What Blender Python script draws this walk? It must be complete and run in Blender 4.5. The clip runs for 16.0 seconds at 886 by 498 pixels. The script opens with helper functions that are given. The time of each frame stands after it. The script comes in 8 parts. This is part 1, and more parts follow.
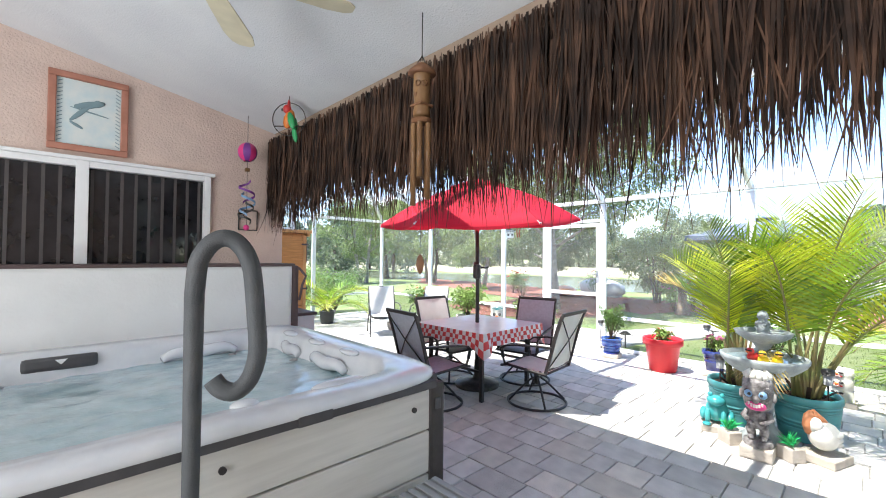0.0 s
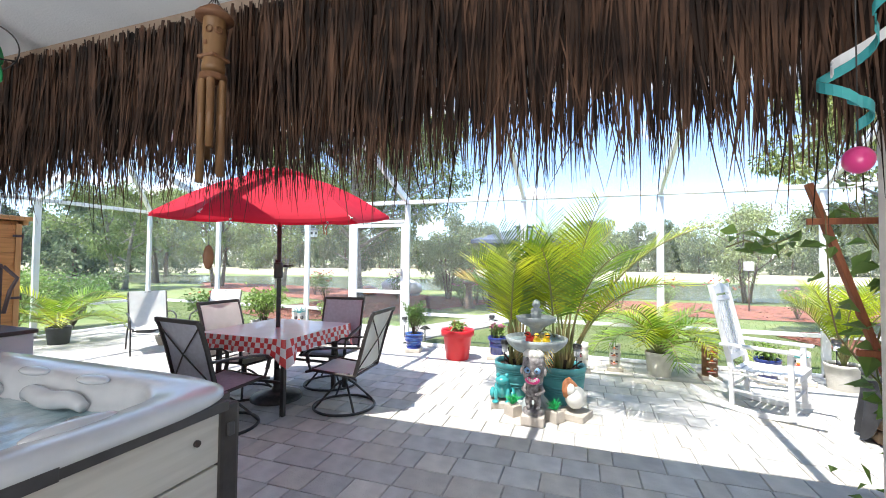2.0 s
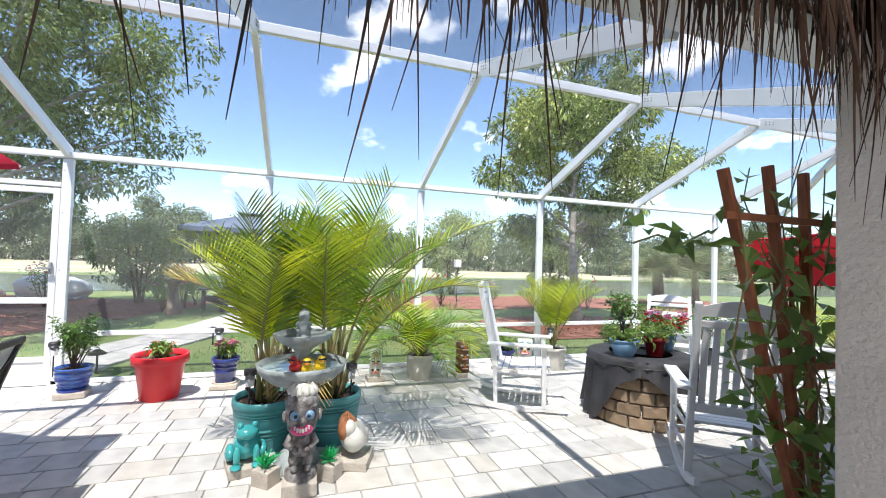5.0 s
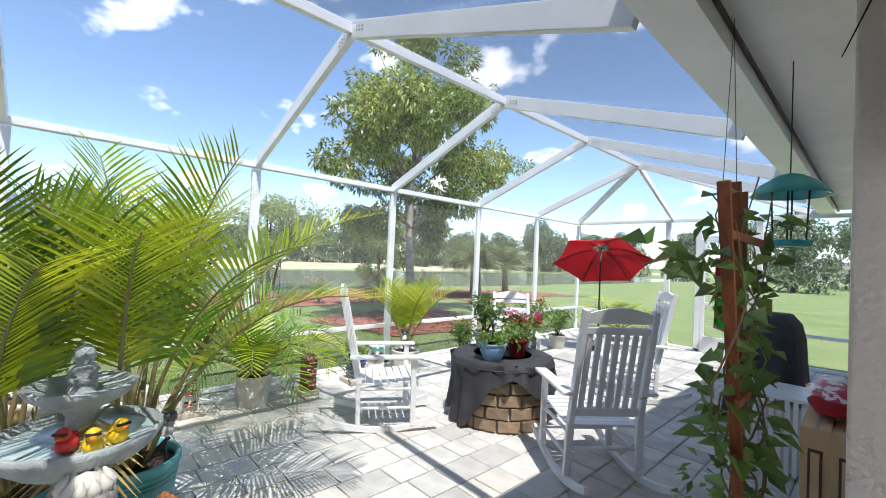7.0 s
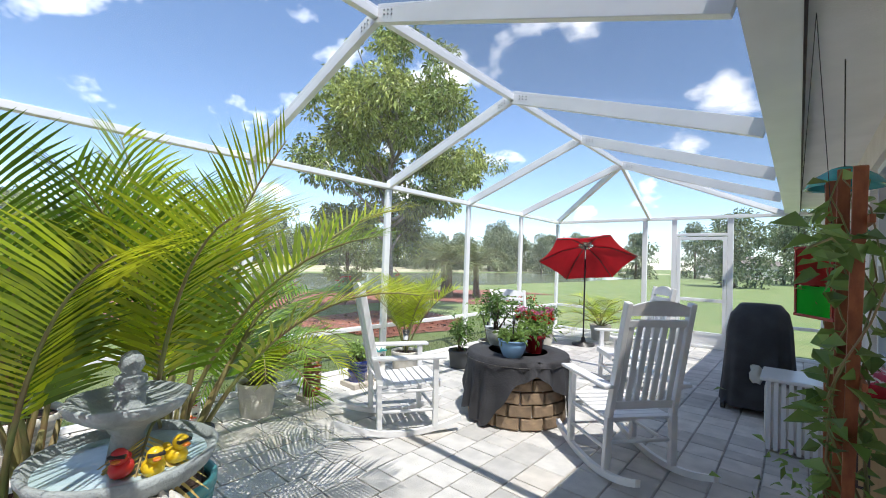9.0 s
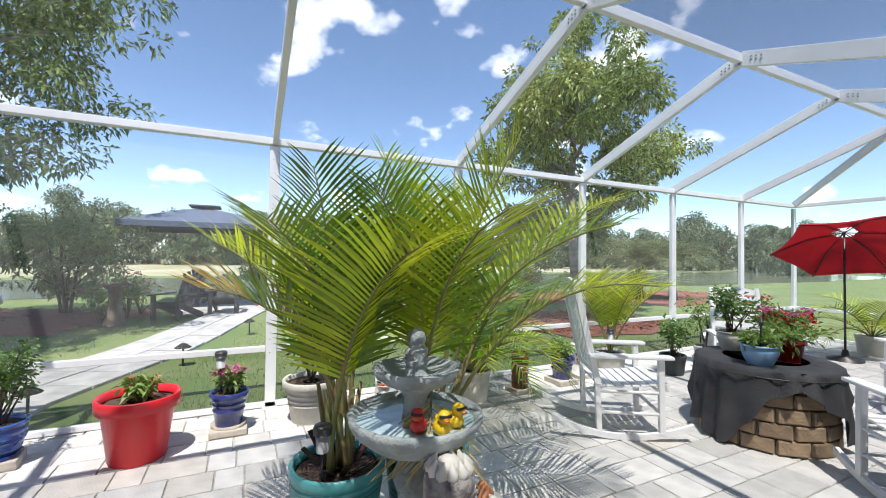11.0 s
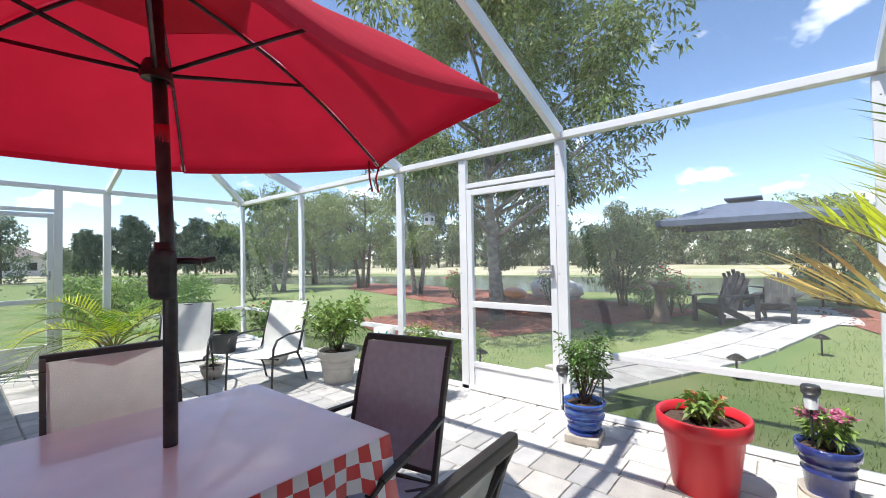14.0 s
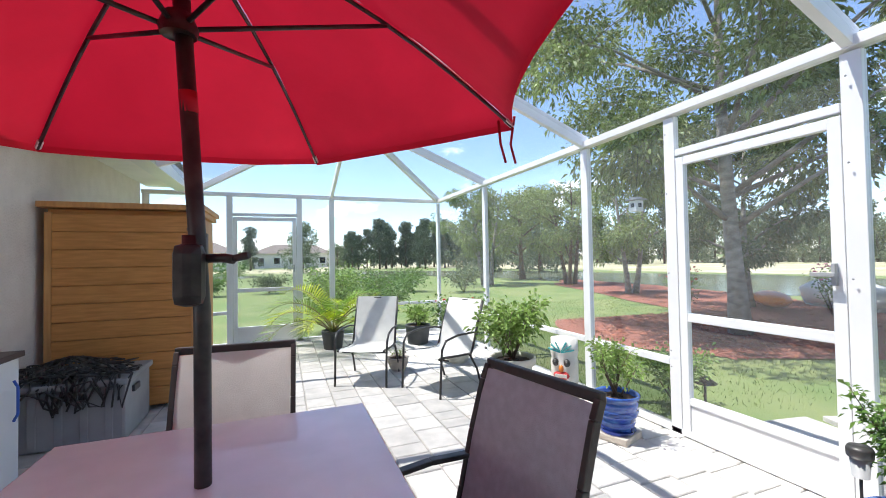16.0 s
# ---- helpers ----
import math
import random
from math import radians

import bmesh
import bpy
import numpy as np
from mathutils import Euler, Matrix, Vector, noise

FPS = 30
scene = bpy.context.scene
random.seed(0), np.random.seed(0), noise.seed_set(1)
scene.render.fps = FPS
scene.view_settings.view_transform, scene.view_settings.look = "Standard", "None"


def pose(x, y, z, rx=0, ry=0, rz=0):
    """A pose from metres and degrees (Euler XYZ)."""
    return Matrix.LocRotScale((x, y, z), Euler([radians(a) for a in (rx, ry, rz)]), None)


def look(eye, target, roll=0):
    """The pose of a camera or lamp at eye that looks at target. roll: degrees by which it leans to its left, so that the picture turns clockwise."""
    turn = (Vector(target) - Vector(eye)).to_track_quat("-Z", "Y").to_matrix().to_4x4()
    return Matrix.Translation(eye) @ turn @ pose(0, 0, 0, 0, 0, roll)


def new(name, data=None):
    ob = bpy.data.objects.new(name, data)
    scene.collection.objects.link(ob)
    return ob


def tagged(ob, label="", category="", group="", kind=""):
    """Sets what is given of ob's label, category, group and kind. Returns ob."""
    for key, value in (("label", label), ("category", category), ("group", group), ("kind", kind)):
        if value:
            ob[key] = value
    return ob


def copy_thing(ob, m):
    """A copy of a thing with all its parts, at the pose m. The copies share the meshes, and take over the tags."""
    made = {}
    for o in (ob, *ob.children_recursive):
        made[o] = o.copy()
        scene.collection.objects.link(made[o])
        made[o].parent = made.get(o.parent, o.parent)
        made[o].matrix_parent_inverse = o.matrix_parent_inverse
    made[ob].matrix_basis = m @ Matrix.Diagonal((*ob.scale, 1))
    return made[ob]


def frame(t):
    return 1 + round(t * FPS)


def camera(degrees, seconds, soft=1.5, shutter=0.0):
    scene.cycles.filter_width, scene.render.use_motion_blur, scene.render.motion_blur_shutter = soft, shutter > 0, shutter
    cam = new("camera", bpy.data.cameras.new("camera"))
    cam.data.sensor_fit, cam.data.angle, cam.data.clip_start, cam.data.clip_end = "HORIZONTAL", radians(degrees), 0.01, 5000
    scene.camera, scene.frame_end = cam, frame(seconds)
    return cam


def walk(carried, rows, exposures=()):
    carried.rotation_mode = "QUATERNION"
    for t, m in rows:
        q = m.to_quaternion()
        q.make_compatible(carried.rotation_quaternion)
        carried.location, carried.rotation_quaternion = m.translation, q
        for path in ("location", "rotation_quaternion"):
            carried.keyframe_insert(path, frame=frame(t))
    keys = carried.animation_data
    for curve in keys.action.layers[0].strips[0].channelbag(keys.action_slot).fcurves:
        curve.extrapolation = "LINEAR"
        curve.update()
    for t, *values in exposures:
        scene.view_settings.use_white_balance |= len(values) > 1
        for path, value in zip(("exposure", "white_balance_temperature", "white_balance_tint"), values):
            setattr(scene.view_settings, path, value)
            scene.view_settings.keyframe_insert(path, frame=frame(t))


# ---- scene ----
cam = camera(94.1, 16.0, soft=1.0)
PATH = [
    (0, (2.117, 1.438, 1.466), (3.512, 2.871, 1.508), 0.5),
    (0.5, (2.148, 1.477, 1.441), (3.702, 2.735, 1.508), -0.1),
    (1, (2.175, 1.52, 1.429), (3.873, 2.574, 1.499), 0.1),
    (1.5, (2.19, 1.569, 1.436), (4.003, 2.412, 1.49), 0.8),
    (2, (2.234, 1.604, 1.424), (4.127, 2.246, 1.482), 0.6),
    (2.5, (2.354, 1.666, 1.42), (4.3, 2.124, 1.478), 0.9),
    (3, (2.547, 1.72, 1.419), (4.526, 2.002, 1.475), 1.3),
    (3.5, (2.731, 1.808, 1.403), (4.728, 1.888, 1.458), 1.2),
    (4, (2.918, 1.933, 1.412), (4.911, 1.778, 1.469), 1.6),
    (4.5, (3.088, 1.988, 1.414), (5.049, 1.601, 1.47), 1.7),
    (5, (3.315, 2.048, 1.417), (5.21, 1.411, 1.477), 1.8),
    (5.2, (3.406, 2.056, 1.43), (5.267, 1.324, 1.486), 2.0),
    (7.3, (4.093, 2.169, 1.493), (5.485, 0.734, 1.538), 2.6),
    (7.5, (4.148, 2.182, 1.487), (5.505, 0.714, 1.532), 2.6),
    (8, (4.26, 2.272, 1.471), (5.552, 0.747, 1.521), 2.6),
    (8.2, (4.311, 2.316, 1.471), (5.587, 0.776, 1.52), 2.6),
    (10.3, (4.587, 2.636, 1.346), (6.153, 1.393, 1.407), 1.0),
    (10.5, (4.599, 2.671, 1.37), (6.232, 1.516, 1.421), 1.0),
    (11, (4.632, 2.723, 1.369), (6.432, 1.853, 1.414), 0.7),
    (11.5, (4.708, 2.766, 1.407), (6.637, 2.241, 1.427), 0.4),
    (12, (4.796, 2.759, 1.387), (6.792, 2.633, 1.416), -0.2),
    (12.5, (4.877, 2.759, 1.379), (6.858, 3.037, 1.41), -0.5),
    (13, (4.954, 2.836, 1.39), (6.85, 3.471, 1.414), -0.8),
    (13.5, (5.107, 2.877, 1.346), (6.847, 3.862, 1.393), -0.8),
    (14, (5.248, 2.939, 1.344), (6.786, 4.217, 1.395), -1.0),
    (14.5, (5.406, 2.992, 1.333), (6.729, 4.491, 1.384), -1.0),
    (15, (5.61, 3.039, 1.363), (6.714, 4.706, 1.405), -1.0),
    (15.5, (5.789, 3.114, 1.346), (6.696, 4.896, 1.391), -0.9),
    (16, (5.958, 3.252, 1.344), (6.682, 5.116, 1.388), -1.0),
]
EXPOSURES = [(0, 1.93), (2, 1.65), (3, 1.45), (4, 1.25), (5, 1.15), (7.5, 1.05), (8.2, 1.05), (10.5, 0.78), (13, 0.82), (16, 1.1)]
walk(cam, [(t, look(eye, target, roll)) for t, eye, target, roll in PATH], EXPOSURES)
SUN_WAY = Vector((0.36, -0.19, -1.0))

# world, sun
world = bpy.data.worlds.new("world")
scene.world = world
world.use_nodes = True
wn, wl = world.node_tree.nodes, world.node_tree.links
wn.clear()
w_out = wn.new("ShaderNodeOutputWorld")
w_bg = wn.new("ShaderNodeBackground")
w_bg.inputs["Strength"].default_value = 0.145
w_sky = wn.new("ShaderNodeTexSky")
w_sky.sky_type = "NISHITA"
w_sky.sun_disc = False
w_sky.sun_elevation = radians(67.9)
w_sky.sun_rotation = radians(-62.2)
w_sky.air_density = 0.8
w_sky.dust_density = 0.1
w_sky.ozone_density = 2.2
w_tc = wn.new("ShaderNodeTexCoord")
w_sep = wn.new("ShaderNodeSeparateXYZ")
w_add = wn.new("ShaderNodeMath")
w_add.operation = "ADD"
w_add.inputs[1].default_value = 0.42
w_dx = wn.new("ShaderNodeMath")
w_dx.operation = "DIVIDE"
w_dy = wn.new("ShaderNodeMath")
w_dy.operation = "DIVIDE"
w_com = wn.new("ShaderNodeCombineXYZ")
w_noise = wn.new("ShaderNodeTexNoise")
w_noise.inputs["Scale"].default_value = 3.1
w_noise.inputs["Detail"].default_value = 9.0
w_noise.inputs["Roughness"].default_value = 0.52
w_ramp = wn.new("ShaderNodeValToRGB")
w_ramp.color_ramp.elements[0].position = 0.585
w_ramp.color_ramp.elements[0].color = (0, 0, 0, 1)
w_ramp.color_ramp.elements[1].position = 0.68
w_ramp.color_ramp.elements[1].color = (1, 1, 1, 1)
w_mix = wn.new("ShaderNodeMix")
w_mix.data_type = "RGBA"
w_mix.inputs[7].default_value = (8.2, 8.4, 8.8, 1)
wl.new(w_tc.outputs["Generated"], w_sep.inputs[0])
wl.new(w_sep.outputs[2], w_add.inputs[0])
wl.new(w_sep.outputs[0], w_dx.inputs[0])
wl.new(w_add.outputs[0], w_dx.inputs[1])
wl.new(w_sep.outputs[1], w_dy.inputs[0])
wl.new(w_add.outputs[0], w_dy.inputs[1])
wl.new(w_dx.outputs[0], w_com.inputs[0])
wl.new(w_dy.outputs[0], w_com.inputs[1])
wl.new(w_com.outputs[0], w_noise.inputs["Vector"])
wl.new(w_noise.outputs["Fac"], w_ramp.inputs["Fac"])
wl.new(w_ramp.outputs["Color"], w_mix.inputs[0])
wl.new(w_sky.outputs["Color"], w_mix.inputs[6])
wl.new(w_mix.outputs[2], w_bg.inputs["Color"])
wl.new(w_bg.outputs[0], w_out.inputs["Surface"])

sun = new("sun", bpy.data.lights.new("sun", "SUN"))
sun.matrix_world = look(tuple(-SUN_WAY * 20), (0, 0, 0))
sun.data.energy = 4.2
sun.data.angle = radians(0.55)
sun.data.color = (1.0, 0.965, 0.91)


# ---------- materials ----------
def material(name, colour, rough=0.6, metal=0.0, second=None, scale=8.0, detail=6.0, stretch=(1, 1, 1), bump=0.0,
             bump_scale=60.0, spread=(0.35, 0.65), trans=0.0, vary=0.0, island=0.0, coat=0.0, specular=0.5, sheen=0.0):
    """A procedural material: two colours mixed by noise, fine relief, and variation by object or island."""
    m = bpy.data.materials.new(name)
    m.use_nodes = True
    n, l = m.node_tree.nodes, m.node_tree.links
    b = n["Principled BSDF"]
    b.inputs["Roughness"].default_value = rough
    b.inputs["Metallic"].default_value = metal
    b.inputs["Coat Weight"].default_value = coat
    b.inputs["Specular IOR Level"].default_value = specular
    tc = n.new("ShaderNodeTexCoord")
    mp = n.new("ShaderNodeMapping")
    mp.inputs["Scale"].default_value = stretch
    l.new(tc.outputs["Object"], mp.inputs["Vector"])
    a = n.new("ShaderNodeTexNoise")
    a.inputs["Scale"].default_value = scale
    a.inputs["Detail"].default_value = detail
    l.new(mp.outputs[0], a.inputs["Vector"])
    r = n.new("ShaderNodeMapRange")
    r.inputs["From Min"].default_value, r.inputs["From Max"].default_value = spread
    l.new(a.outputs["Fac"], r.inputs["Value"])
    mix = n.new("ShaderNodeMix")
    mix.data_type = "RGBA"
    second = second or tuple(c * 0.86 for c in colour)
    mix.inputs[6].default_value = (*colour, 1)
    mix.inputs[7].default_value = (*second, 1)
    l.new(r.outputs[0], mix.inputs[0])
    last = mix.outputs[2]
    for amount, node, sock in ((vary, "ShaderNodeObjectInfo", "Random"), (island, "ShaderNodeNewGeometry", "Random Per Island")):
        if amount:
            oi = n.new(node)
            mr = n.new("ShaderNodeMapRange")
            mr.inputs["To Min"].default_value, mr.inputs["To Max"].default_value = 1 - amount, 1 + amount
            l.new(oi.outputs[sock], mr.inputs["Value"])
            hs = n.new("ShaderNodeHueSaturation")
            l.new(mr.outputs[0], hs.inputs["Value"])
            l.new(last, hs.inputs["Color"])
            last = hs.outputs[0]
    l.new(last, b.inputs["Base Color"])
    if bump:
        f = n.new("ShaderNodeTexNoise")
        f.inputs["Scale"].default_value = bump_scale
        f.inputs["Detail"].default_value = 5
        l.new(mp.outputs[0], f.inputs["Vector"])
        bp = n.new("ShaderNodeBump")
        bp.inputs["Strength"].default_value = bump
        bp.inputs["Distance"].default_value = 0.01
        l.new(f.outputs["Fac"], bp.inputs["Height"])
        l.new(bp.outputs[0], b.inputs["Normal"])
    if trans:
        t = n.new("ShaderNodeBsdfTranslucent")
        l.new(last, t.inputs["Color"])
        ms = n.new("ShaderNodeMixShader")
        ms.inputs[0].default_value = trans
        l.new(b.outputs[0], ms.inputs[1])
        l.new(t.outputs[0], ms.inputs[2])
        l.new(ms.outputs[0], n["Material Output"].inputs["Surface"])
    return m


def mesh_screen(name, colour, cover):
    """Insect screen: open between threads, so mostly clear."""
    m = bpy.data.materials.new(name)
    m.use_nodes = True
    n, l = m.node_tree.nodes, m.node_tree.links
    b = n["Principled BSDF"]
    b.inputs["Base Color"].default_value = (*colour, 1)
    b.inputs["Roughness"].default_value = 0.8
    b.inputs["Specular IOR Level"].default_value = 0.1
    t = n.new("ShaderNodeBsdfTransparent")
    ms = n.new("ShaderNodeMixShader")
    ms.inputs[0].default_value = cover
    l.new(t.outputs[0], ms.inputs[1])
    l.new(b.outputs[0], ms.inputs[2])
    l.new(ms.outputs[0], n["Material Output"].inputs["Surface"])
    return m


M_WHITE = material("white_aluminium", (0.82, 0.83, 0.84), 0.35, second=(0.76, 0.77, 0.78), scale=3, coat=0.2)
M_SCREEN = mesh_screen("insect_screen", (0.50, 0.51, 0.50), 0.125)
# same mesh; its grey look at a grazing view is put into colour and cover
M_SCREENGRAZE = mesh_screen("roof_screen", (0.26, 0.265, 0.30), 0.42)
M_KICKSCREEN = mesh_screen("pet_screen", (0.10, 0.11, 0.10), 0.38)
M_STUCCO = material("pink_beige_stucco", (0.66, 0.52, 0.45), 0.85, second=(0.60, 0.47, 0.41), scale=5, bump=0.9, bump_scale=55)
M_STUCCO2 = material("cream_stucco", (0.82, 0.76, 0.70), 0.85, second=(0.75, 0.69, 0.63), scale=5, bump=0.9, bump_scale=55)
M_CEIL = material("white_ceiling_texture", (0.78, 0.80, 0.82), 0.8, second=(0.72, 0.74, 0.77), scale=2, bump=0.4, bump_scale=90)
M_SOFFIT = material("painted_soffit", (0.88, 0.86, 0.84), 0.7, second=(0.80, 0.785, 0.765), scale=3, bump=0.3, bump_scale=80)
M_JOINT = material("sanded_joint", (0.46, 0.44, 0.41), 0.95, second=(0.32, 0.31, 0.285), scale=30, bump=0.5, bump_scale=200)
M_PAVER = material("grey_paver", (0.62, 0.605, 0.58), 0.85, second=(0.50, 0.49, 0.475), scale=7, detail=8, bump=0.8, bump_scale=90, vary=0.16)
M_PAVER2 = material("tan_paver", (0.66, 0.62, 0.565), 0.85, second=(0.54, 0.51, 0.47), scale=7, detail=8, bump=0.8, bump_scale=90, vary=0.14)
M_PAVERS = material("paver_far", (0.62, 0.60, 0.57), 0.85, second=(0.50, 0.49, 0.47), scale=7, bump=0.8, bump_scale=90, island=0.16)
M_GRASS = material("lawn", (0.115, 0.18, 0.05), 0.95, second=(0.19, 0.225, 0.085), scale=0.8, detail=12, bump=1.0, bump_scale=120)
M_BLADE = material("grass_blades", (0.13, 0.22, 0.04), 0.8, second=(0.20, 0.26, 0.07), scale=1.2, trans=0.3, island=0.3)
M_MULCH = material("red_mulch", (0.30, 0.11, 0.075), 0.95, second=(0.18, 0.07, 0.05), scale=25, bump=1.0, bump_scale=90)
M_CHIP = material("mulch_chips", (0.27, 0.10, 0.065), 0.95, second=(0.16, 0.06, 0.04), scale=10, island=0.45)
M_PATH = material("concrete_path", (0.52, 0.51, 0.485), 0.9, second=(0.38, 0.37, 0.36), scale=4, bump=0.5, bump_scale=60, vary=0.1)
M_SAND = material("dry_bank", (0.46, 0.42, 0.30), 0.95, second=(0.30, 0.30, 0.16), scale=0.15, detail=9)
M_WATER = material("pond_water", (0.20, 0.22, 0.15), 0.12, second=(0.13, 0.15, 0.10), scale=0.15, bump=0.15, bump_scale=3)
M_THATCH = material("dry_thatch", (0.090, 0.046, 0.027), 0.9, second=(0.024, 0.013, 0.009), scale=5, trans=0.04, island=0.8)
M_REDCLOTH = material("red_canopy_cloth", (0.68, 0.012, 0.045), 0.8, second=(0.58, 0.009, 0.036), scale=3, trans=0.27, bump=0.5, bump_scale=9)
M_REDCLOTH2 = material("dark_red_cloth", (0.45, 0.01, 0.02), 0.8, trans=0.3)
M_BLACK = material("black_metal", (0.016, 0.016, 0.017), 0.42, second=(0.05, 0.046, 0.044), scale=20, bump=0.1)
M_BRONZE = material("dark_bronze_metal", (0.045, 0.040, 0.038), 0.45, second=(0.032, 0.028, 0.027), scale=20, bump=0.1)
M_SLINGG = material("grey_sling", (0.54, 0.56, 0.62), 0.85, second=(0.47, 0.485, 0.54), scale=30, bump=0.5, bump_scale=300, trans=0.12)
M_SLINGC = material("cream_sling", (0.85, 0.86, 0.82), 0.85, second=(0.79, 0.80, 0.76), scale=10, bump=0.5, bump_scale=300, trans=0.2)
M_WPAINT = material("white_painted_wood", (0.80, 0.80, 0.80), 0.45, second=(0.73, 0.73, 0.74), scale=6, bump=0.15, bump_scale=80)
M_OAK = material("orange_cedar", (0.62, 0.29, 0.085), 0.5, second=(0.48, 0.21, 0.055), scale=3.0, stretch=(1.5, 1.5, 14), bump=0.15, bump_scale=20)
M_OAKTRIM = material("cedar_trim", (0.62, 0.33, 0.12), 0.5, second=(0.5, 0.24, 0.08), scale=3.0, stretch=(10, 10, 1))
M_TRELLIS = material("red_stained_wood", (0.36, 0.115, 0.045), 0.6, second=(0.24, 0.07, 0.03), scale=6, stretch=(8, 8, 1), bump=0.3, bump_scale=30)
M_SPA = material("white_acrylic_shell", (0.70, 0.72, 0.745), 0.22, second=(0.63, 0.655, 0.69), scale=9, coat=0.4)
M_SPACAB = material("spa_cabinet_panel", (0.62, 0.61, 0.565), 0.55, second=(0.55, 0.54, 0.50), scale=3, stretch=(1, 1, 12), bump=0.15)
M_DKGREY = material("dark_grey_plastic", (0.07, 0.07, 0.075), 0.45, second=(0.05, 0.05, 0.055), scale=10)
M_HANDLE = material("grey_foam_grip", (0.075, 0.08, 0.085), 0.62, second=(0.055, 0.06, 0.065), scale=12, bump=0.3, bump_scale=200)
M_VINYL = material("pale_spa_cover_vinyl", (0.66, 0.66, 0.65), 0.5, second=(0.60, 0.60, 0.59), scale=3, bump=0.3, bump_scale=40)
M_BROWNV = material("brown_vinyl_edge", (0.085, 0.055, 0.055), 0.5)
M_GLASSY = material("dark_window_glass", (0.008, 0.009, 0.011), 0.03, specular=0.45, second=(0.02, 0.02, 0.024))
M_SLAT = material("blind_slat", (0.075, 0.066, 0.066), 0.7)
M_BLUEGL = material("blue_glazed_ceramic", (0.015, 0.045, 0.30), 0.12, second=(0.05, 0.14, 0.42), scale=14, coat=0.6, stretch=(1, 1, 3))
M_NAVY = material("navy_glazed_ceramic", (0.02, 0.035, 0.16), 0.2, second=(0.04, 0.06, 0.24), scale=10, coat=0.5)
M_LBLUE = material("light_blue_pot", (0.22, 0.38, 0.58), 0.35, second=(0.17, 0.32, 0.52), scale=6)
M_REDPL = material("red_plastic_pot", (0.62, 0.02, 0.03), 0.35, second=(0.54, 0.015, 0.025), scale=4)
M_TEAL = material("teal_plastic_pot", (0.085, 0.33, 0.345), 0.4, second=(0.065, 0.27, 0.285), scale=5)
M_CREAMPOT = material("cream_stone_pot", (0.58, 0.56, 0.50), 0.8, second=(0.46, 0.44, 0.39), scale=8, bump=0.5, bump_scale=50)
M_DARKPOT = material("charcoal_pot", (0.06, 0.065, 0.07), 0.6)
M_SOIL = material("potting_soil", (0.06, 0.038, 0.028), 0.95, second=(0.11, 0.07, 0.05), scale=40, bump=1.0, bump_scale=120)
M_TIKI = material("carved_dark_wood", (0.34, 0.32, 0.31), 0.6, second=(0.09, 0.08, 0.08), scale=22, bump=0.8, bump_scale=70)
M_STONE = material("cast_stone", (0.42, 0.465, 0.47), 0.75, second=(0.25, 0.285, 0.29), scale=9, bump=0.7, bump_scale=70)
M_TAN = material("tan_brick", (0.52, 0.47, 0.41), 0.9, second=(0.41, 0.37, 0.32), scale=12, bump=0.6, bump_scale=60)
M_TURQ = material("turquoise_glaze", (0.06, 0.40, 0.40), 0.25, second=(0.04, 0.30, 0.32), scale=10, coat=0.4)
M_PALM = material("palm_leaflet", (0.31, 0.42, 0.014), 0.36, second=(0.52, 0.56, 0.025), scale=2.2, trans=0.36, vary=0.25, island=0.35)
M_PALMD = material("palm_leaflet_green", (0.11, 0.24, 0.018), 0.36, second=(0.24, 0.36, 0.03), scale=2.0, trans=0.33, vary=0.2, island=0.35)
M_PALMY = material("palm_leaflet_dry", (0.62, 0.52, 0.16), 0.6, second=(0.42, 0.26, 0.09), scale=6, trans=0.3, island=0.35)
M_PALMST = material("palm_stem", (0.20, 0.24, 0.07), 0.6, second=(0.24, 0.16, 0.08), scale=5)
M_LEAF = material("glossy_leaf", (0.10, 0.20, 0.045), 0.42, second=(0.16, 0.27, 0.06), scale=5, trans=0.3, island=0.35)
M_VINE = material("vine_leaf", (0.15, 0.26, 0.06), 0.4, second=(0.24, 0.34, 0.09), scale=5, trans=0.35, island=0.35)
M_LEAFL = material("light_leaf", (0.18, 0.29, 0.06), 0.5, second=(0.25, 0.36, 0.10), scale=5, trans=0.35, island=0.35)
M_TREELEAF = material("tree_leaf", (0.18, 0.24, 0.08), 0.5, second=(0.25, 0.31, 0.12), scale=0.6, trans=0.38, island=0.4)
M_LEAFW = material("willow_leaf", (0.28, 0.35, 0.13), 0.6, second=(0.36, 0.42, 0.20), scale=0.9, trans=0.3, island=0.3)
M_FARPALM = material("far_palm_leaf", (0.12, 0.16, 0.05), 0.5, second=(0.17, 0.20, 0.07), scale=2, trans=0.3, island=0.3)
M_MAGLEAF = material("dark_tree_leaf", (0.17, 0.235, 0.065), 0.42, second=(0.37, 0.41, 0.125), scale=0.9, trans=0.30, island=0.6)
M_FARLEAF = material("far_foliage", (0.14, 0.185, 0.10), 0.9, second=(0.20, 0.24, 0.13), scale=0.4, trans=0.2, island=0.35)
M_PINE = material("pine_foliage", (0.08, 0.115, 0.07), 0.9, second=(0.12, 0.155, 0.09), scale=0.4, island=0.35)
M_BARK = material("pale_bark", (0.36, 0.33, 0.30), 0.95, second=(0.20, 0.18, 0.16), scale=5, stretch=(1, 1, 2), bump=1.0, bump_scale=25)
M_DBARK = material("brown_bark", (0.17, 0.125, 0.09), 0.95, second=(0.10, 0.07, 0.05), scale=8, stretch=(1, 1, 0.4), bump=1.0, bump_scale=25)
M_FLOWP = material("pink_petal", (0.65, 0.22, 0.36), 0.6, island=0.3, trans=0.3)
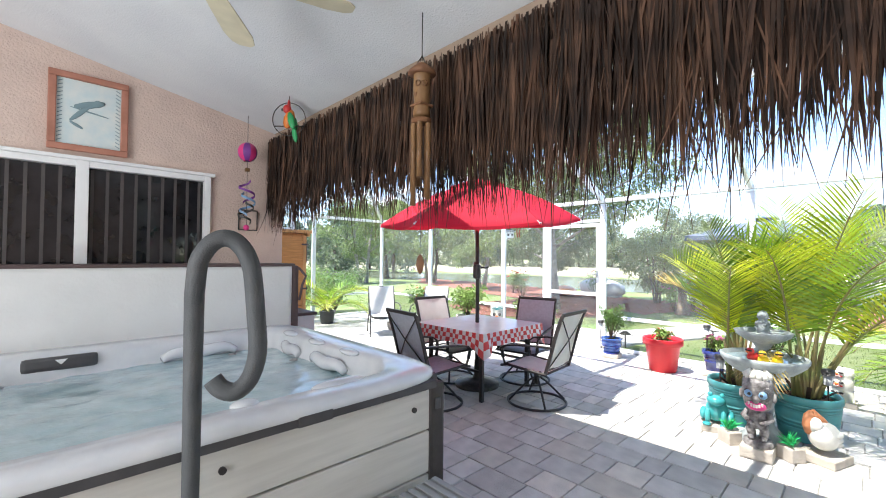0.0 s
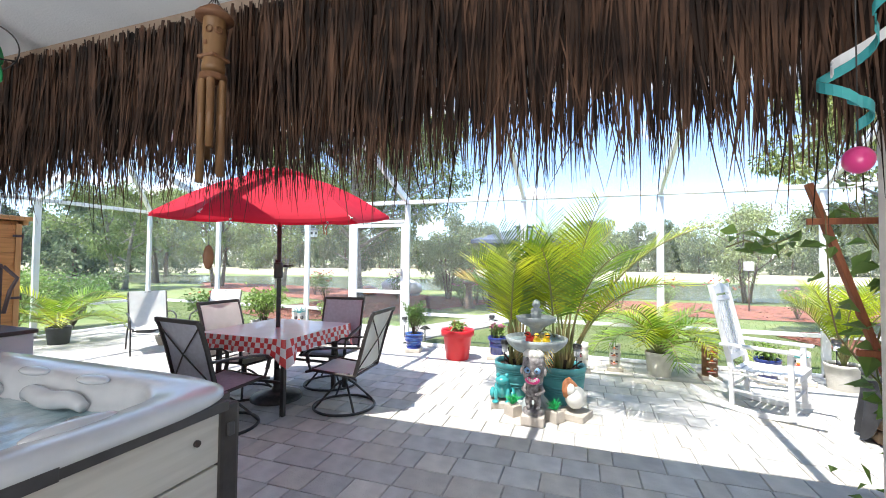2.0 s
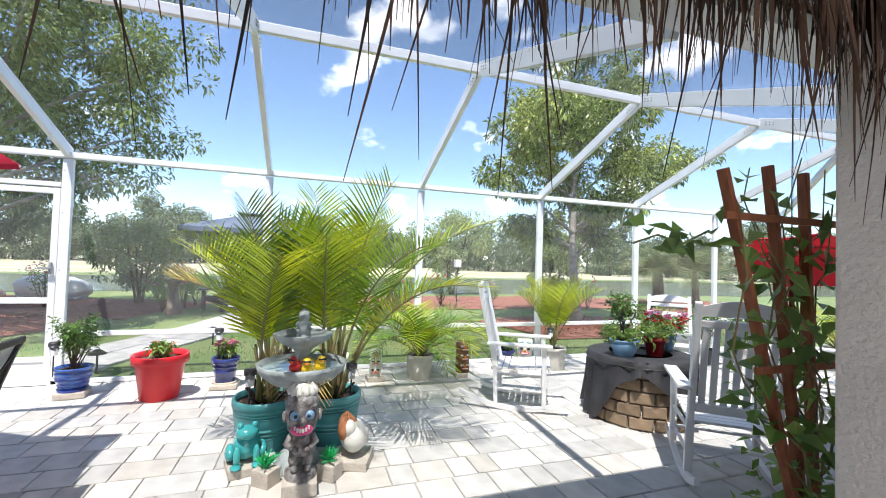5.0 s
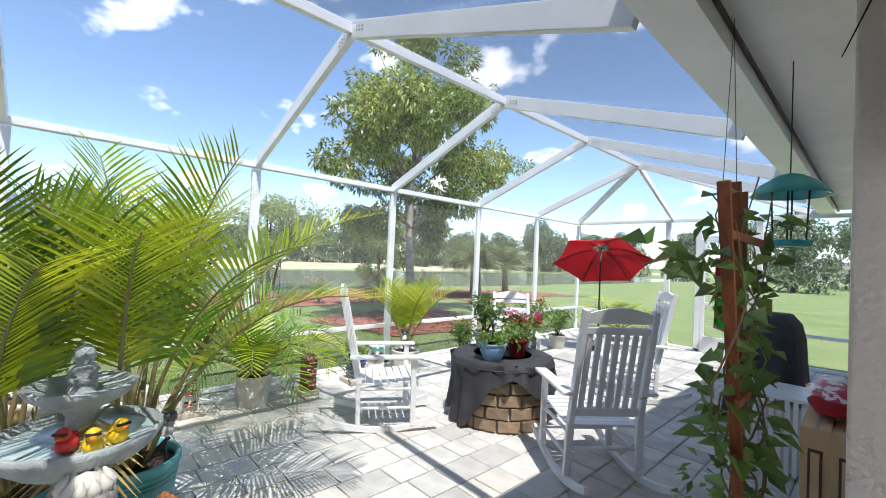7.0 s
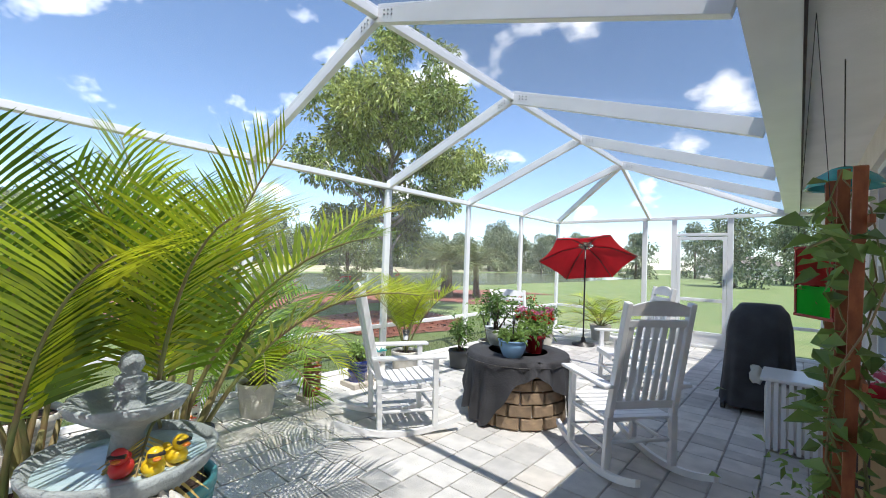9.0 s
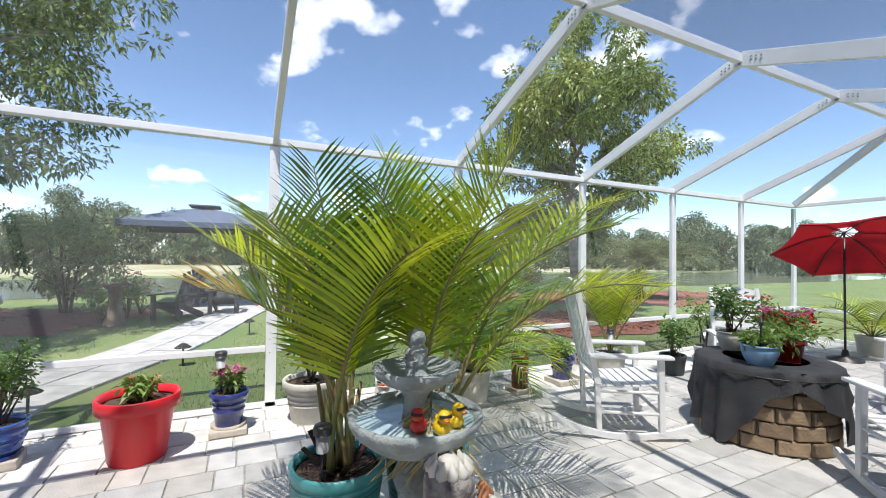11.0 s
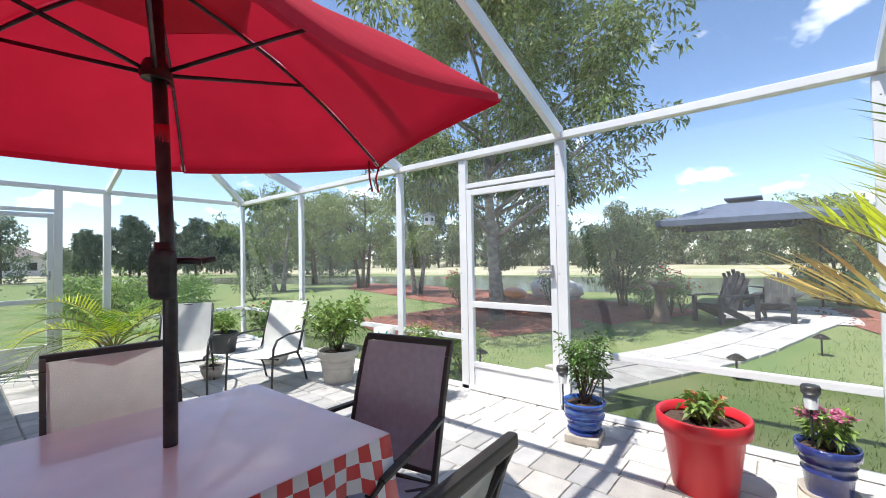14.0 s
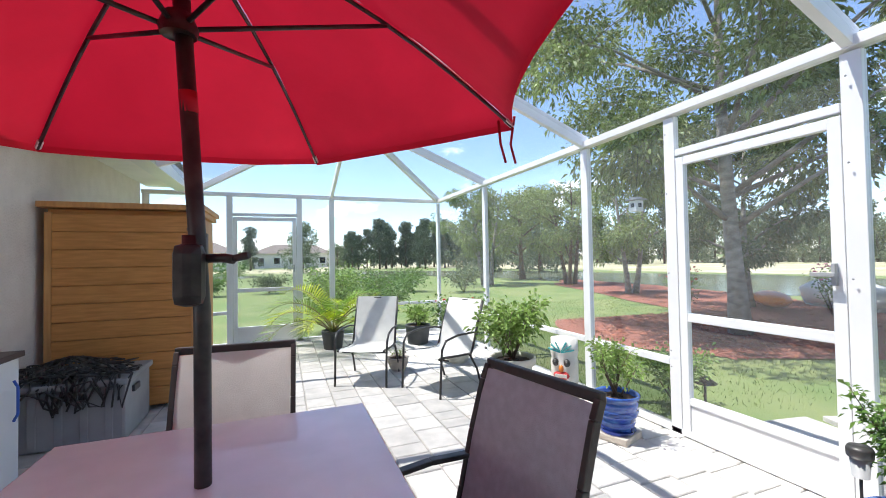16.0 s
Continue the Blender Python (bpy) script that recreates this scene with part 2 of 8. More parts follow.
M_FLOWR = material("red_petal", (0.62, 0.03, 0.03), 0.6, island=0.3, trans=0.3)
M_WHITEP = material("white_petal", (0.8, 0.78, 0.72), 0.6, trans=0.2)
M_YELLOW = material("yellow_rubber", (0.80, 0.55, 0.02), 0.35)
M_ORANGE2 = material("terracotta_orange", (0.50, 0.20, 0.09), 0.6)
M_ORANGE = material("orange_paint", (0.70, 0.20, 0.03), 0.4)
M_REDP = material("red_paint", (0.55, 0.03, 0.03), 0.45)
M_GREENP = material("green_paint", (0.03, 0.35, 0.12), 0.4)
M_BLUEP = material("blue_paint", (0.04, 0.12, 0.5), 0.4)
M_PINK = material("pink_paint", (0.75, 0.05, 0.25), 0.3, coat=0.4)
M_PURPLE = material("purple_paint", (0.20, 0.04, 0.28), 0.4)
M_WOODBR = material("carved_brown_wood", (0.25, 0.12, 0.055), 0.6, second=(0.14, 0.06, 0.03), scale=9, bump=0.6, bump_scale=30)
M_BAMBOO = material("bamboo", (0.27, 0.15, 0.06), 0.5, second=(0.16, 0.08, 0.035), scale=6, stretch=(1, 1, 0.3))
M_FRAMEW = material("rose_wood_frame", (0.45, 0.20, 0.14), 0.55, second=(0.36, 0.15, 0.10), scale=8)
M_PAPER = material("pale_print", (0.55, 0.66, 0.68), 0.6, second=(0.68, 0.72, 0.70), scale=9)
M_CLOTHB = material("black_cover_cloth", (0.03, 0.03, 0.034), 0.8, second=(0.05, 0.05, 0.056), scale=6, bump=0.4, bump_scale=60)
M_PITSTONE = material("fire_pit_stone", (0.38, 0.27, 0.17), 0.9, second=(0.25, 0.18, 0.12), scale=10, bump=0.8, bump_scale=50, vary=0.2)
M_CARD = material("tan_cardboard", (0.62, 0.42, 0.23), 0.8, second=(0.56, 0.37, 0.20), scale=6)
M_BINGREY = material("grey_bin_plastic", (0.34, 0.35, 0.36), 0.5, second=(0.29, 0.30, 0.31), scale=6)
M_TENT = material("slate_blue_canvas", (0.11, 0.14, 0.21), 0.8, second=(0.09, 0.115, 0.17), scale=4)
M_CHARCOAL = material("charcoal_board", (0.045, 0.045, 0.05), 0.7)
M_SHELLW = material("white_stone_glaze", (0.66, 0.65, 0.60), 0.6, second=(0.55, 0.54, 0.50), scale=12, bump=0.3)
M_DKRED = material("dark_red_pot", (0.30, 0.015, 0.02), 0.25, coat=0.4)
M_ROOF = material("roof_shingle", (0.20, 0.17, 0.15), 0.9, second=(0.14, 0.12, 0.11), scale=2, bump=0.6)
M_BASKET = material("white_wicker", (0.70, 0.68, 0.64), 0.7, bump=0.5, bump_scale=80)


def water_material():
    m = bpy.data.materials.new("clear_water")
    m.use_nodes = True
    n, l = m.node_tree.nodes, m.node_tree.links
    b = n["Principled BSDF"]
    b.inputs["Base Color"].default_value = (0.75, 0.90, 0.95, 1)
    b.inputs["Roughness"].default_value = 0.03
    b.inputs["IOR"].default_value = 1.33
    b.inputs["Transmission Weight"].default_value = 1.0
    t = n.new("ShaderNodeTexNoise")
    t.inputs["Scale"].default_value = 9
    t.inputs["Detail"].default_value = 4
    bp = n.new("ShaderNodeBump")
    bp.inputs["Strength"].default_value = 0.5
    bp.inputs["Distance"].default_value = 0.03
    l.new(t.outputs["Fac"], bp.inputs["Height"])
    l.new(bp.outputs[0], b.inputs["Normal"])
    return m


M_CLEARWATER = water_material()


def stained_glass(name, colour):
    m = material(name, colour, 0.1, trans=0.75)
    return m


def check_material():
    m = bpy.data.materials.new("red_check_oilcloth")
    m.use_nodes = True
    n, l = m.node_tree.nodes, m.node_tree.links
    b = n["Principled BSDF"]
    b.inputs["Roughness"].default_value = 0.3
    tc = n.new("ShaderNodeTexCoord")
    ck = n.new("ShaderNodeTexChecker")
    ck.inputs["Scale"].default_value = 1.0
    ck.inputs["Color1"].default_value = (0.62, 0.05, 0.05, 1)
    ck.inputs["Color2"].default_value = (0.74, 0.70, 0.70, 1)
    l.new(tc.outputs["UV"], ck.inputs["Vector"])
    l.new(ck.outputs[0], b.inputs["Base Color"])
    return m


M_CHECK = check_material()
M_OILTOP = material("pale_oilcloth_top", (0.90, 0.94, 0.96), 0.3, second=(0.79, 0.83, 0.84), scale=4, coat=0.45, bump=0.1, bump_scale=9)


# ---------- mesh helpers ----------
def part(name, bm, mat, parent=None, label="", smooth=False, kind="", m=None):
    """Link a bmesh as one mesh object under a thing or part."""
    me = bpy.data.meshes.new(name)
    bm.normal_update()
    bm.to_mesh(me)
    bm.free()
    for x in (mat if isinstance(mat, (list, tuple)) else [mat]):
        me.materials.append(x)
    if smooth:
        me.shade_smooth()
    ob = new(name, me)
    if parent is not None:
        ob.parent = parent
    if m is not None:
        ob.matrix_basis = m
    return tagged(ob, label=label, kind=kind)


def thing(name, m, label, category, group="", kind=""):
    ob = new(name)
    ob.empty_display_size = 0.1
    ob.matrix_basis = m
    return tagged(ob, label, category, group, kind)


def BM():
    return bmesh.new()


def box(bm, c, s, m=None, bevel=0.0, mi=0):
    """A box of size s about c, with bevelled edges."""
    x, y, z = (v / 2 for v in s)
    vs = [bm.verts.new((c[0] + a * x, c[1] + b * y, c[2] + d * z)) for d in (-1, 1) for b in (-1, 1) for a in (-1, 1)]
    fs = [bm.faces.new([vs[i] for i in f]) for f in ((0, 2, 3, 1), (4, 5, 7, 6), (0, 1, 5, 4), (2, 6, 7, 3), (0, 4, 6, 2), (1, 3, 7, 5))]
    for f in fs:
        f.material_index = mi
    if bevel:
        es = list({e for f in fs for e in f.edges})
        r = bmesh.ops.bevel(bm, geom=es, offset=bevel, segments=2, affect="EDGES", profile=0.6)
        vs = list({v for v in vs if v.is_valid} | set(r["verts"]))
        for f in r["faces"]:
            f.material_index = mi
    if m is not None:
        bmesh.ops.transform(bm, matrix=m, verts=vs)
    return vs


def bar(bm, a, b, w, h=None, bevel=0.0, up=(0, 0, 1), mi=0):
    """A square bar between two points."""
    a, b = Vector(a), Vector(b)
    h = h or w
    d = b - a
    z = d.normalized()
    upv = Vector(up)
    if abs(z.dot(upv)) > 0.98:
        upv = Vector((1, 0, 0))
    x = z.cross(upv).normalized()
    y = x.cross(z)
    m = Matrix((x, y, z)).transposed().to_4x4()
    m.translation = (a + b) / 2
    return box(bm, (0, 0, 0), (w, h, d.length), m, bevel, mi)


def tube(bm, pts, r, n=8, cap=True, mi=0):
    """A round tube along points; r may be a list."""
    pts = [Vector(p) for p in pts]
    rs = r if isinstance(r, (list, tuple)) else [r] * len(pts)
    rings = []
    ref = Vector((0.13, 0.2, 1)).normalized()
    for i, p in enumerate(pts):
        t = (pts[min(i + 1, len(pts) - 1)] - pts[max(i - 1, 0)]).normalized()
        if abs(t.dot(ref)) > 0.97:
            x = t.cross(Vector((1, 0, 0))).normalized()
        else:
            x = t.cross(ref).normalized()
        if rings:
            x = (px - t * px.dot(t)).normalized()
        px = x
        y = t.cross(x)
        rings.append([bm.verts.new(p + (x * math.cos(2 * math.pi * k / n) + y * math.sin(2 * math.pi * k / n)) * rs[i]) for k in range(n)])
    for i in range(len(rings) - 1):
        for k in range(n):
            f = bm.faces.new((rings[i][k], rings[i][(k + 1) % n], rings[i + 1][(k + 1) % n], rings[i + 1][k]))
            f.material_index = mi
            f.smooth = True
    if cap:
        for ring in (rings[0][::-1], rings[-1]):
            f = bm.faces.new(ring)
            f.material_index = mi
    return [v for q in rings for v in q]


def smooth_line(pts, k=4):
    """More points along a Catmull-Rom curve through pts."""
    p = [Vector(q) for q in pts]
    p = [p[0] * 2 - p[1]] + p + [p[-1] * 2 - p[-2]]
    out = []
    for a, b, c, d in zip(p, p[1:], p[2:], p[3:]):
        for i in range(k):
            t = i / k
            out.append(((b * 2) + (c - a) * t + (a * 2 - b * 5 + c * 4 - d) * t * t + (b * 3 - a - c * 3 + d) * t ** 3) * 0.5)
    return out + [p[-2]]


def lathe(bm, prof, n=24, c=(0, 0, 0), wob=None, mi=0):
    """Turn a profile of (r, z) about the z axis."""
    rings = []
    for r, z in prof:
        if r < 1e-5:
            rings.append([bm.verts.new((c[0], c[1], c[2] + z))])
        else:
            ring = []
            for k in range(n):
                a = 2 * math.pi * k / n
                q = r * (wob(a, z) if wob else 1)
                ring.append(bm.verts.new((c[0] + q * math.cos(a), c[1] + q * math.sin(a), c[2] + z)))
            rings.append(ring)
    for i in range(len(rings) - 1):
        a, b = rings[i], rings[i + 1]
        for k in range(n):
            k2 = (k + 1) % n
            if len(a) == 1 and len(b) == 1:
                continue
            if len(a) == 1:
                f = bm.faces.new((a[0], b[k], b[k2]))
            elif len(b) == 1:
                f = bm.faces.new((a[k], a[k2], b[0]))
            else:
                f = bm.faces.new((a[k], a[k2], b[k2], b[k]))
            f.smooth = True
            f.material_index = mi
    return [v for q in rings for v in q]


def ball(bm, c, s, n=12, lump=0.0, seed=0, m=None, mi=0):
    """A shaped ellipsoid."""
    r = bmesh.ops.create_icosphere(bm, subdivisions=2 if n < 14 else 3, radius=1.0)
    for v in r["verts"]:
        k = 1 + lump * noise.noise(v.co * 2 + Vector((seed, seed * 2, 0)))
        v.co = Vector((v.co.x * s[0] * k, v.co.y * s[1] * k, v.co.z * s[2] * k))
        if m is not None:
            v.co = m @ v.co
        v.co += Vector(c)
    for f in {f for v in r["verts"] for f in v.link_faces}:
        f.smooth = True
        f.material_index = mi
    return r["verts"]


def sheet(bm, quad, thick=0.004):
    """A thin panel with both sides, from four corners."""
    a = [Vector(q) for q in quad]
    nrm = (a[1] - a[0]).cross(a[2] - a[0]).normalized() * thick / 2
    top = [bm.verts.new(p + nrm) for p in a]
    bot = [bm.verts.new(p - nrm) for p in a]
    bm.faces.new(top)
    bm.faces.new(bot[::-1])
    k = len(a)
    for i in range(k):
        bm.faces.new((top[i], bot[i], bot[(i + 1) % k], top[(i + 1) % k]))


def single(name, bm, mat, m, label, category, group="", smooth=False, kind=""):
    ob = part(name, bm, mat, smooth=smooth, m=m)
    return tagged(ob, label, category, group, kind)


def rng(seed):
    return random.Random(seed)
# ---------- structure ----------
EAVE = 2.42
XW = 8.72
RIDGE_X, RIDGE_Z = 6.79, 3.20
HX, HZ = 4.56, 2.44
Y_POSTS = [10.60, 8.64, 6.48, 5.53, 4.45, 2.48, 0.57, -1.29, -3.10, -4.86, -6.54]
Y_N, Y_S = 10.60, -6.54
WIN_Y = 5.85
WALL_X = 3.98
THATCH_X = 3.85


def ceil_z(x):
    return 2.76 + 0.19 * (3.95 - x)


def block(name, lo, hi, mat, kind="structure", label="", bevel=0.0, parent=None):
    bm = BM()
    box(bm, [(a + b) / 2 for a, b in zip(lo, hi)], [b - a for a, b in zip(lo, hi)], bevel=bevel)
    return part(name, bm, mat, parent, label=label, kind=kind)


def wall_with_holes(name, axis, at, thick, u0, u1, z0, z1, holes, mat, label):
    """A wall in the plane axis = at, with openings (u0, u1, z0, z1)."""
    bm = BM()
    us = sorted({u0, u1, *[h[0] for h in holes], *[h[1] for h in holes]})
    for a, b in zip(us, us[1:]):
        cuts = sorted((h[2], h[3]) for h in holes if h[0] <= a and h[1] >= b)
        z = z0
        for lo, hi in cuts + [(z1, z1)]:
            if lo - z > 0.001:
                c = ((a + b) / 2, at, (z + lo) / 2) if axis == "y" else (at, (a + b) / 2, (z + lo) / 2)
                s = (b - a, thick, lo - z) if axis == "y" else (thick, b - a, lo - z)
                box(bm, c, s)
            z = hi
    return part(name, bm, mat, label=label, kind="structure")


# house: lanai walls
wall_with_holes("wall_north", "y", WIN_Y + 0.1, 0.2, -1.5, WALL_X, 0.0, 3.9, [(0.85, 3.27, 0.95, 2.22)], M_STUCCO, "pink-beige textured stucco wall with sliding window")
wall_with_holes("wall_house_north", "x", WALL_X - 0.1, 0.2, WIN_Y + 0.2, Y_N, 0.0, 2.72, [], M_STUCCO2, "cream stucco outside wall")
block("wall_west", (-1.7, -1.2, 0), (-1.5, WIN_Y + 0.2, 3.9), M_STUCCO)
block("wall_south", (-1.5, -1.2, 0), (3.6, -1.0, 3.9), M_STUCCO)
block("column", (3.66, 0.24, 0), (4.06, 0.64, 2.75), M_STUCCO2, label="cream textured stucco corner column", bevel=0.008)
wall_with_holes("wall_house_south", "x", 3.93, 0.2, Y_S, 0.24, 0.0, 2.72, [(-2.38, -0.95, 0.78, 2.30), (-5.2, -4.2, 0.78, 2.30)], M_STUCCO2, "cream stucco outside wall with windows")
# lanai ceiling
bm = BM()
z_in, z_out = ceil_z(-1.7), ceil_z(4.06)
vs = [bm.verts.new(p) for p in ((-1.7, -1.2, z_in), (4.06, -1.2, z_out), (4.06, WIN_Y + 0.2, z_out), (-1.7, WIN_Y + 0.2, z_in),
                                (-1.7, -1.2, z_in + 0.15), (4.06, -1.2, z_out + 0.15), (4.06, WIN_Y + 0.2, z_out + 0.15), (-1.7, WIN_Y + 0.2, z_in + 0.15))]
for f in ((0, 3, 2, 1), (4, 5, 6, 7), (0, 1, 5, 4), (1, 2, 6, 5), (2, 3, 7, 6), (3, 0, 4, 7)):
    bm.faces.new([vs[i] for i in f])
part("ceiling", bm, M_CEIL, label="white textured sloping lanai ceiling", kind="structure")
# soffit, fascia, roof
block("soffit", (3.98, Y_S - 0.3, 2.54), (HX - 0.10, Y_N + 0.3, 2.60), M_SOFFIT, label="painted plaster soffit under the eave")
block("header_beam", (3.93, 0.64, 2.60), (4.06, WIN_Y + 0.1, 2.735), M_SOFFIT)
block("fascia", (HX - 0.10, Y_S - 0.3, 2.43), (HX + 0.09, Y_N + 0.3, 2.64), M_WHITE, label="white aluminium gutter along the eave")
block("drip_edge", (HX - 0.115, Y_S - 0.3, 2.515), (HX - 0.102, Y_N + 0.3, 2.538), M_BROWNV, label="dark perforated metal drip edge along the soffit")
bm = BM()
sheet(bm, ((HX + 0.1, Y_S - 0.3, 2.66), (HX + 0.1, Y_N + 0.3, 2.66), (-2, Y_N + 0.3, 4.4), (-2, Y_S - 0.3, 4.4)), 0.08)
part("house_roof", bm, M_ROOF, label="brown shingle house roof", kind="structure")

# windows
def window(name, y0, y1, z0, z1, x, n=2):
    w = thing(name, pose(x, (y0 + y1) / 2, z0), "white framed single-hung window in a stucco wall", "window", kind="structure")
    b, h = (y1 - y0) / 2, z1 - z0
    bm = BM()
    for yy in (-b + 0.025, b - 0.025):
        box(bm, (0, yy, h / 2), (0.07, 0.05, h), bevel=0.004)
    for zz in (0.025, h / 2, h - 0.025):
        box(bm, (0.002, 0, zz), (0.075, 2 * b - 0.1, 0.05), bevel=0.004)
    part("window_frame", bm, M_WHITE, w)
    bm = BM()
    box(bm, (0.07, 0, -0.02), (0.08, 2 * b + 0.1, 0.04), bevel=0.006)
    part("window_sill", bm, M_WHITE, w)
    for k in (0, 1):
        bm = BM()
        box(bm, (-0.02, 0, h * (0.25 + 0.5 * k)), (0.008, 2 * b - 0.1, h / 2 - 0.05))
        part("pane", bm, M_GLASSY, w)
    return w


window("window_2", -2.38, -0.95, 0.78, 2.30, 3.95)
window("window_3", -5.2, -4.2, 0.78, 2.30, 3.95)
w = thing("window_1", pose(0, WIN_Y, 0), "white framed sliding window with dark vertical blinds", "window", kind="structure")
bm = BM()
for x in (0.88, 2.34, 3.24):
    box(bm, (x, 0.0, 1.585), (0.08 if x == 2.34 else 0.05, 0.09, 1.27), bevel=0.004)
for x0, x1 in ((0.905, 2.30), (2.38, 3.215)):
    for z in (0.98, 2.195):
        box(bm, ((x0 + x1) / 2, 0.0, z), (x1 - x0, 0.08, 0.05), bevel=0.004)
part("window_frame", bm, M_WHITE, w)
for x0, x1 in ((0.905, 2.30), (2.38, 3.215)):
    bm = BM()
    box(bm, ((x0 + x1) / 2, 0.03, 1.585), (x1 - x0, 0.006, 1.17))
    part("pane", bm, M_GLASSY, w)
for i in range(24):
    x = 0.95 + i * 0.097
    if abs(x - 2.34) < 0.06:
        continue
    bm = BM()
    box(bm, (x, 0.022, 1.585), (0.022, 0.006, 1.16))
    part("blind_slat", bm, M_SLAT, w)
bm = BM()
box(bm, (2.05, -0.03, 2.235), (2.5, 0.05, 0.028), bevel=0.004)
part("window_trim", bm, M_WHITE, w)

# cage frame
cage = thing("screen_cage", pose(0, 0, 0), "white aluminium pool cage with insect screens on the paved floor", "screen enclosure", kind="structure")


def beam(name, a, b, w=0.05, h=0.09, up=(0, 0, 1), label=""):
    bm = BM()
    bar(bm, a, b, w, h, bevel=0.004, up=up)
    return part(name, bm, M_WHITE, cage, label=label)


for y in Y_POSTS:
    beam("post", (XW, y, 0), (XW, y, EAVE - 0.045), 0.05, 0.09, up=(0, 1, 0))
    bm = BM()
    box(bm, (XW - 0.01, y, 0.004), (0.14, 0.12, 0.008), bevel=0.002)
    part("base_plate", bm, M_WHITE, cage)
    bm = BM()
    for z in (0.5, 0.62, 1.2, 1.8, 2.25):
        ball(bm, (XW - 0.047, y + 0.012, z), (0.004, 0.006, 0.006))
    part("screw", bm, M_BINGREY, cage)
beam("eave_beam", (XW, Y_S, EAVE), (XW, Y_N, EAVE), 0.09, 0.06)
for a, b in ((Y_S, Y_N),):
    beam("bottom_rail", (XW, a, 0.03), (XW, b, 0.03), 0.05, 0.045)
for a, b in zip(Y_POSTS, Y_POSTS[1:]):
    if (a, b) != (5.53, 4.45):
        beam("chair_rail", (XW, a - 0.05, 0.53), (XW, b + 0.05, 0.53), 0.05, 0.05)
X_M = 6.75
for y, xs in ((Y_N, [4.05, 5.17, 6.22, X_M]), (Y_S, [4.15, 5.40, 6.30, X_M + 0.08])):
    for x in xs:
        beam("post", (x, y, 0), (x, y, EAVE - 0.03), 0.09, 0.05, up=(0, 1, 0))
    beam("eave_beam", (4.0, y, EAVE), (XW, y, EAVE), 0.06, 0.09, up=(0, 1, 0))
    beam("bottom_rail", (4.0, y, 0.03), (XW, y, 0.03), 0.05, 0.045)
    for a, b in zip(xs + [XW], (xs + [XW])[1:]):
        if not (b - a < 1.1 and a > 5):
            beam("chair_rail", (a + 0.03, y, 0.53), (b - 0.03, y, 0.53), 0.05, 0.05)
YR_N, YR_S = 8.64, -4.86
beam("ridge_beam", (RIDGE_X, YR_S, RIDGE_Z), (RIDGE_X, YR_N, RIDGE_Z), 0.05, 0.08)
for y in Y_POSTS:
    if YR_S <= y <= YR_N and y != 5.53:
        beam("rafter", (XW, y, EAVE + 0.02), (RIDGE_X, y, RIDGE_Z), 0.05, 0.11)
        beam("roof_beam", (RIDGE_X, y, RIDGE_Z), (HX + 0.09, y, HZ + 0.03), 0.05, 0.13)
        bm = BM()
        for sx, dz in ((0.14, -0.06), (-0.16, -0.05)):
            for k in range(6):
                ball(bm, (RIDGE_X + sx * (0.6 + 0.25 * (k % 3)), y + 0.029, RIDGE_Z + dz * (0.6 + 0.25 * (k % 3)) + 0.03 * (k // 3) - 0.015), (0.008, 0.004, 0.008))
            for k in range(6):
                ball(bm, (RIDGE_X + sx * (0.6 + 0.25 * (k % 3)), y - 0.029, RIDGE_Z + dz * (0.6 + 0.25 * (k % 3)) + 0.03 * (k // 3) - 0.015), (0.008, 0.004, 0.008))
        part("joint_bolt", bm, M_BINGREY, cage)
for y, yr in ((Y_N, YR_N), (Y_S, YR_S)):
    beam("hip_rafter", (XW, y, EAVE + 0.02), (RIDGE_X, yr, RIDGE_Z), 0.05, 0.11)
    beam("rafter", (X_M, y, EAVE + 0.02), (RIDGE_X, yr, RIDGE_Z), 0.05, 0.09)
    beam("rafter", (HX + 0.1, y, EAVE + 0.02), (RIDGE_X, yr, RIDGE_Z), 0.05, 0.09)


def pane(name, quad, mat):
    bm = BM()
    bm.faces.new([bm.verts.new(q) for q in quad])
    return part(name, bm, mat, cage)


ys = [y for y in Y_POSTS]
for a, b in zip(ys, ys[1:]):
    if (a, b) == (5.53, 4.45):
        pane("screen", ((XW, a, 2.10), (XW, b, 2.10), (XW, b, EAVE), (XW, a, EAVE)), M_SCREEN)
        continue
    pane("screen", ((XW, a, 0.56), (XW, b, 0.56), (XW, b, EAVE - 0.03), (XW, a, EAVE - 0.03)), M_SCREEN)
    pane("kick_screen", ((XW, a, 0.05), (XW, b, 0.05), (XW, b, 0.505), (XW, a, 0.505)), M_KICKSCREEN)
rys = [y for y in Y_POSTS if YR_S <= y <= YR_N and y != 5.53]
for a, b in zip(rys, rys[1:]):
    pane("roof_screen", ((XW, a, EAVE + 0.03), (XW, b, EAVE + 0.03), (RIDGE_X, b, RIDGE_Z + 0.03), (RIDGE_X, a, RIDGE_Z + 0.03)), M_SCREEN)
    # house-side slope: grazing-view darkening painted in by the greyer screen copy
    pane("roof_screen", ((RIDGE_X, a, RIDGE_Z + 0.03), (RIDGE_X, b, RIDGE_Z + 0.03), (HX, b, HZ + 0.16), (HX, a, HZ + 0.16)), M_SCREENGRAZE)
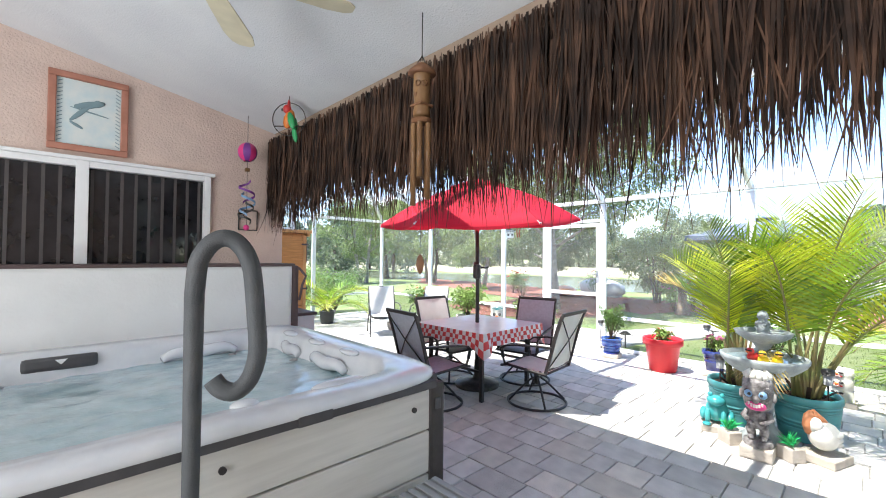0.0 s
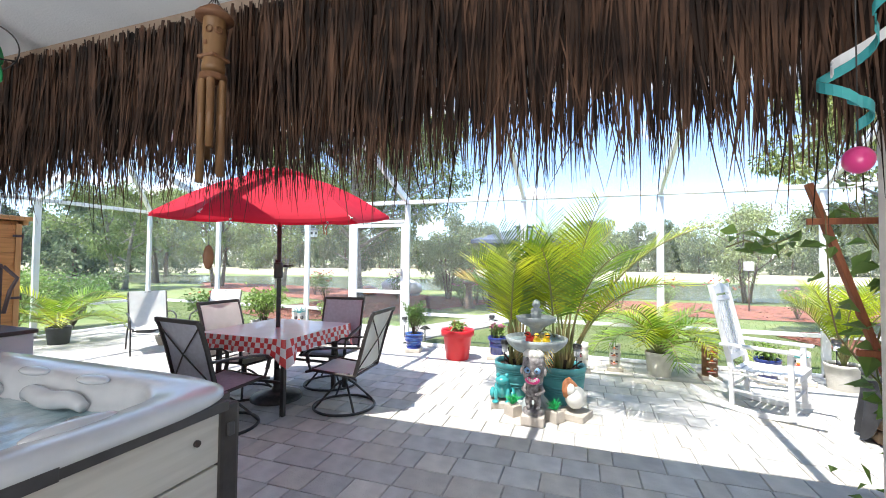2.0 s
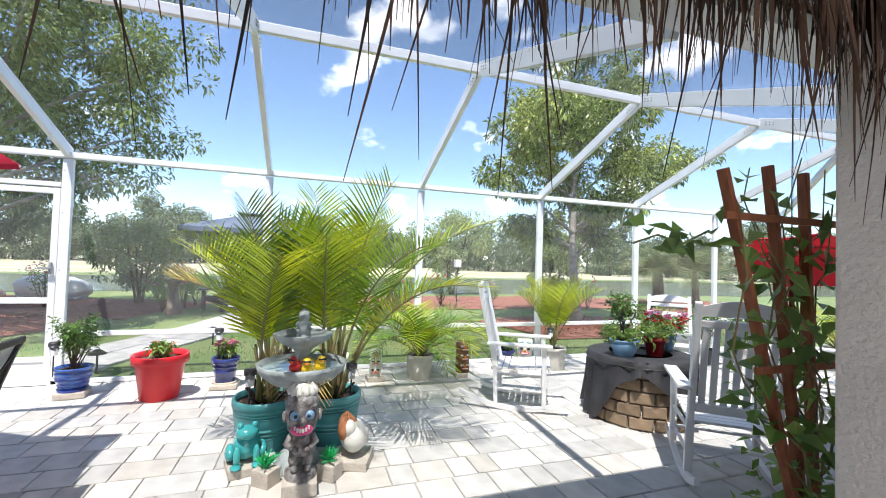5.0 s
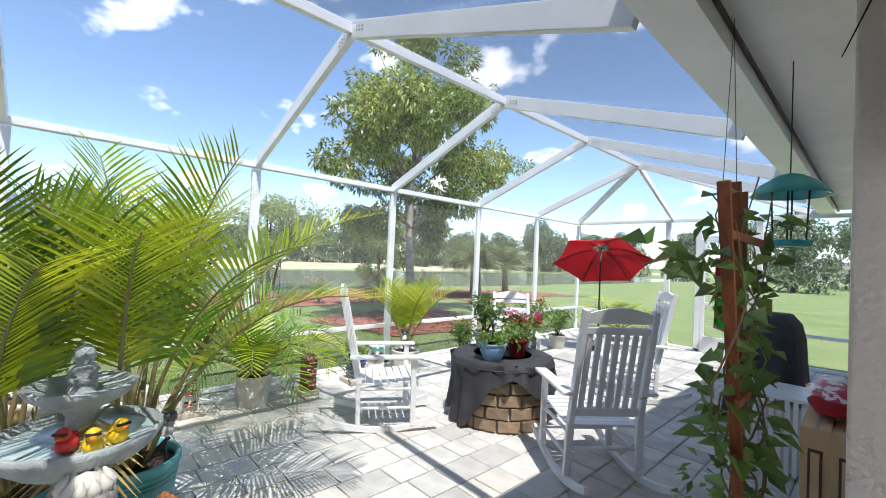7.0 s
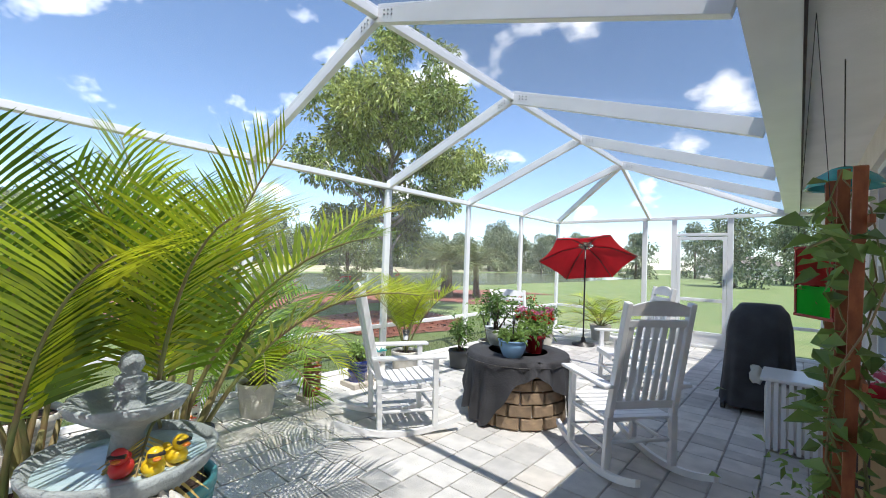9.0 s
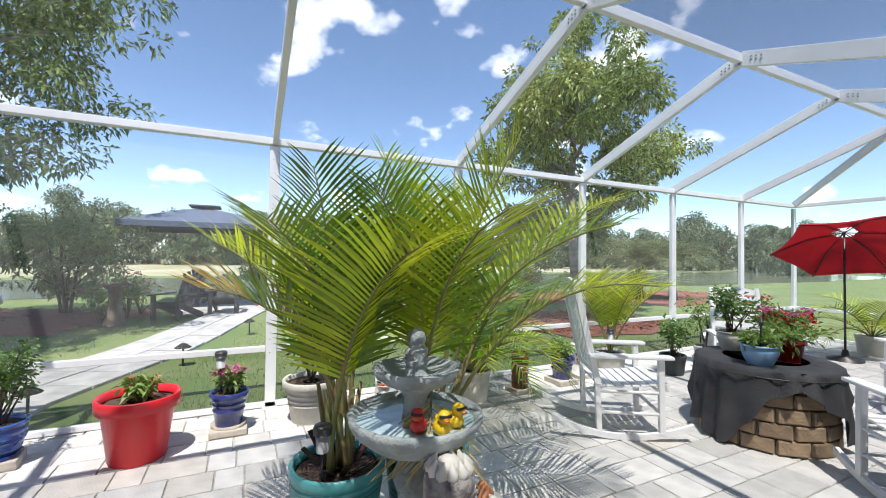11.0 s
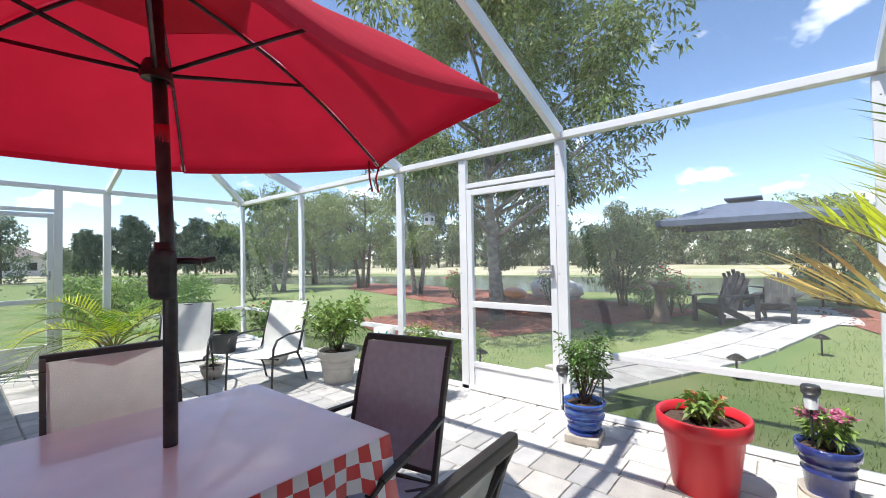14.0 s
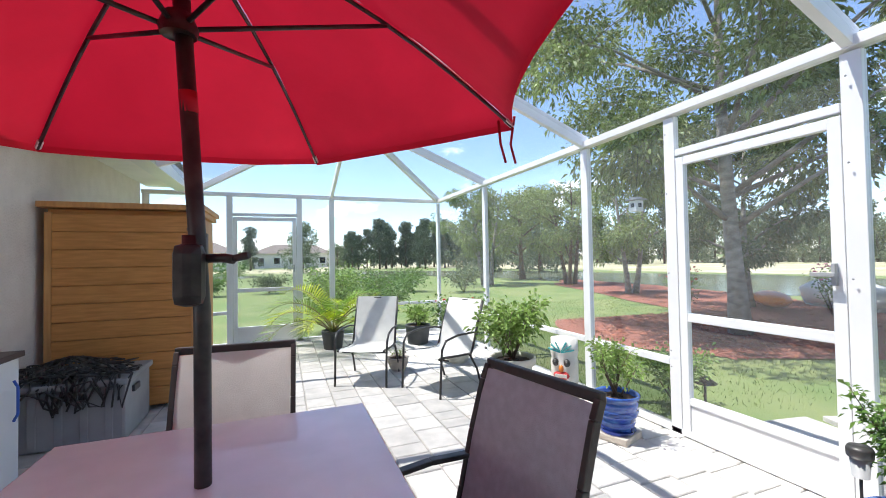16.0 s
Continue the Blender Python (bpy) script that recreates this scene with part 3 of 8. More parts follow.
for y, yr in ((Y_N, YR_N), (Y_S, YR_S)):
    pane("roof_screen", ((XW, y, EAVE + 0.03), (XW, yr, EAVE + 0.03), (RIDGE_X, yr, RIDGE_Z + 0.03)), M_SCREEN)
    pane("roof_screen", ((XW, y, EAVE + 0.03), (RIDGE_X, yr, RIDGE_Z + 0.03), (HX, y, EAVE + 0.03)), M_SCREEN)
    pane("roof_screen", ((HX, y, EAVE + 0.03), (RIDGE_X, yr, RIDGE_Z + 0.03), (HX, yr, HZ + 0.16)), M_SCREENGRAZE)
    pane("screen", ((4.0, y, 0.05), (XW, y, 0.05), (XW, y, EAVE), (4.0, y, EAVE)), M_SCREEN)


def cage_door(name, m, width, label):
    """A screen door; local x along its width, z up."""
    d = thing(name, m, label, "screen door", kind="structure")
    h = 2.03
    bm = BM()
    for x in (0.04, width - 0.04):
        box(bm, (x, 0, h / 2 + 0.03), (0.06, 0.045, h), bevel=0.004)
    part("door_stile", bm, M_WHITE, d)
    for z, t in ((h + 0.0, 0.06), (0.88, 0.06), (0.27, 0.05)):
        bm = BM()
        box(bm, (width / 2, 0, z), (width - 0.14, 0.04, t), bevel=0.004)
        part("door_rail", bm, M_WHITE, d)
    bm = BM()
    box(bm, (width / 2, 0, 0.145), (width - 0.14, 0.02, 0.20), bevel=0.004)
    part("kick_panel", bm, M_WHITE, d)
    bm = BM()
    bm.faces.new([bm.verts.new(q) for q in ((0.07, 0, 0.295), (width - 0.07, 0, 0.295), (width - 0.07, 0, h), (0.07, 0, h))])
    part("door_screen", bm, M_SCREEN, d)
    bm = BM()
    box(bm, (width - 0.05, -0.04, 1.22), (0.02, 0.03, 0.12), bevel=0.004)
    box(bm, (width - 0.09, -0.065, 1.22), (0.11, 0.018, 0.022), bevel=0.004)
    part("door_handle", bm, M_BINGREY, d, "grey lever handle")
    return d


cage_door("door_1", pose(XW, 5.49, 0.0, 0, 0, -90), 1.0, "white framed screen door in the east cage wall, closed")
cage_door("door_2", pose(5.21, Y_N, 0.0), 0.97, "white framed screen door in the north cage wall, closed")
cage_door("door_3", pose(6.26, Y_S, 0.0, 0, 0, 180), 0.82, "white framed screen door in the south cage wall, closed")
for y, x0, x1 in ((Y_N, 5.21, 6.18), (Y_S, 5.44, 6.26)):
    beam("door_header", (x0, y, 2.10), (x1, y, 2.10), 0.05, 0.05)
beam("door_header", (XW, 5.48, 2.10), (XW, 4.5, 2.10), 0.05, 0.05)

# ground and floor
bm = BM()
R = 900
bmesh.ops.create_grid(bm, x_segments=2, y_segments=2, size=1)
for v in bm.verts:
    v.co = Vector((v.co.x * R, v.co.y * R, -0.06))
part("ground", bm, M_GRASS, label="mown green lawn reaching the horizon", kind="structure")
block("patio_base", (-1.7, Y_S - 0.05, -0.055), (XW + 0.1, Y_N + 0.1, -0.012), M_JOINT, label="sand joints under the pavers")
# ---------- lanai ----------
def add_lanai_fill():
    """Fill lamp added at the closed end of the lanai; the wall there has no opening."""
    l = new("lanai_fill", bpy.data.lights.new("lanai_fill", "AREA"))
    l.data.shape = "RECTANGLE"
    l.data.size, l.data.size_y = 4.6, 2.3
    l.data.energy = 78
    l.data.color = (0.93, 0.97, 1.0)
    l.matrix_world = look((-1.42, 2.9, 1.3), (3, 3.2, 1.5))


add_lanai_fill()


def thatch():
    r = rng(11)
    vs, fs = [], []

    def blade(x, y, z, ln, w, lean_y, lean_x, turn):
        o = len(vs)
        c, s = math.cos(turn), math.sin(turn)
        n = 4
        for i in range(n + 1):
            k = i / n
            hw = w * (1 - k ** 3) * 0.5 + 0.0006
            cx, cy, cz = x + lean_x * k * k, y + lean_y * k + 0.02 * k * k * math.sin(turn * 5), z - ln * k
            vs.append((cx - s * hw, cy - c * hw, cz))
            vs.append((cx + s * hw, cy + c * hw, cz))
        for i in range(n):
            fs.append((o + 2 * i, o + 2 * i + 1, o + 2 * i + 3, o + 2 * i + 2))

    y0, y1 = -0.38, 5.83
    for i in range(6700):
        y = r.uniform(y0, y1)
        q = r.random()
        if q < 0.40:
            z, ln = 2.69 - r.random() * 0.03, r.uniform(0.34, 0.72)
        elif q < 0.74:
            z, ln = 2.69 - r.random() * 0.2, r.uniform(0.54, 0.82)
        else:
            z, ln = 2.52 - r.random() * 0.12, r.uniform(0.50, 0.76)
        ln *= 1 + 0.10 * math.sin(y * 2.3 + 1) * 0.5
        bottom = max(1.70, z - ln)
        blade(THATCH_X + r.uniform(-0.06, 0.05) + (0.02 if q > 0.74 else 0), y, z, z - bottom, r.uniform(0.006, 0.0145), r.gauss(0, 0.045), r.gauss(0, 0.035), r.gauss(0, 0.5))
    for i in range(420):
        z = r.uniform(2.2, 2.4)
        blade(THATCH_X + r.uniform(-0.05, 0.05), r.uniform(y0, y1), z, r.uniform(0.50, 0.70), r.uniform(0.004, 0.008), r.gauss(0, 0.09), r.gauss(0, 0.06), r.gauss(0, 0.7))
    me = bpy.data.meshes.new("thatch_valance")
    me.from_pydata(vs, [], fs)
    me.materials.append(M_THATCH)
    ob = new("thatch_valance", me)
    tagged(ob, "dry brown palm thatch fringe hanging along the lanai opening", "thatch", kind="stuff")
    bm = BM()
    box(bm, (THATCH_X + 0.05, 2.72, 2.715), (0.05, 6.2, 0.11), bevel=0.004)
    single("thatch_rail", bm, M_TANRAIL, pose(0, 0, 0), "painted board holding the thatch under the ceiling", "batten")


M_TANRAIL = material("tan_painted_board", (0.33, 0.25, 0.19), 0.8)
thatch()


def spa():
    x0, x1, y0, y1 = 1.55, 3.80, 3.10, 5.22
    s = thing("hot_tub", pose(0, 0, 0), "white acrylic hot tub with grey panelled cabinet, full of bubbling water", "hot tub")
    zr = 0.815
    # panels
    for k in range(3):
        za = 0.05 + k * 0.235
        for nm, c, sz in (("side_panel", ((x0 + x1) / 2, y0 + 0.05, za + 0.1125), (x1 - x0 - 0.24, 0.03, 0.225)),
                          ("side_panel", ((x0 + x1) / 2, y1 - 0.05, za + 0.1125), (x1 - x0 - 0.24, 0.03, 0.225)),
                          ("side_panel", (x1 - 0.05, (y0 + y1) / 2, za + 0.1125), (0.03, y1 - y0 - 0.24, 0.225)),
                          ("side_panel", (x0 + 0.05, (y0 + y1) / 2, za + 0.1125), (0.03, y1 - y0 - 0.24, 0.225))):
            bm = BM()
            box(bm, c, sz, bevel=0.006)
            part(nm, bm, M_SPACAB, s)
    for cx in (x0 + 0.075, x1 - 0.075):
        for cy in (y0 + 0.075, y1 - 0.075):
            bm = BM()
            box(bm, (cx, cy, 0.385), (0.11, 0.11, 0.76), bevel=0.02)
            part("corner_post", bm, M_BRONZE, s, "dark grey corner post")
    bm = BM()
    for a, b in (((x0 + 0.1, y0 + 0.03), (x1 - 0.1, y0 + 0.03)), ((x1 - 0.03, y0 + 0.1), (x1 - 0.03, y1 - 0.1)), ((x0 + 0.1, y1 - 0.03), (x1 - 0.1, y1 - 0.03)), ((x0 + 0.03, y0 + 0.1), (x0 + 0.03, y1 - 0.1))):
        bar(bm, (*a, 0.768), (*b, 0.768), 0.05, 0.042, bevel=0.004)
    part("rim_trim", bm, M_DKGREY, s)
    bm = BM()
    box(bm, ((x0 + x1) / 2, (y0 + y1) / 2, 0.03), (x1 - x0 - 0.1, y1 - y0 - 0.1, 0.05))
    part("base_pan", bm, M_DKGREY, s)
    # shell: rounded square rings from rim into the well
    bm = BM()
    cx, cy, hx, hy = (x0 + x1) / 2, (y0 + y1) / 2, (x1 - x0) / 2, (y1 - y0) / 2

    def ring(inset, z, rad, bump=0.0):
        n = 96
        out = []
        for i in range(n):
            a = 2 * math.pi * i / n
            ax, ay = hx - inset, hy - inset
            p = 2.0 / (rad)
            c, q = math.cos(a), math.sin(a)
            ux = abs(c) ** p * (1 if c >= 0 else -1)
            uy = abs(q) ** p * (1 if q >= 0 else -1)
            wob = bump * (math.sin(a * 8) * 0.5 + math.sin(a * 4 + 0.6))
            out.append(bm.verts.new((cx + ux * (ax - wob), cy + uy * (ay - wob), z)))
        return out

    rings = [ring(0.0, 0.785, 9), ring(-0.012, 0.80, 9), ring(-0.01, 0.825, 9), ring(0.02, 0.845, 8.5), ring(0.10, 0.842, 8), ring(0.17, 0.835, 7, 0.008),
             ring(0.20, 0.81, 6.5, 0.02), ring(0.22, 0.72, 6, 0.035), ring(0.25, 0.62, 5.5, 0.03), ring(0.42, 0.50, 4.5, 0.02), ring(0.55, 0.46, 4), ring(0.62, 0.2, 4)]
    for a, b in zip(rings, rings[1:]):
        for i in range(96):
            f = bm.faces.new((a[i], a[(i + 1) % 96], b[(i + 1) % 96], b[i]))
            f.smooth = True
    bm.faces.new(rings[-1])
    part("shell", bm, M_SPA, s, smooth=True)
    bm = BM()
    n = 40
    grid = [[bm.verts.new((cx + (i / n - 0.5) * 2 * (hx - 0.20), cy + (j / n - 0.5) * 2 * (hy - 0.20),
                           0.695 + 0.010 * noise.noise(Vector((i * 0.33, j * 0.33, 0))) + 0.006 * noise.noise(Vector((i * 0.9, j * 0.9, 3))))) for j in range(n + 1)] for i in range(n + 1)]
    for i in range(n):
        for j in range(n):
            bm.faces.new((grid[i][j], grid[i + 1][j], grid[i + 1][j + 1], grid[i][j + 1])).smooth = True
    part("water", bm, M_SPAWATER, s, "clear pale blue rippled water", smooth=True)
    for px, py, ang, L in ((2.22, y1 - 0.245, 0, 0.36),):
        bm = BM()
        box(bm, (0, 0, 0), (L, 0.05, 0.085), bevel=0.022)
        p = part("head_rest", bm, M_DKGREY, s, "dark grey head pillow", m=pose(px, py, 0.785, -14, 0, ang))
        bm = BM()
        bm.faces.new([bm.verts.new(q) for q in ((-0.03, -0.028, 0.02), (0, -0.028, -0.012), (0.03, -0.028, 0.02))])
        part("badge", bm, M_WHITE, p)
    for px, py, rz, L in ((x1 - 0.2, 4.75, 90, 0.2), (x1 - 0.2, 4.3, 90, 0.2), (x1 - 0.2, 3.85, 90, 0.2), (3.2, y0 + 0.19, 0, 0.3), (2.75, y0 + 0.19, 0, 0.12)):
        bm = BM()
        ball(bm, (0, 0, 0), (L / 2, 0.045, 0.022), n=16)
        part("armrest_bump", bm, M_SPA, s, m=pose(px, py, 0.833, 0, 0, rz))
    for px, py, rz, L, wd in ((2.98, y0 + 0.245, 4, 0.42, 0.07), (2.42, y0 + 0.24, -6, 0.34, 0.08), (x1 - 0.25, 4.05, 90, 0.46, 0.07), (x1 - 0.25, 4.62, 84, 0.34, 0.07), (3.0, y1 - 0.25, 2, 0.5, 0.07)):
        bm = BM()
        tube(bm, smooth_line([(-L / 2, 0, -0.02), (-L / 3, 0.012, 0.012), (0, 0.02, 0.0), (L / 3, 0.008, 0.014), (L / 2, -0.01, -0.02)], 4), [wd * (0.35 + 0.3 * math.sin(math.pi * i / 16)) for i in range(17)], 12)
        part("moulded_seat_edge", bm, M_SPA, s, m=pose(px, py, 0.735, 0, 0, rz), smooth=True)
    for px, py in ((x1 - 0.33, 3.75), (x1 - 0.33, 4.4), (2.7, y0 + 0.33), (3.2, y1 - 0.33), (1.95, y1 - 0.33)):
        bm = BM()
        lathe(bm, [(0, 0.004), (0.016, 0.004), (0.02, 0.0), (0.03, -0.002), (0.03, -0.008)], 16)
        part("water_jet", bm, M_BINGREY, s, "grey round water jet", m=pose(px, py, 0.706))
    bm = BM()
    lathe(bm, [(0, 0.02), (0.035, 0.018), (0.045, 0.005), (0.045, 0)], 20)
    part("control_knob", bm, M_DKGREY, s, m=pose(x1 - 0.24, 3.36, 0.79, 0, -60, 0))
    for px, pz in ((3.56, 0.65), (2.62, 0.66), (1.95, 0.66)):
        bm = BM()
        tube(bm, [(px, y0 + 0.036, pz), (px, y0 + 0.022, pz)], 0.014, 12)
        part("screw_cap", bm, M_BRONZE, s)
    bm = BM()
    box(bm, (3.72, y0 + 0.02, 0.655), (0.035, 0.03, 0.06), bevel=0.008)
    part("cover_clip", bm, M_DKGREY, s)
    bm = BM()
    box(bm, (2.98, y0 + 0.008, 0.772), (0.16, 0.03, 0.05), bevel=0.006)
    part("cover_bracket", bm, M_DKGREY, s)
    # folded cover standing behind
    c = thing("spa_cover", pose(0, 0, 0), "folded pale grey vinyl spa cover standing on the hot tub", "spa cover")
    bm = BM()
    box(bm, (2.66, 5.27, 1.09), (2.32, 0.11, 0.58), bevel=0.03)
    part("panel", bm, M_VINYL, c)
    bm = BM()
    box(bm, (2.66, 5.40, 1.06), (2.32, 0.11, 0.54), bevel=0.03)
    part("panel", bm, M_VINYL, c)
    bm = BM()
    box(bm, (2.66, 5.33, 1.385), (2.36, 0.25, 0.028), bevel=0.01)
    box(bm, (3.85, 5.31, 1.08), (0.06, 0.20, 0.60), bevel=0.02)
    part("edge_skirt", bm, M_BROWNV, c)
    bm = BM()
    tube(bm, [(3.87, 5.2, 1.36), (3.93, 5.17, 1.28), (3.90, 5.18, 1.2), (3.88, 5.2, 1.05)], 0.012, 8)
    part("strap", bm, M_BROWNV, c)
    bm = BM()
    box(bm, (2.66, 5.33, 0.0), (2.3, 0.22, 0.03))
    for xx in (1.7, 3.6):
        box(bm, (xx, 5.33, 0.4), (0.04, 0.16, 0.78), bevel=0.005)
    part("cover_lift", bm, M_DKGREY, c)
    # hand rail
    h = thing("spa_handrail", pose(2.485, 3.00, 0, 0, 0, -12), "dark grey curled foam-covered spa grab rail standing beside the tub", "handrail")
    bm = BM()
    pts = [(0, 0, 0.02), (0, 0, 0.7), (0, 0, 1.36)]
    for i in range(1, 10):
        a = math.pi - i * math.pi / 9
        pts.append((0.058 + 0.058 * math.cos(a) + 0.003 * i, -0.005 * i, 1.40 + 0.115 * math.sin(a)))
    pts += [(0.150, -0.06, 1.30), (0.155, -0.065, 1.20), (0.135, -0.07, 1.13), (0.10, -0.07, 1.10), (0.065, -0.06, 1.11), (0.045, -0.05, 1.135)]
    pts = [(x * 1.2, y * 1.2, z if z < 0.1 else 1.466 + (z - 1.466) * 1.22) for x, y, z in pts]
    curve = smooth_line(pts[2:], 4)
    tube(bm, pts[:2] + curve, [0.025] * 2 + [0.030] * len(curve), 16)
    part("rail_grip", bm, M_HANDLE, h)
    bm = BM()
    tube(bm, [(0, 0, 0.01), (0, 0, 1.09)], 0.0235, 14)
    part("rail_pole", bm, M_HANDLE, h)
    bm = BM()
    box(bm, (0, -0.14, 0.006), (0.24, 0.40, 0.012), bevel=0.004)
    part("foot_plate", bm, M_DKGREY, h)
    # step
    st = thing("spa_step", pose(3.35, 2.86, 0), "grey ribbed plastic spa step beside the tub", "step")
    bm = BM()
    box(bm, (0, 0, 0.15), (0.62, 0.40, 0.30), bevel=0.02)
    part("body", bm, M_BINGREY, st)
    for k in range(11):
        bm = BM()
        box(bm, (-0.27 + k * 0.054, 0, 0.306), (0.03, 0.36, 0.012), bevel=0.003)
        part("tread_rib", bm, M_BINGREY, st)


M_SPAWATER = material("spa_water", (0.34, 0.49, 0.53), 0.05, second=(0.54, 0.67, 0.71), scale=5, detail=8, bump=0.6, bump_scale=14, coat=0.3)
spa()


def fan():
    f = thing("ceiling_fan", pose(2.55, 3.38, 2.80), "white ceiling fan with pale blades, at rest under the ceiling", "ceiling fan")
    bm = BM()
    lathe(bm, [(0, 0.18), (0.07, 0.18), (0.075, 0.14), (0.03, 0.12), (0.015, 0.1), (0.015, -0.05), (0.09, -0.06), (0.12, -0.1), (0.11, -0.16), (0.05, -0.19), (0, -0.19)], 24)
    part("motor", bm, M_WHITE, f)
    for k in range(5):
        bm = BM()
        a = radians(55 + 72 * k)
        pts = [(0.14, 0.045), (0.3, 0.06), (0.55, 0.075), (0.64, 0.06), (0.67, 0.03), (0.67, -0.03), (0.64, -0.06), (0.55, -0.075), (0.3, -0.06), (0.14, -0.045)]
        top = [bm.verts.new((x, y, 0.004 + y * 0.15)) for x, y in pts]
        bot = [bm.verts.new((x, y, -0.004 + y * 0.15)) for x, y in pts]
        bm.faces.new(top)
        bm.faces.new(bot[::-1])
        for i in range(len(pts)):
            bm.faces.new((top[i], bot[i], bot[(i + 1) % len(pts)], top[(i + 1) % len(pts)]))
        part("blade", bm, M_CREAMBL, f, m=pose(0, 0, -0.12, 0, 0, math.degrees(a)))


M_CREAMBL = material("cream_fan_blade", (0.74, 0.68, 0.50), 0.5)
fan()


def picture():
    p = thing("framed_picture", pose(2.375, WIN_Y - 0.012, 2.60), "rose wood framed bird print hanging on the stucco wall", "picture")
    w, h = 0.50, 0.62
    for x, z, sx, sz in ((0, h / 2 - 0.025, w, 0.05), (0, -h / 2 + 0.025, w, 0.05), (w / 2 - 0.025, 0, 0.05, h - 0.1), (-w / 2 + 0.025, 0, 0.05, h - 0.1)):
        bm = BM()
        box(bm, (x, -0.012, z), (sx, 0.035, sz), bevel=0.008)
        part("frame_rail", bm, M_FRAMEW, p)
    bm = BM()
    box(bm, (0, 0.0, 0), (w - 0.09, 0.008, h - 0.09))
    part("print", bm, M_PAPER, p)
    for k, (x, z, a, sx, sz) in enumerate(((0.0, 0.08, -20, 0.11, 0.028), (0.05, 0.10, 0, 0.03, 0.03), (-0.06, 0.0, -50, 0.10, 0.018), (0.0, 0.02, 10, 0.13, 0.006), (-0.08, -0.1, 30, 0.05, 0.012))):
        bm = BM()
        ball(bm, (0, 0, 0), (sx, 0.003, sz))
        part("painted_bird", bm, M_BLUEGR, p, m=pose(x, -0.006, z, 0, a, 0))
    for a in range(16):
        for side in (-1, 1):
            bm = BM()
            box(bm, (0, 0, 0), (0.035, 0.003, 0.006))
            part("painted_leaf", bm, M_BLUEGR, p, m=pose(side * (w / 2 - 0.07), -0.006, -h / 2 + 0.08 + a * 0.031, 0, side * 30, 0))


M_BLUEGR = material("blue_grey_ink", (0.20, 0.30, 0.33), 0.7)
picture()
bm = BM()
for a, b in (((-0.09, 0, -0.1), (0.09, 0, -0.1)), ((-0.09, 0, 0.1), (0.09, 0, 0.1)), ((-0.09, 0, -0.1), (-0.09, 0, 0.1)), ((0.09, 0, -0.1), (0.09, 0, 0.1)), ((-0.09, 0, 0), (0.0, 0, 0.1))):
    tube(bm, [a, b], 0.006, 6)
single("wall_ornament", bm, M_BRONZE, pose(3.62, WIN_Y - 0.01, 1.83), "small dark metal square ornament on the stucco wall", "ornament")


def chime():
    c = thing("tiki_wind_chime", pose(3.6, 3.14, 0), "carved wooden tiki wind chime with bamboo tubes hanging from the ceiling", "wind chime")
    bm = BM()
    tube(bm, [(0, 0, 2.82), (0, 0, 2.55)], 0.003, 6)
    for a in range(4):
        tube(bm, [(0, 0, 2.58), (0.05 * math.cos(a * 1.57), 0.05 * math.sin(a * 1.57), 2.50)], 0.002, 5)
    part("cord", bm, M_BLACK, c)
    bm = BM()
    lathe(bm, [(0, 2.535), (0.03, 2.53), (0.075, 2.49), (0.078, 2.475), (0.05, 2.47), (0, 2.47)], 14, wob=lambda a, z: 1 + 0.05 * math.sin(a * 7))
    part("roof_cap", bm, M_WOODBR, c)
    bm = BM()
    lathe(bm, [(0, 2.47), (0.045, 2.47), (0.048, 2.40), (0.042, 2.3), (0.048, 2.26), (0.046, 2.24), (0, 2.24)], 16)
    part("carved_head", bm, M_BAMBOO, c)
    for a in (-1, 1):
        bm = BM()
        m = pose(-0.035, -0.033 + a * 0.001, 2.41, 90, 0, -47 + a * 25)
        lathe(bm, [(0.012, 0), (0.017, 0.004), (0.012, 0.008)], 14)
        part("carved_eye", bm, M_WOODBR, c, m=pose(-0.044 * math.cos(radians(45 + a * 22)), -0.046 * math.sin(radians(45 + a * 22)), 2.41, 90, 0, -45 + a * 22))
    bm = BM()
    box(bm, (0, 0, 2.355), (0.098, 0.02, 0.02), bevel=0.006)
    box(bm, (0, 0, 2.30), (0.094, 0.094, 0.014), bevel=0.006)
    part("carved_mouth", bm, M_WOODBR, c)
    bm = BM()
    lathe(bm, [(0, 2.225), (0.055, 2.225), (0.055, 2.205), (0, 2.205)], 16)
    part("disc", bm, M_WOODBR, c)
    for k, (l, a) in enumerate(((0.40, 0), (0.34, 72), (0.45, 144), (0.30, 216), (0.42, 288))):
        bm = BM()
        x, y = 0.042 * math.cos(radians(a)), 0.042 * math.sin(radians(a))
        lathe(bm, [(0.0, 2.2), (0.014, 2.2), (0.0165, 2.19), (0.0155, 2.05), (0.018, 2.045), (0.0155, 2.04), (0.0155, 2.2 - l), (0.0, 2.21 - l)], 10, c=(x, y, 0))
        part("bamboo_tube", bm, M_BAMBOO, c)
    bm = BM()
    tube(bm, [(0, 0, 2.2), (0, 0, 1.48)], 0.0015, 5)
    part("clapper_cord", bm, M_BLACK, c)
    bm = BM()
    ball(bm, (0, 0, 1.43), (0.006, 0.022, 0.055), m=Matrix.Rotation(radians(45), 3, "Z"))
    part("wind_sail", bm, M_WOODBR, c)


chime()


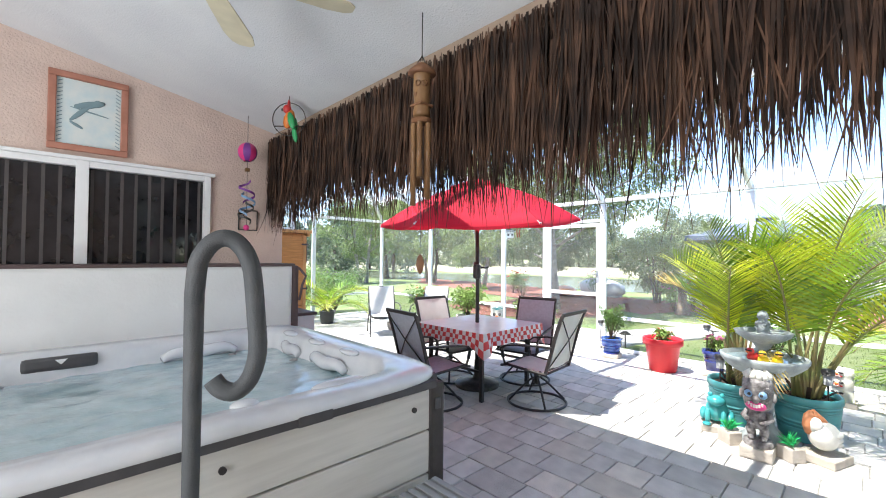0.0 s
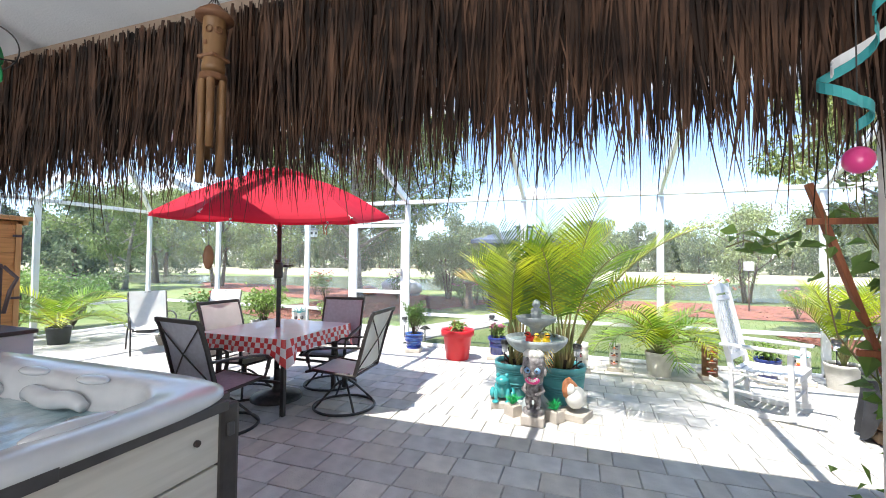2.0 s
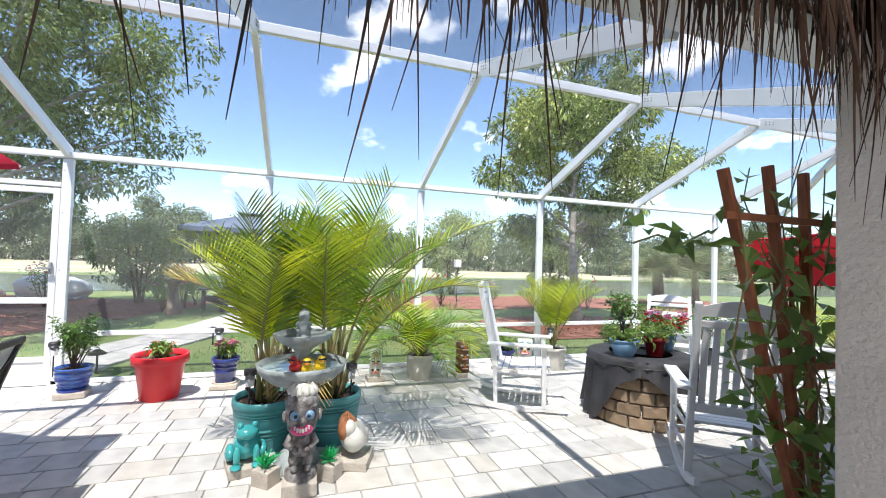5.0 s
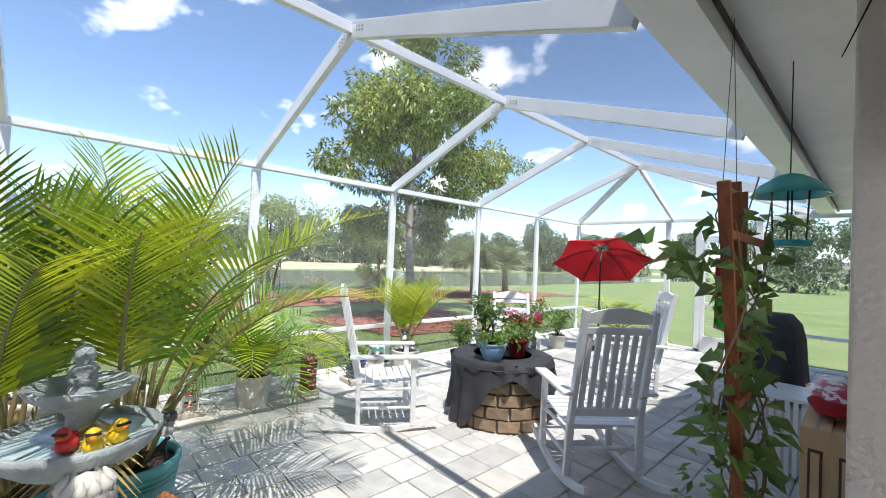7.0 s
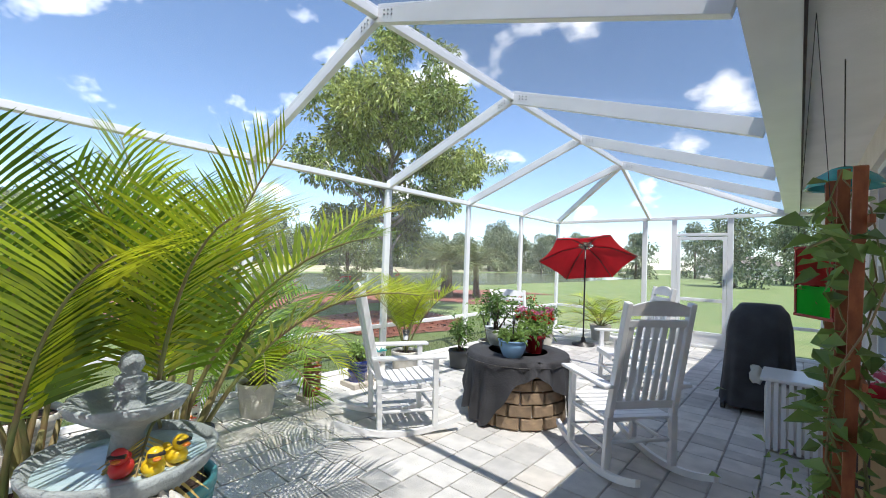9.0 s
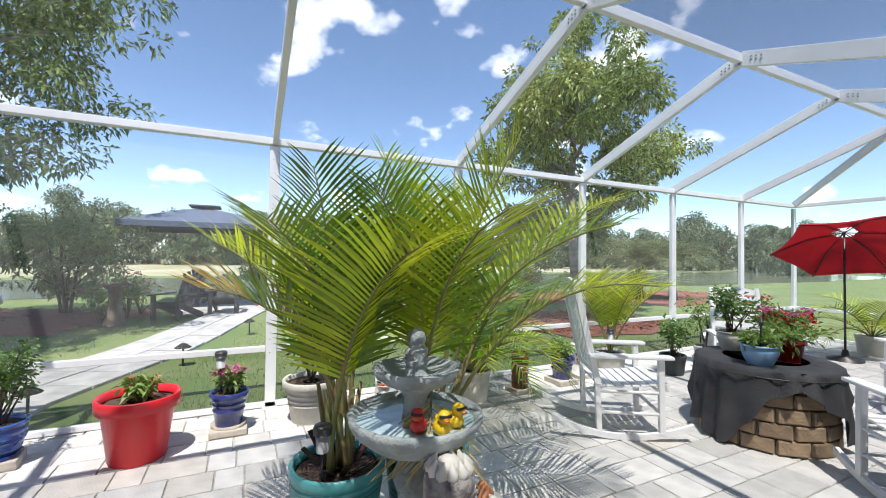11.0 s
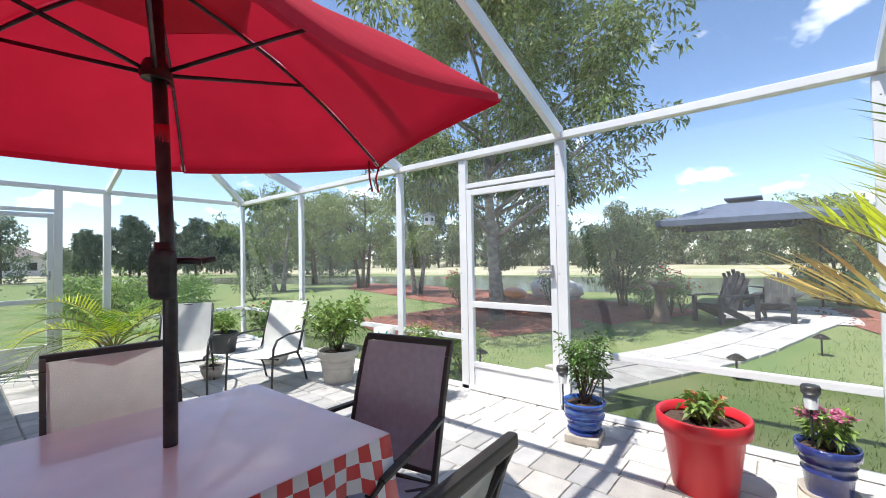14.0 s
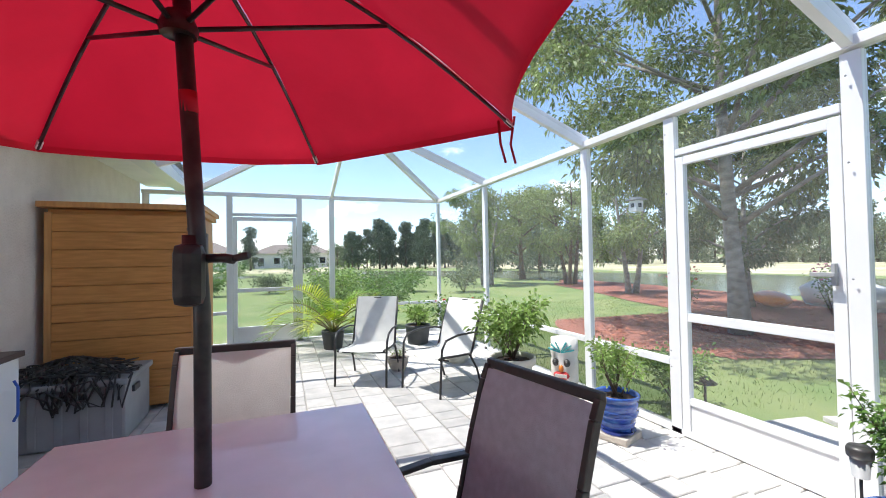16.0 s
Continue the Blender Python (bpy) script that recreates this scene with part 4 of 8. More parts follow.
def parrot():
    p = thing("hanging_parrot", pose(3.6, 4.85, 2.63, 0, 0, -45), "painted red and green parrot on a hanging black metal ring", "hanging ornament")
    bm = BM()
    tube(bm, [(0.14 * math.sin(a * math.pi / 15), 0, 0.14 * math.cos(a * math.pi / 15)) for a in range(31)], 0.004, 6)
    tube(bm, [(0, 0, 0.14), (0, 0, 0.20)], 0.003, 6)
    tube(bm, [(-0.13, 0, -0.06), (0.13, 0, -0.06)], 0.005, 6)
    part("ring", bm, M_BLACK, p)
    bm = BM()
    ball(bm, (0.0, 0, 0.0), (0.045, 0.035, 0.085), m=Matrix.Rotation(0.3, 3, "Y"))
    part("body", bm, M_ORANGE, p)
    bm = BM()
    ball(bm, (-0.015, -0.005, 0.085), (0.035, 0.032, 0.04))
    ball(bm, (0.0, -0.005, 0.125), (0.012, 0.02, 0.04))
    part("head", bm, M_REDP, p)
    bm = BM()
    ball(bm, (-0.05, -0.005, 0.08), (0.018, 0.01, 0.015))
    part("beak", bm, M_BLACK, p)
    for s in (-1, 1):
        bm = BM()
        ball(bm, (0.03, s * 0.03, -0.02), (0.03, 0.012, 0.075), m=Matrix.Rotation(-0.25, 3, "Y"))
        part("wing", bm, M_GREENP, p)
    bm = BM()
    ball(bm, (0.05, 0, -0.13), (0.022, 0.012, 0.07), m=Matrix.Rotation(-0.2, 3, "Y"))
    part("tail", bm, M_GREENP, p)


parrot()


def spiral_strip(bm, z0, z1, r, turns, w, ph=0.0):
    n = int(26 * turns)
    prev = None
    for i in range(n + 1):
        k = i / n
        a = ph + 2 * math.pi * turns * k
        rr = r * math.sin(math.pi * min(max(k, 0.06), 0.94)) ** 0.5
        z = z0 + (z1 - z0) * k
        c, s = math.cos(a), math.sin(a)
        cur = [bm.verts.new((c * rr, s * rr, z - w / 2)), bm.verts.new((c * rr, s * rr, z + w / 2)), bm.verts.new((c * (rr + 0.004), s * (rr + 0.004), z + w / 2)), bm.verts.new((c * (rr + 0.004), s * (rr + 0.004), z - w / 2))]
        if prev:
            for j in range(4):
                bm.faces.new((prev[j], prev[(j + 1) % 4], cur[(j + 1) % 4], cur[j]))
        prev = cur


def balloon():
    b = thing("hanging_balloon_spinner", pose(3.53, 5.62, 0), "purple hanging balloon ornament with spiral ribbons and a pink ball", "wind spinner")
    bm = BM()
    tube(bm, [(0, 0, 2.83), (0, 0, 1.72)], 0.0025, 6)
    part("cord", bm, M_BLACK, b)
    for k in range(8):
        bm = BM()
        a0, a1 = k * math.pi / 4, (k + 1) * math.pi / 4
        rows = []
        for i in range(9):
            t = i / 8 * math.pi * 0.86
            rr, z = 0.088 * math.sin(t + 0.02), 2.47 + 0.095 * math.cos(t)
            rows.append([bm.verts.new((rr * math.cos(a), rr * math.sin(a), z)) for a in (a0, (a0 + a1) / 2, a1)])
        for i in range(8):
            for j in range(2):
                bm.faces.new((rows[i][j], rows[i][j + 1], rows[i + 1][j + 1], rows[i + 1][j])).smooth = True
        part("gore", bm, M_PURPLE if k % 2 else M_PINK, b)
    bm = BM()
    box(bm, (0, 0, 2.30), (0.04, 0.04, 0.035), bevel=0.006)
    part("basket", bm, M_BAMBOO, b)
    for z1, z0, m, ph in ((2.20, 1.98, M_PURPLE, 0), (2.08, 1.86, M_LBLUE, 2.0), (1.98, 1.78, M_BLACK, 4.0)):
        bm = BM()
        spiral_strip(bm, z1, z0, 0.075, 1.4, 0.022, ph)
        part("spiral_ribbon", bm, m, b)
    bm = BM()
    ball(bm, (0, 0, 1.74), (0.028, 0.028, 0.028), n=14)
    part("ball", bm, M_PINK, b)


balloon()


def spinner():
    b = thing("hanging_spiral_spinner", pose(3.6, 0.92, 0), "hanging teal and white curved wind spinner with a pink ball", "wind spinner")
    bm = BM()
    tube(bm, [(0, 0, 2.82), (0, 0, 1.72)], 0.002, 6)
    part("cord", bm, M_BLACK, b)
    for z1, z0, m, ph, r in ((2.34, 2.10, M_TURQ, 0, 0.10), (2.22, 1.95, M_WHITE, 2.2, 0.11), (2.06, 1.84, M_TURQ, 4.2, 0.08), (1.88, 1.79, M_TURQ, 1.0, 0.03)):
        bm = BM()
        spiral_strip(bm, z1, z0, r, 0.8, 0.03, ph)
        part("curved_blade", bm, m, b)
    bm = BM()
    ball(bm, (0, 0, 1.70), (0.034, 0.034, 0.036), n=14)
    part("ball", bm, M_PINK, b)


spinner()


# ---------- furniture ----------
def swivel_chair(m, sling, label):
    c = thing("swivel_chair", m @ Matrix.Diagonal((1, 1, 0.955, 1)), label, "chair", "chairs round the patio table")
    bm = BM()
    tube(bm, [(0.29 * math.cos(a * math.pi / 14), 0.29 * math.sin(a * math.pi / 14), 0.018) for a in range(29)], 0.013, 8, cap=False)
    part("base_ring", bm, M_BLACK, c)
    for k in range(4):
        bm = BM()
        a = radians(45 + 90 * k)
        x, y = math.cos(a), math.sin(a)
        tube(bm, [(0.285 * x, 0.285 * y, 0.03), (0.2 * x, 0.2 * y, 0.12), (0.1 * x, 0.1 * y, 0.22), (0.03 * x, 0.03 * y, 0.27)], 0.011, 7)
        part("base_leg", bm, M_BLACK, c)
    bm = BM()
    tube(bm, [(0, 0, 0.2), (0, 0, 0.34)], 0.028, 12)
    box(bm, (0, 0, 0.355), (0.2, 0.2, 0.02), bevel=0.005)
    part("swivel_hub", bm, M_BLACK, c)
    bm = BM()
    w = 0.245
    for s in (-1, 1):
        tube(bm, [(s * w, 0.27, 0.395), (s * w, 0.2, 0.415), (s * w, 0, 0.40), (s * w, -0.2, 0.385), (s * w, -0.235, 0.39)], 0.014, 8)
        bar(bm, (s * w, -0.18, 0.385), (0, 0, 0.36), 0.02, 0.02)
    for y, z in ((0.27, 0.395), (-0.22, 0.385)):
        tube(bm, [(-w, y, z), (w, y, z)], 0.012, 8)
    part("seat_frame", bm, M_BRONZE, c)
    bm = BM()
    prof = [(0.265, 0.40), (0.2, 0.42), (0.05, 0.402), (-0.1, 0.39), (-0.22, 0.392)]
    t, b = [], []
    for y, z in prof:
        t.append([bm.verts.new((x * w * 0.95, y, z - 0.012 * (1 - abs(x)))) for x in (-1, -0.5, 0, 0.5, 1)])
        b.append([bm.verts.new((x * w * 0.95, y, z - 0.012 * (1 - abs(x)) - 0.006)) for x in (-1, -0.5, 0, 0.5, 1)])
    for i in range(len(prof) - 1):
        for j in range(4):
            bm.faces.new((t[i][j], t[i + 1][j], t[i + 1][j + 1], t[i][j + 1])).smooth = True
            bm.faces.new((b[i][j], b[i][j + 1], b[i + 1][j + 1], b[i + 1][j])).smooth = True
    part("seat", bm, sling, c)
    bp = [(-0.225, 0.39), (-0.27, 0.55), (-0.32, 0.75), (-0.375, 0.93), (-0.40, 0.985)]
    bm = BM()
    for s in (-1, 1):
        pts = [(s * w, y, z) for y, z in bp]
        for p, q in zip(pts, pts[1:]):
            bar(bm, p, q, 0.022, 0.032, bevel=0.004, up=(0, 1, 0))
    bar(bm, (-w - 0.01, -0.405, 0.99), (w + 0.01, -0.405, 0.99), 0.026, 0.036, bevel=0.008, up=(0, 0, 1))
    bar(bm, (-w, -0.235, 0.43), (w, -0.235, 0.43), 0.02, 0.02, bevel=0.004)
    part("back_frame", bm, M_BRONZE, c)
    bm = BM()
    for s in (-1, 1):
        tube(bm, [(s * w, -0.255, 0.45), (0, -0.345, 0.71), (-s * w, -0.395, 0.95)], 0.006, 6)
    part("back_brace", bm, M_BRONZE, c)
    bm = BM()
    t = []
    for y, z in [(-0.24, 0.43), (-0.275, 0.56), (-0.315, 0.73), (-0.36, 0.88), (-0.395, 0.972)]:
        t.append([bm.verts.new((x * (w - 0.012), y + 0.012 - 0.018 * (1 - abs(x)), z)) for x in (-1, -0.5, 0, 0.5, 1)])
        t[-1] += [bm.verts.new((x * (w - 0.012), y + 0.006 - 0.018 * (1 - abs(x)), z)) for x in (-1, -0.5, 0, 0.5, 1)]
    for i in range(4):
        for j in range(4):
            bm.faces.new((t[i][j], t[i][j + 1], t[i + 1][j + 1], t[i + 1][j])).smooth = True
            bm.faces.new((t[i][5 + j], t[i + 1][5 + j], t[i + 1][6 + j], t[i][6 + j])).smooth = True
    part("backrest", bm, sling, c)
    for s in (-1, 1):
        bm = BM()
        pts = [(s * w, -0.30, 0.66), (s * (w + 0.03), -0.15, 0.66), (s * (w + 0.045), 0.05, 0.645), (s * (w + 0.04), 0.2, 0.62), (s * (w + 0.025), 0.25, 0.58), (s * (w + 0.01), 0.24, 0.48), (s * w, 0.22, 0.41)]
        for p, q in zip(pts, pts[1:]):
            bar(bm, p, q, 0.034, 0.018, bevel=0.004)
        part("armrest", bm, M_BLACK, c)
    return c


swivel_chair(pose(5.77, 3.80, 0, 0, 0, 4), M_SLINGC, "bronze swivel patio chair, cream sling seen from behind with crossed brace")
swivel_chair(pose(6.34, 4.34, 0, 0, 0, 101), M_SLINGG, "bronze swivel patio chair with grey sling, table beside garden screen")
swivel_chair(pose(5.73, 5.00, 0, 0, 0, 176), M_SLINGC, "bronze swivel patio chair, cream sling, between table and sling armchairs")
swivel_chair(pose(4.98, 4.50, 0, 0, 0, -96), M_SLINGG, "bronze metal swivel patio chair with grey sling, beside the hot tub")


def table():
    t = thing("patio_table", pose(5.75, 4.56, 0), "square bronze metal patio table under a plastic cloth", "table")
    hx, hy = 0.52, 0.50
    bm = BM()
    box(bm, (0, 0, 0.70), (2 * hx, 2 * hy, 0.03), bevel=0.008)
    part("tabletop", bm, M_BRONZE, t)
    for a in (-1, 1):
        for b in (-1, 1):
            bm = BM()
            bar(bm, (a * 0.40, b * 0.38, 0.0), (a * 0.40, b * 0.38, 0.69), 0.04, 0.04, bevel=0.006)
            part("leg", bm, M_BRONZE, t)
    bm = BM()
    for a in (-1, 1):
        bar(bm, (a * 0.40, -0.36, 0.3), (a * 0.40, 0.36, 0.3), 0.02, 0.025)
        bar(bm, (-0.38, a * 0.38, 0.64), (0.38, a * 0.38, 0.64), 0.02, 0.03)
    part("stretcher", bm, M_BRONZE, t)
    # cloth
    c = thing("tablecloth", pose(5.75, 4.56, 0), "pale plastic tablecloth with red checked border draped over the table", "tablecloth")
    bm = BM()
    box(bm, (0, 0, 0.7195), (2 * hx + 0.008, 2 * hy + 0.008, 0.005), bevel=0.002)
    part("cloth_top", bm, M_OILTOP, c)
    bm = BM()
    uv = bm.loops.layers.uv.new("UVMap")
    r = rng(3)
    corners = [(-hx, -hy), (hx, -hy), (hx, hy), (-hx, hy)]
    per = []
    for i in range(4):
        a, b = corners[i], corners[(i + 1) % 4]
        n = 22
        for k in range(n):
            q = k / n
            per.append((a[0] + (b[0] - a[0]) * q, a[1] + (b[1] - a[1]) * q, min(q, 1 - q)))
    rows = []
    for lvl in range(5):
        k = lvl / 4
        row = []
        for i, (x, y, e) in enumerate(per):
            nx, ny = x / hx, y / hy
            side = Vector((nx if abs(nx) > 0.999 else 0, ny if abs(ny) > 0.999 else 0)).normalized()
            tip = max(0, 0.14 - e) / 0.14
            drop = 0.135 + 0.11 * tip
            fold = 0.018 * math.sin(i * 1.35 + 0.8 * math.sin(i * 0.31))
            out = 0.006 + k * (0.018 + fold) + 0.03 * tip * k
            row.append(bm.verts.new((x + side.x * out, y + side.y * out, 0.7205 - drop * k)))
        rows.append(row)
    N = len(per)
    for l in range(4):
        for i in range(N):
            f = bm.faces.new((rows[l][i], rows[l + 1][i], rows[l + 1][(i + 1) % N], rows[l][(i + 1) % N]))
            f.smooth = True
            us = (i * 1.0, i * 1.0, i + 1.0, i + 1.0)
            vv = (l * 0.75, (l + 1) * 0.75, (l + 1) * 0.75, l * 0.75)
            for lp, u_, v_ in zip(f.loops, us, vv):
                lp[uv].uv = (u_ + 0.01, v_ + 0.01)
    part("cloth_border", bm, M_CHECK, c, "red and white checked hanging border")


table()


def umbrella():
    u = thing("patio_umbrella", pose(5.745, 4.585, 0), "open red market umbrella with black pole through the patio table", "umbrella")
    bm = BM()
    lathe(bm, [(0, 0), (0.25, 0), (0.255, 0.02), (0.24, 0.045), (0.12, 0.075), (0.05, 0.09), (0.035, 0.12), (0.03, 0.30), (0, 0.30)], 32)
    part("base", bm, M_BLACK, u, smooth=True)
    top = Vector((-0.06, -0.03, 2.40))
    bm = BM()
    tube(bm, [(0, 0, 0.1), (0, 0, 1.2), tuple(top)], 0.0225, 16)
    part("pole", bm, M_BLACK, u)
    bm = BM()
    box(bm, (-0.028, -0.014, 1.31), (0.08, 0.075, 0.175), bevel=0.03)
    tube(bm, [(-0.02, 0.0, 1.30), (-0.02, 0.0, 1.42)], 0.03, 12)
    part("crank_housing", bm, M_BLACK, u)
    bm = BM()
    tube(bm, [(0, 0.0, 1.355), (0.06, -0.03, 1.355), (0.085, -0.045, 1.35)], 0.013, 8)
    tube(bm, [(0.07, -0.035, 1.35), (0.125, -0.06, 1.362)], 0.011, 8)
    part("crank_handle", bm, M_BLACK, u)
    # thin red sleeve: the canopy's red light on the pole, put in as colour
    bm = BM()
    tube(bm, [(-0.027, -0.0135, 1.76), (-0.031, -0.0155, 1.82)], 0.0232, 16)
    part("red_reflection", bm, M_REDCLOTH, u, "red reflection of the canopy painted round the pole")
    bm = BM()
    lathe(bm, [(0, 1.97), (0.045, 1.97), (0.05, 1.99), (0.035, 2.03), (0, 2.03)], 14, c=(-0.05, -0.025, 0))
    part("runner", bm, M_BLACK, u)
    hub = top + Vector((0, 0, -0.06))
    R = 1.16
    tips = []
    for k in range(6):
        a = radians(10 + 60 * k)
        z = 1.855 + 0.07 * math.cos(a - 0.6) + (0.06 if k == 5 else 0)
        tips.append(Vector((R * math.cos(a), R * math.sin(a), z)))

    def rib_pt(k, t):
        p = hub.lerp(tips[k % 6], t)
        return p + Vector((0, 0, 0.075 * math.sin(math.pi * t)))

    for k in range(6):
        bm = BM()
        pts = [rib_pt(k, t / 8) - Vector((0, 0, 0.016)) for t in range(9)]
        tube(bm, pts, 0.0075, 7)
        rib = part("rib", bm, M_BLACK, u)
        bm = BM()
        tube(bm, [Vector((-0.05, -0.025, 1.985)), rib_pt(k, 0.52) - Vector((0, 0, 0.02))], 0.0075, 7)
        part("strut", bm, M_BLACK, rib)
        bm = BM()
        bar(bm, rib_pt(k, 0.965) - Vector((0, 0, 0.014)), rib_pt(k, 1.0) - Vector((0, 0, 0.014)), 0.022, 0.014, bevel=0.003)
        part("rib_tip", bm, M_WHITE, rib, "white plastic rib tip")
    bm = BM()
    n = 12
    for k in range(6):
        rows = []
        for i in range(n + 1):
            t = 0.12 + 0.88 * i / n
            row = []
            for j in range(9):
                q = j / 8
                p = rib_pt(k, t).lerp(rib_pt(k + 1, t), q)
                sag = math.sin(math.pi * q)
                p = p * 1.0
                p.z -= 0.035 * sag * t - 0.012 * math.sin(math.pi * t) * sag
                inward = 1 - 0.085 * sag * t ** 3
                p.x, p.y = hub.x + (p.x - hub.x) * inward, hub.y + (p.y - hub.y) * inward
                p.z += 0.008 * noise.noise(Vector((p.x * 4, p.y * 4, k)))
                row.append(bm.verts.new(p))
            rows.append(row)
        for i in range(n):
            for j in range(8):
                bm.faces.new((rows[i][j], rows[i][j + 1], rows[i + 1][j + 1], rows[i + 1][j])).smooth = True
        # hem
        low = [bm.verts.new(v.co - Vector((0, 0, 0.028))) for v in rows[-1]]
        for j in range(8):
            bm.faces.new((rows[-1][j], rows[-1][j + 1], low[j + 1], low[j]))
    part("canopy", bm, M_REDCLOTH, u)
    bm = BM()
    for k in range(6):
        rows = []
        for i in range(4):
            t = i / 3 * 0.27
            rows.append([bm.verts.new(rib_pt(k, t).lerp(rib_pt(k + 1, t), j / 4) + Vector((0, 0, 0.035 - 0.006 * math.sin(math.pi * j / 4)))) for j in range(5)])
        for i in range(3):
            for j in range(4):
                bm.faces.new((rows[i][j], rows[i][j + 1], rows[i + 1][j + 1], rows[i + 1][j])).smooth = True
        low = [bm.verts.new(v.co - Vector((0, 0, 0.03))) for v in rows[-1]]
        for j in range(4):
            bm.faces.new((rows[-1][j], rows[-1][j + 1], low[j + 1], low[j]))
    part("vent_cap", bm, M_REDCLOTH, u)
    bm = BM()
    lathe(bm, [(0, 0.10), (0.02, 0.09), (0.028, 0.06), (0.018, 0.02), (0.018, -0.05), (0, -0.05)], 12, c=tuple(top))
    part("finial", bm, M_BLACK, u)
    bm = BM()
    p = tips[0] + Vector((-0.06, 0.02, -0.03))
    for d in (0.0, 0.05):
        tube(bm, [p + Vector((d, -d, 0.05)), p + Vector((0.02 + d, 0.02, -0.05)), p + Vector((0.05 + d, 0.03, -0.13))], 0.006, 5)
    part("tie_strap", bm, M_REDCLOTH2, u)


umbrella()


def small_umbrella():
    u = thing("garden_umbrella", pose(7.42, -4.95, 0), "small tilted open dark red umbrella on a dark pole", "umbrella")
    top = Vector((0.0, 0.0, 1.82))
    bm = BM()
    tube(bm, [(0, 0, 0.0), tuple(top)], 0.014, 10)
    part("pole", bm, M_BLACK, u)
    bm = BM()
    lathe(bm, [(0, 0), (0.2, 0), (0.2, 0.03), (0.05, 0.06), (0.03, 0.15), (0, 0.15)], 20)
    part("base", bm, M_BLACK, u)
    R = 0.84
    away, tilt = Vector((math.cos(radians(-62)), math.sin(radians(-62)), 0)), radians(30)
    axis = Vector((0, 0, math.cos(tilt))) + away * math.sin(tilt)
    across = Vector((away.y, -away.x, 0))
    rise = Vector((0, 0, math.sin(tilt))) - away * math.cos(tilt)
    tips = [top - axis * 0.30 + across * R * math.cos(radians(a)) + rise * R * math.sin(radians(a)) for a in range(10, 370, 60)]
    bm = BM()
    for k in range(6):
        rows = []
        for i in range(7):
            t = i / 6
            row = []
            for j in range(6):
                p = top.lerp(tips[k], t).lerp(top.lerp(tips[(k + 1) % 6], t), j / 5)
                sg = math.sin(math.pi * j / 5)
                p.z += 0.06 * math.sin(math.pi * t) - 0.03 * sg * t
                p = top + (p - top) * (1 - 0.06 * sg * t ** 2)
                row.append(bm.verts.new(p))
            rows.append(row)
        for i in range(6):
            for j in range(5):
                if i == 0 and j:
                    continue
                bm.faces.new((rows[i][j], rows[i][j + 1], rows[i + 1][j + 1], rows[i + 1][j])).smooth = True
    part("canopy", bm, M_REDCLOTH2, u)
    for k in range(6):
        bm = BM()
        tube(bm, [top - Vector((0, 0, 0.02)), top.lerp(tips[k], 0.5) + Vector((0, 0, 0.04)), tips[k] - Vector((0, 0, 0.015))], 0.008, 6)
        part("rib", bm, M_BLACK, u)


small_umbrella()


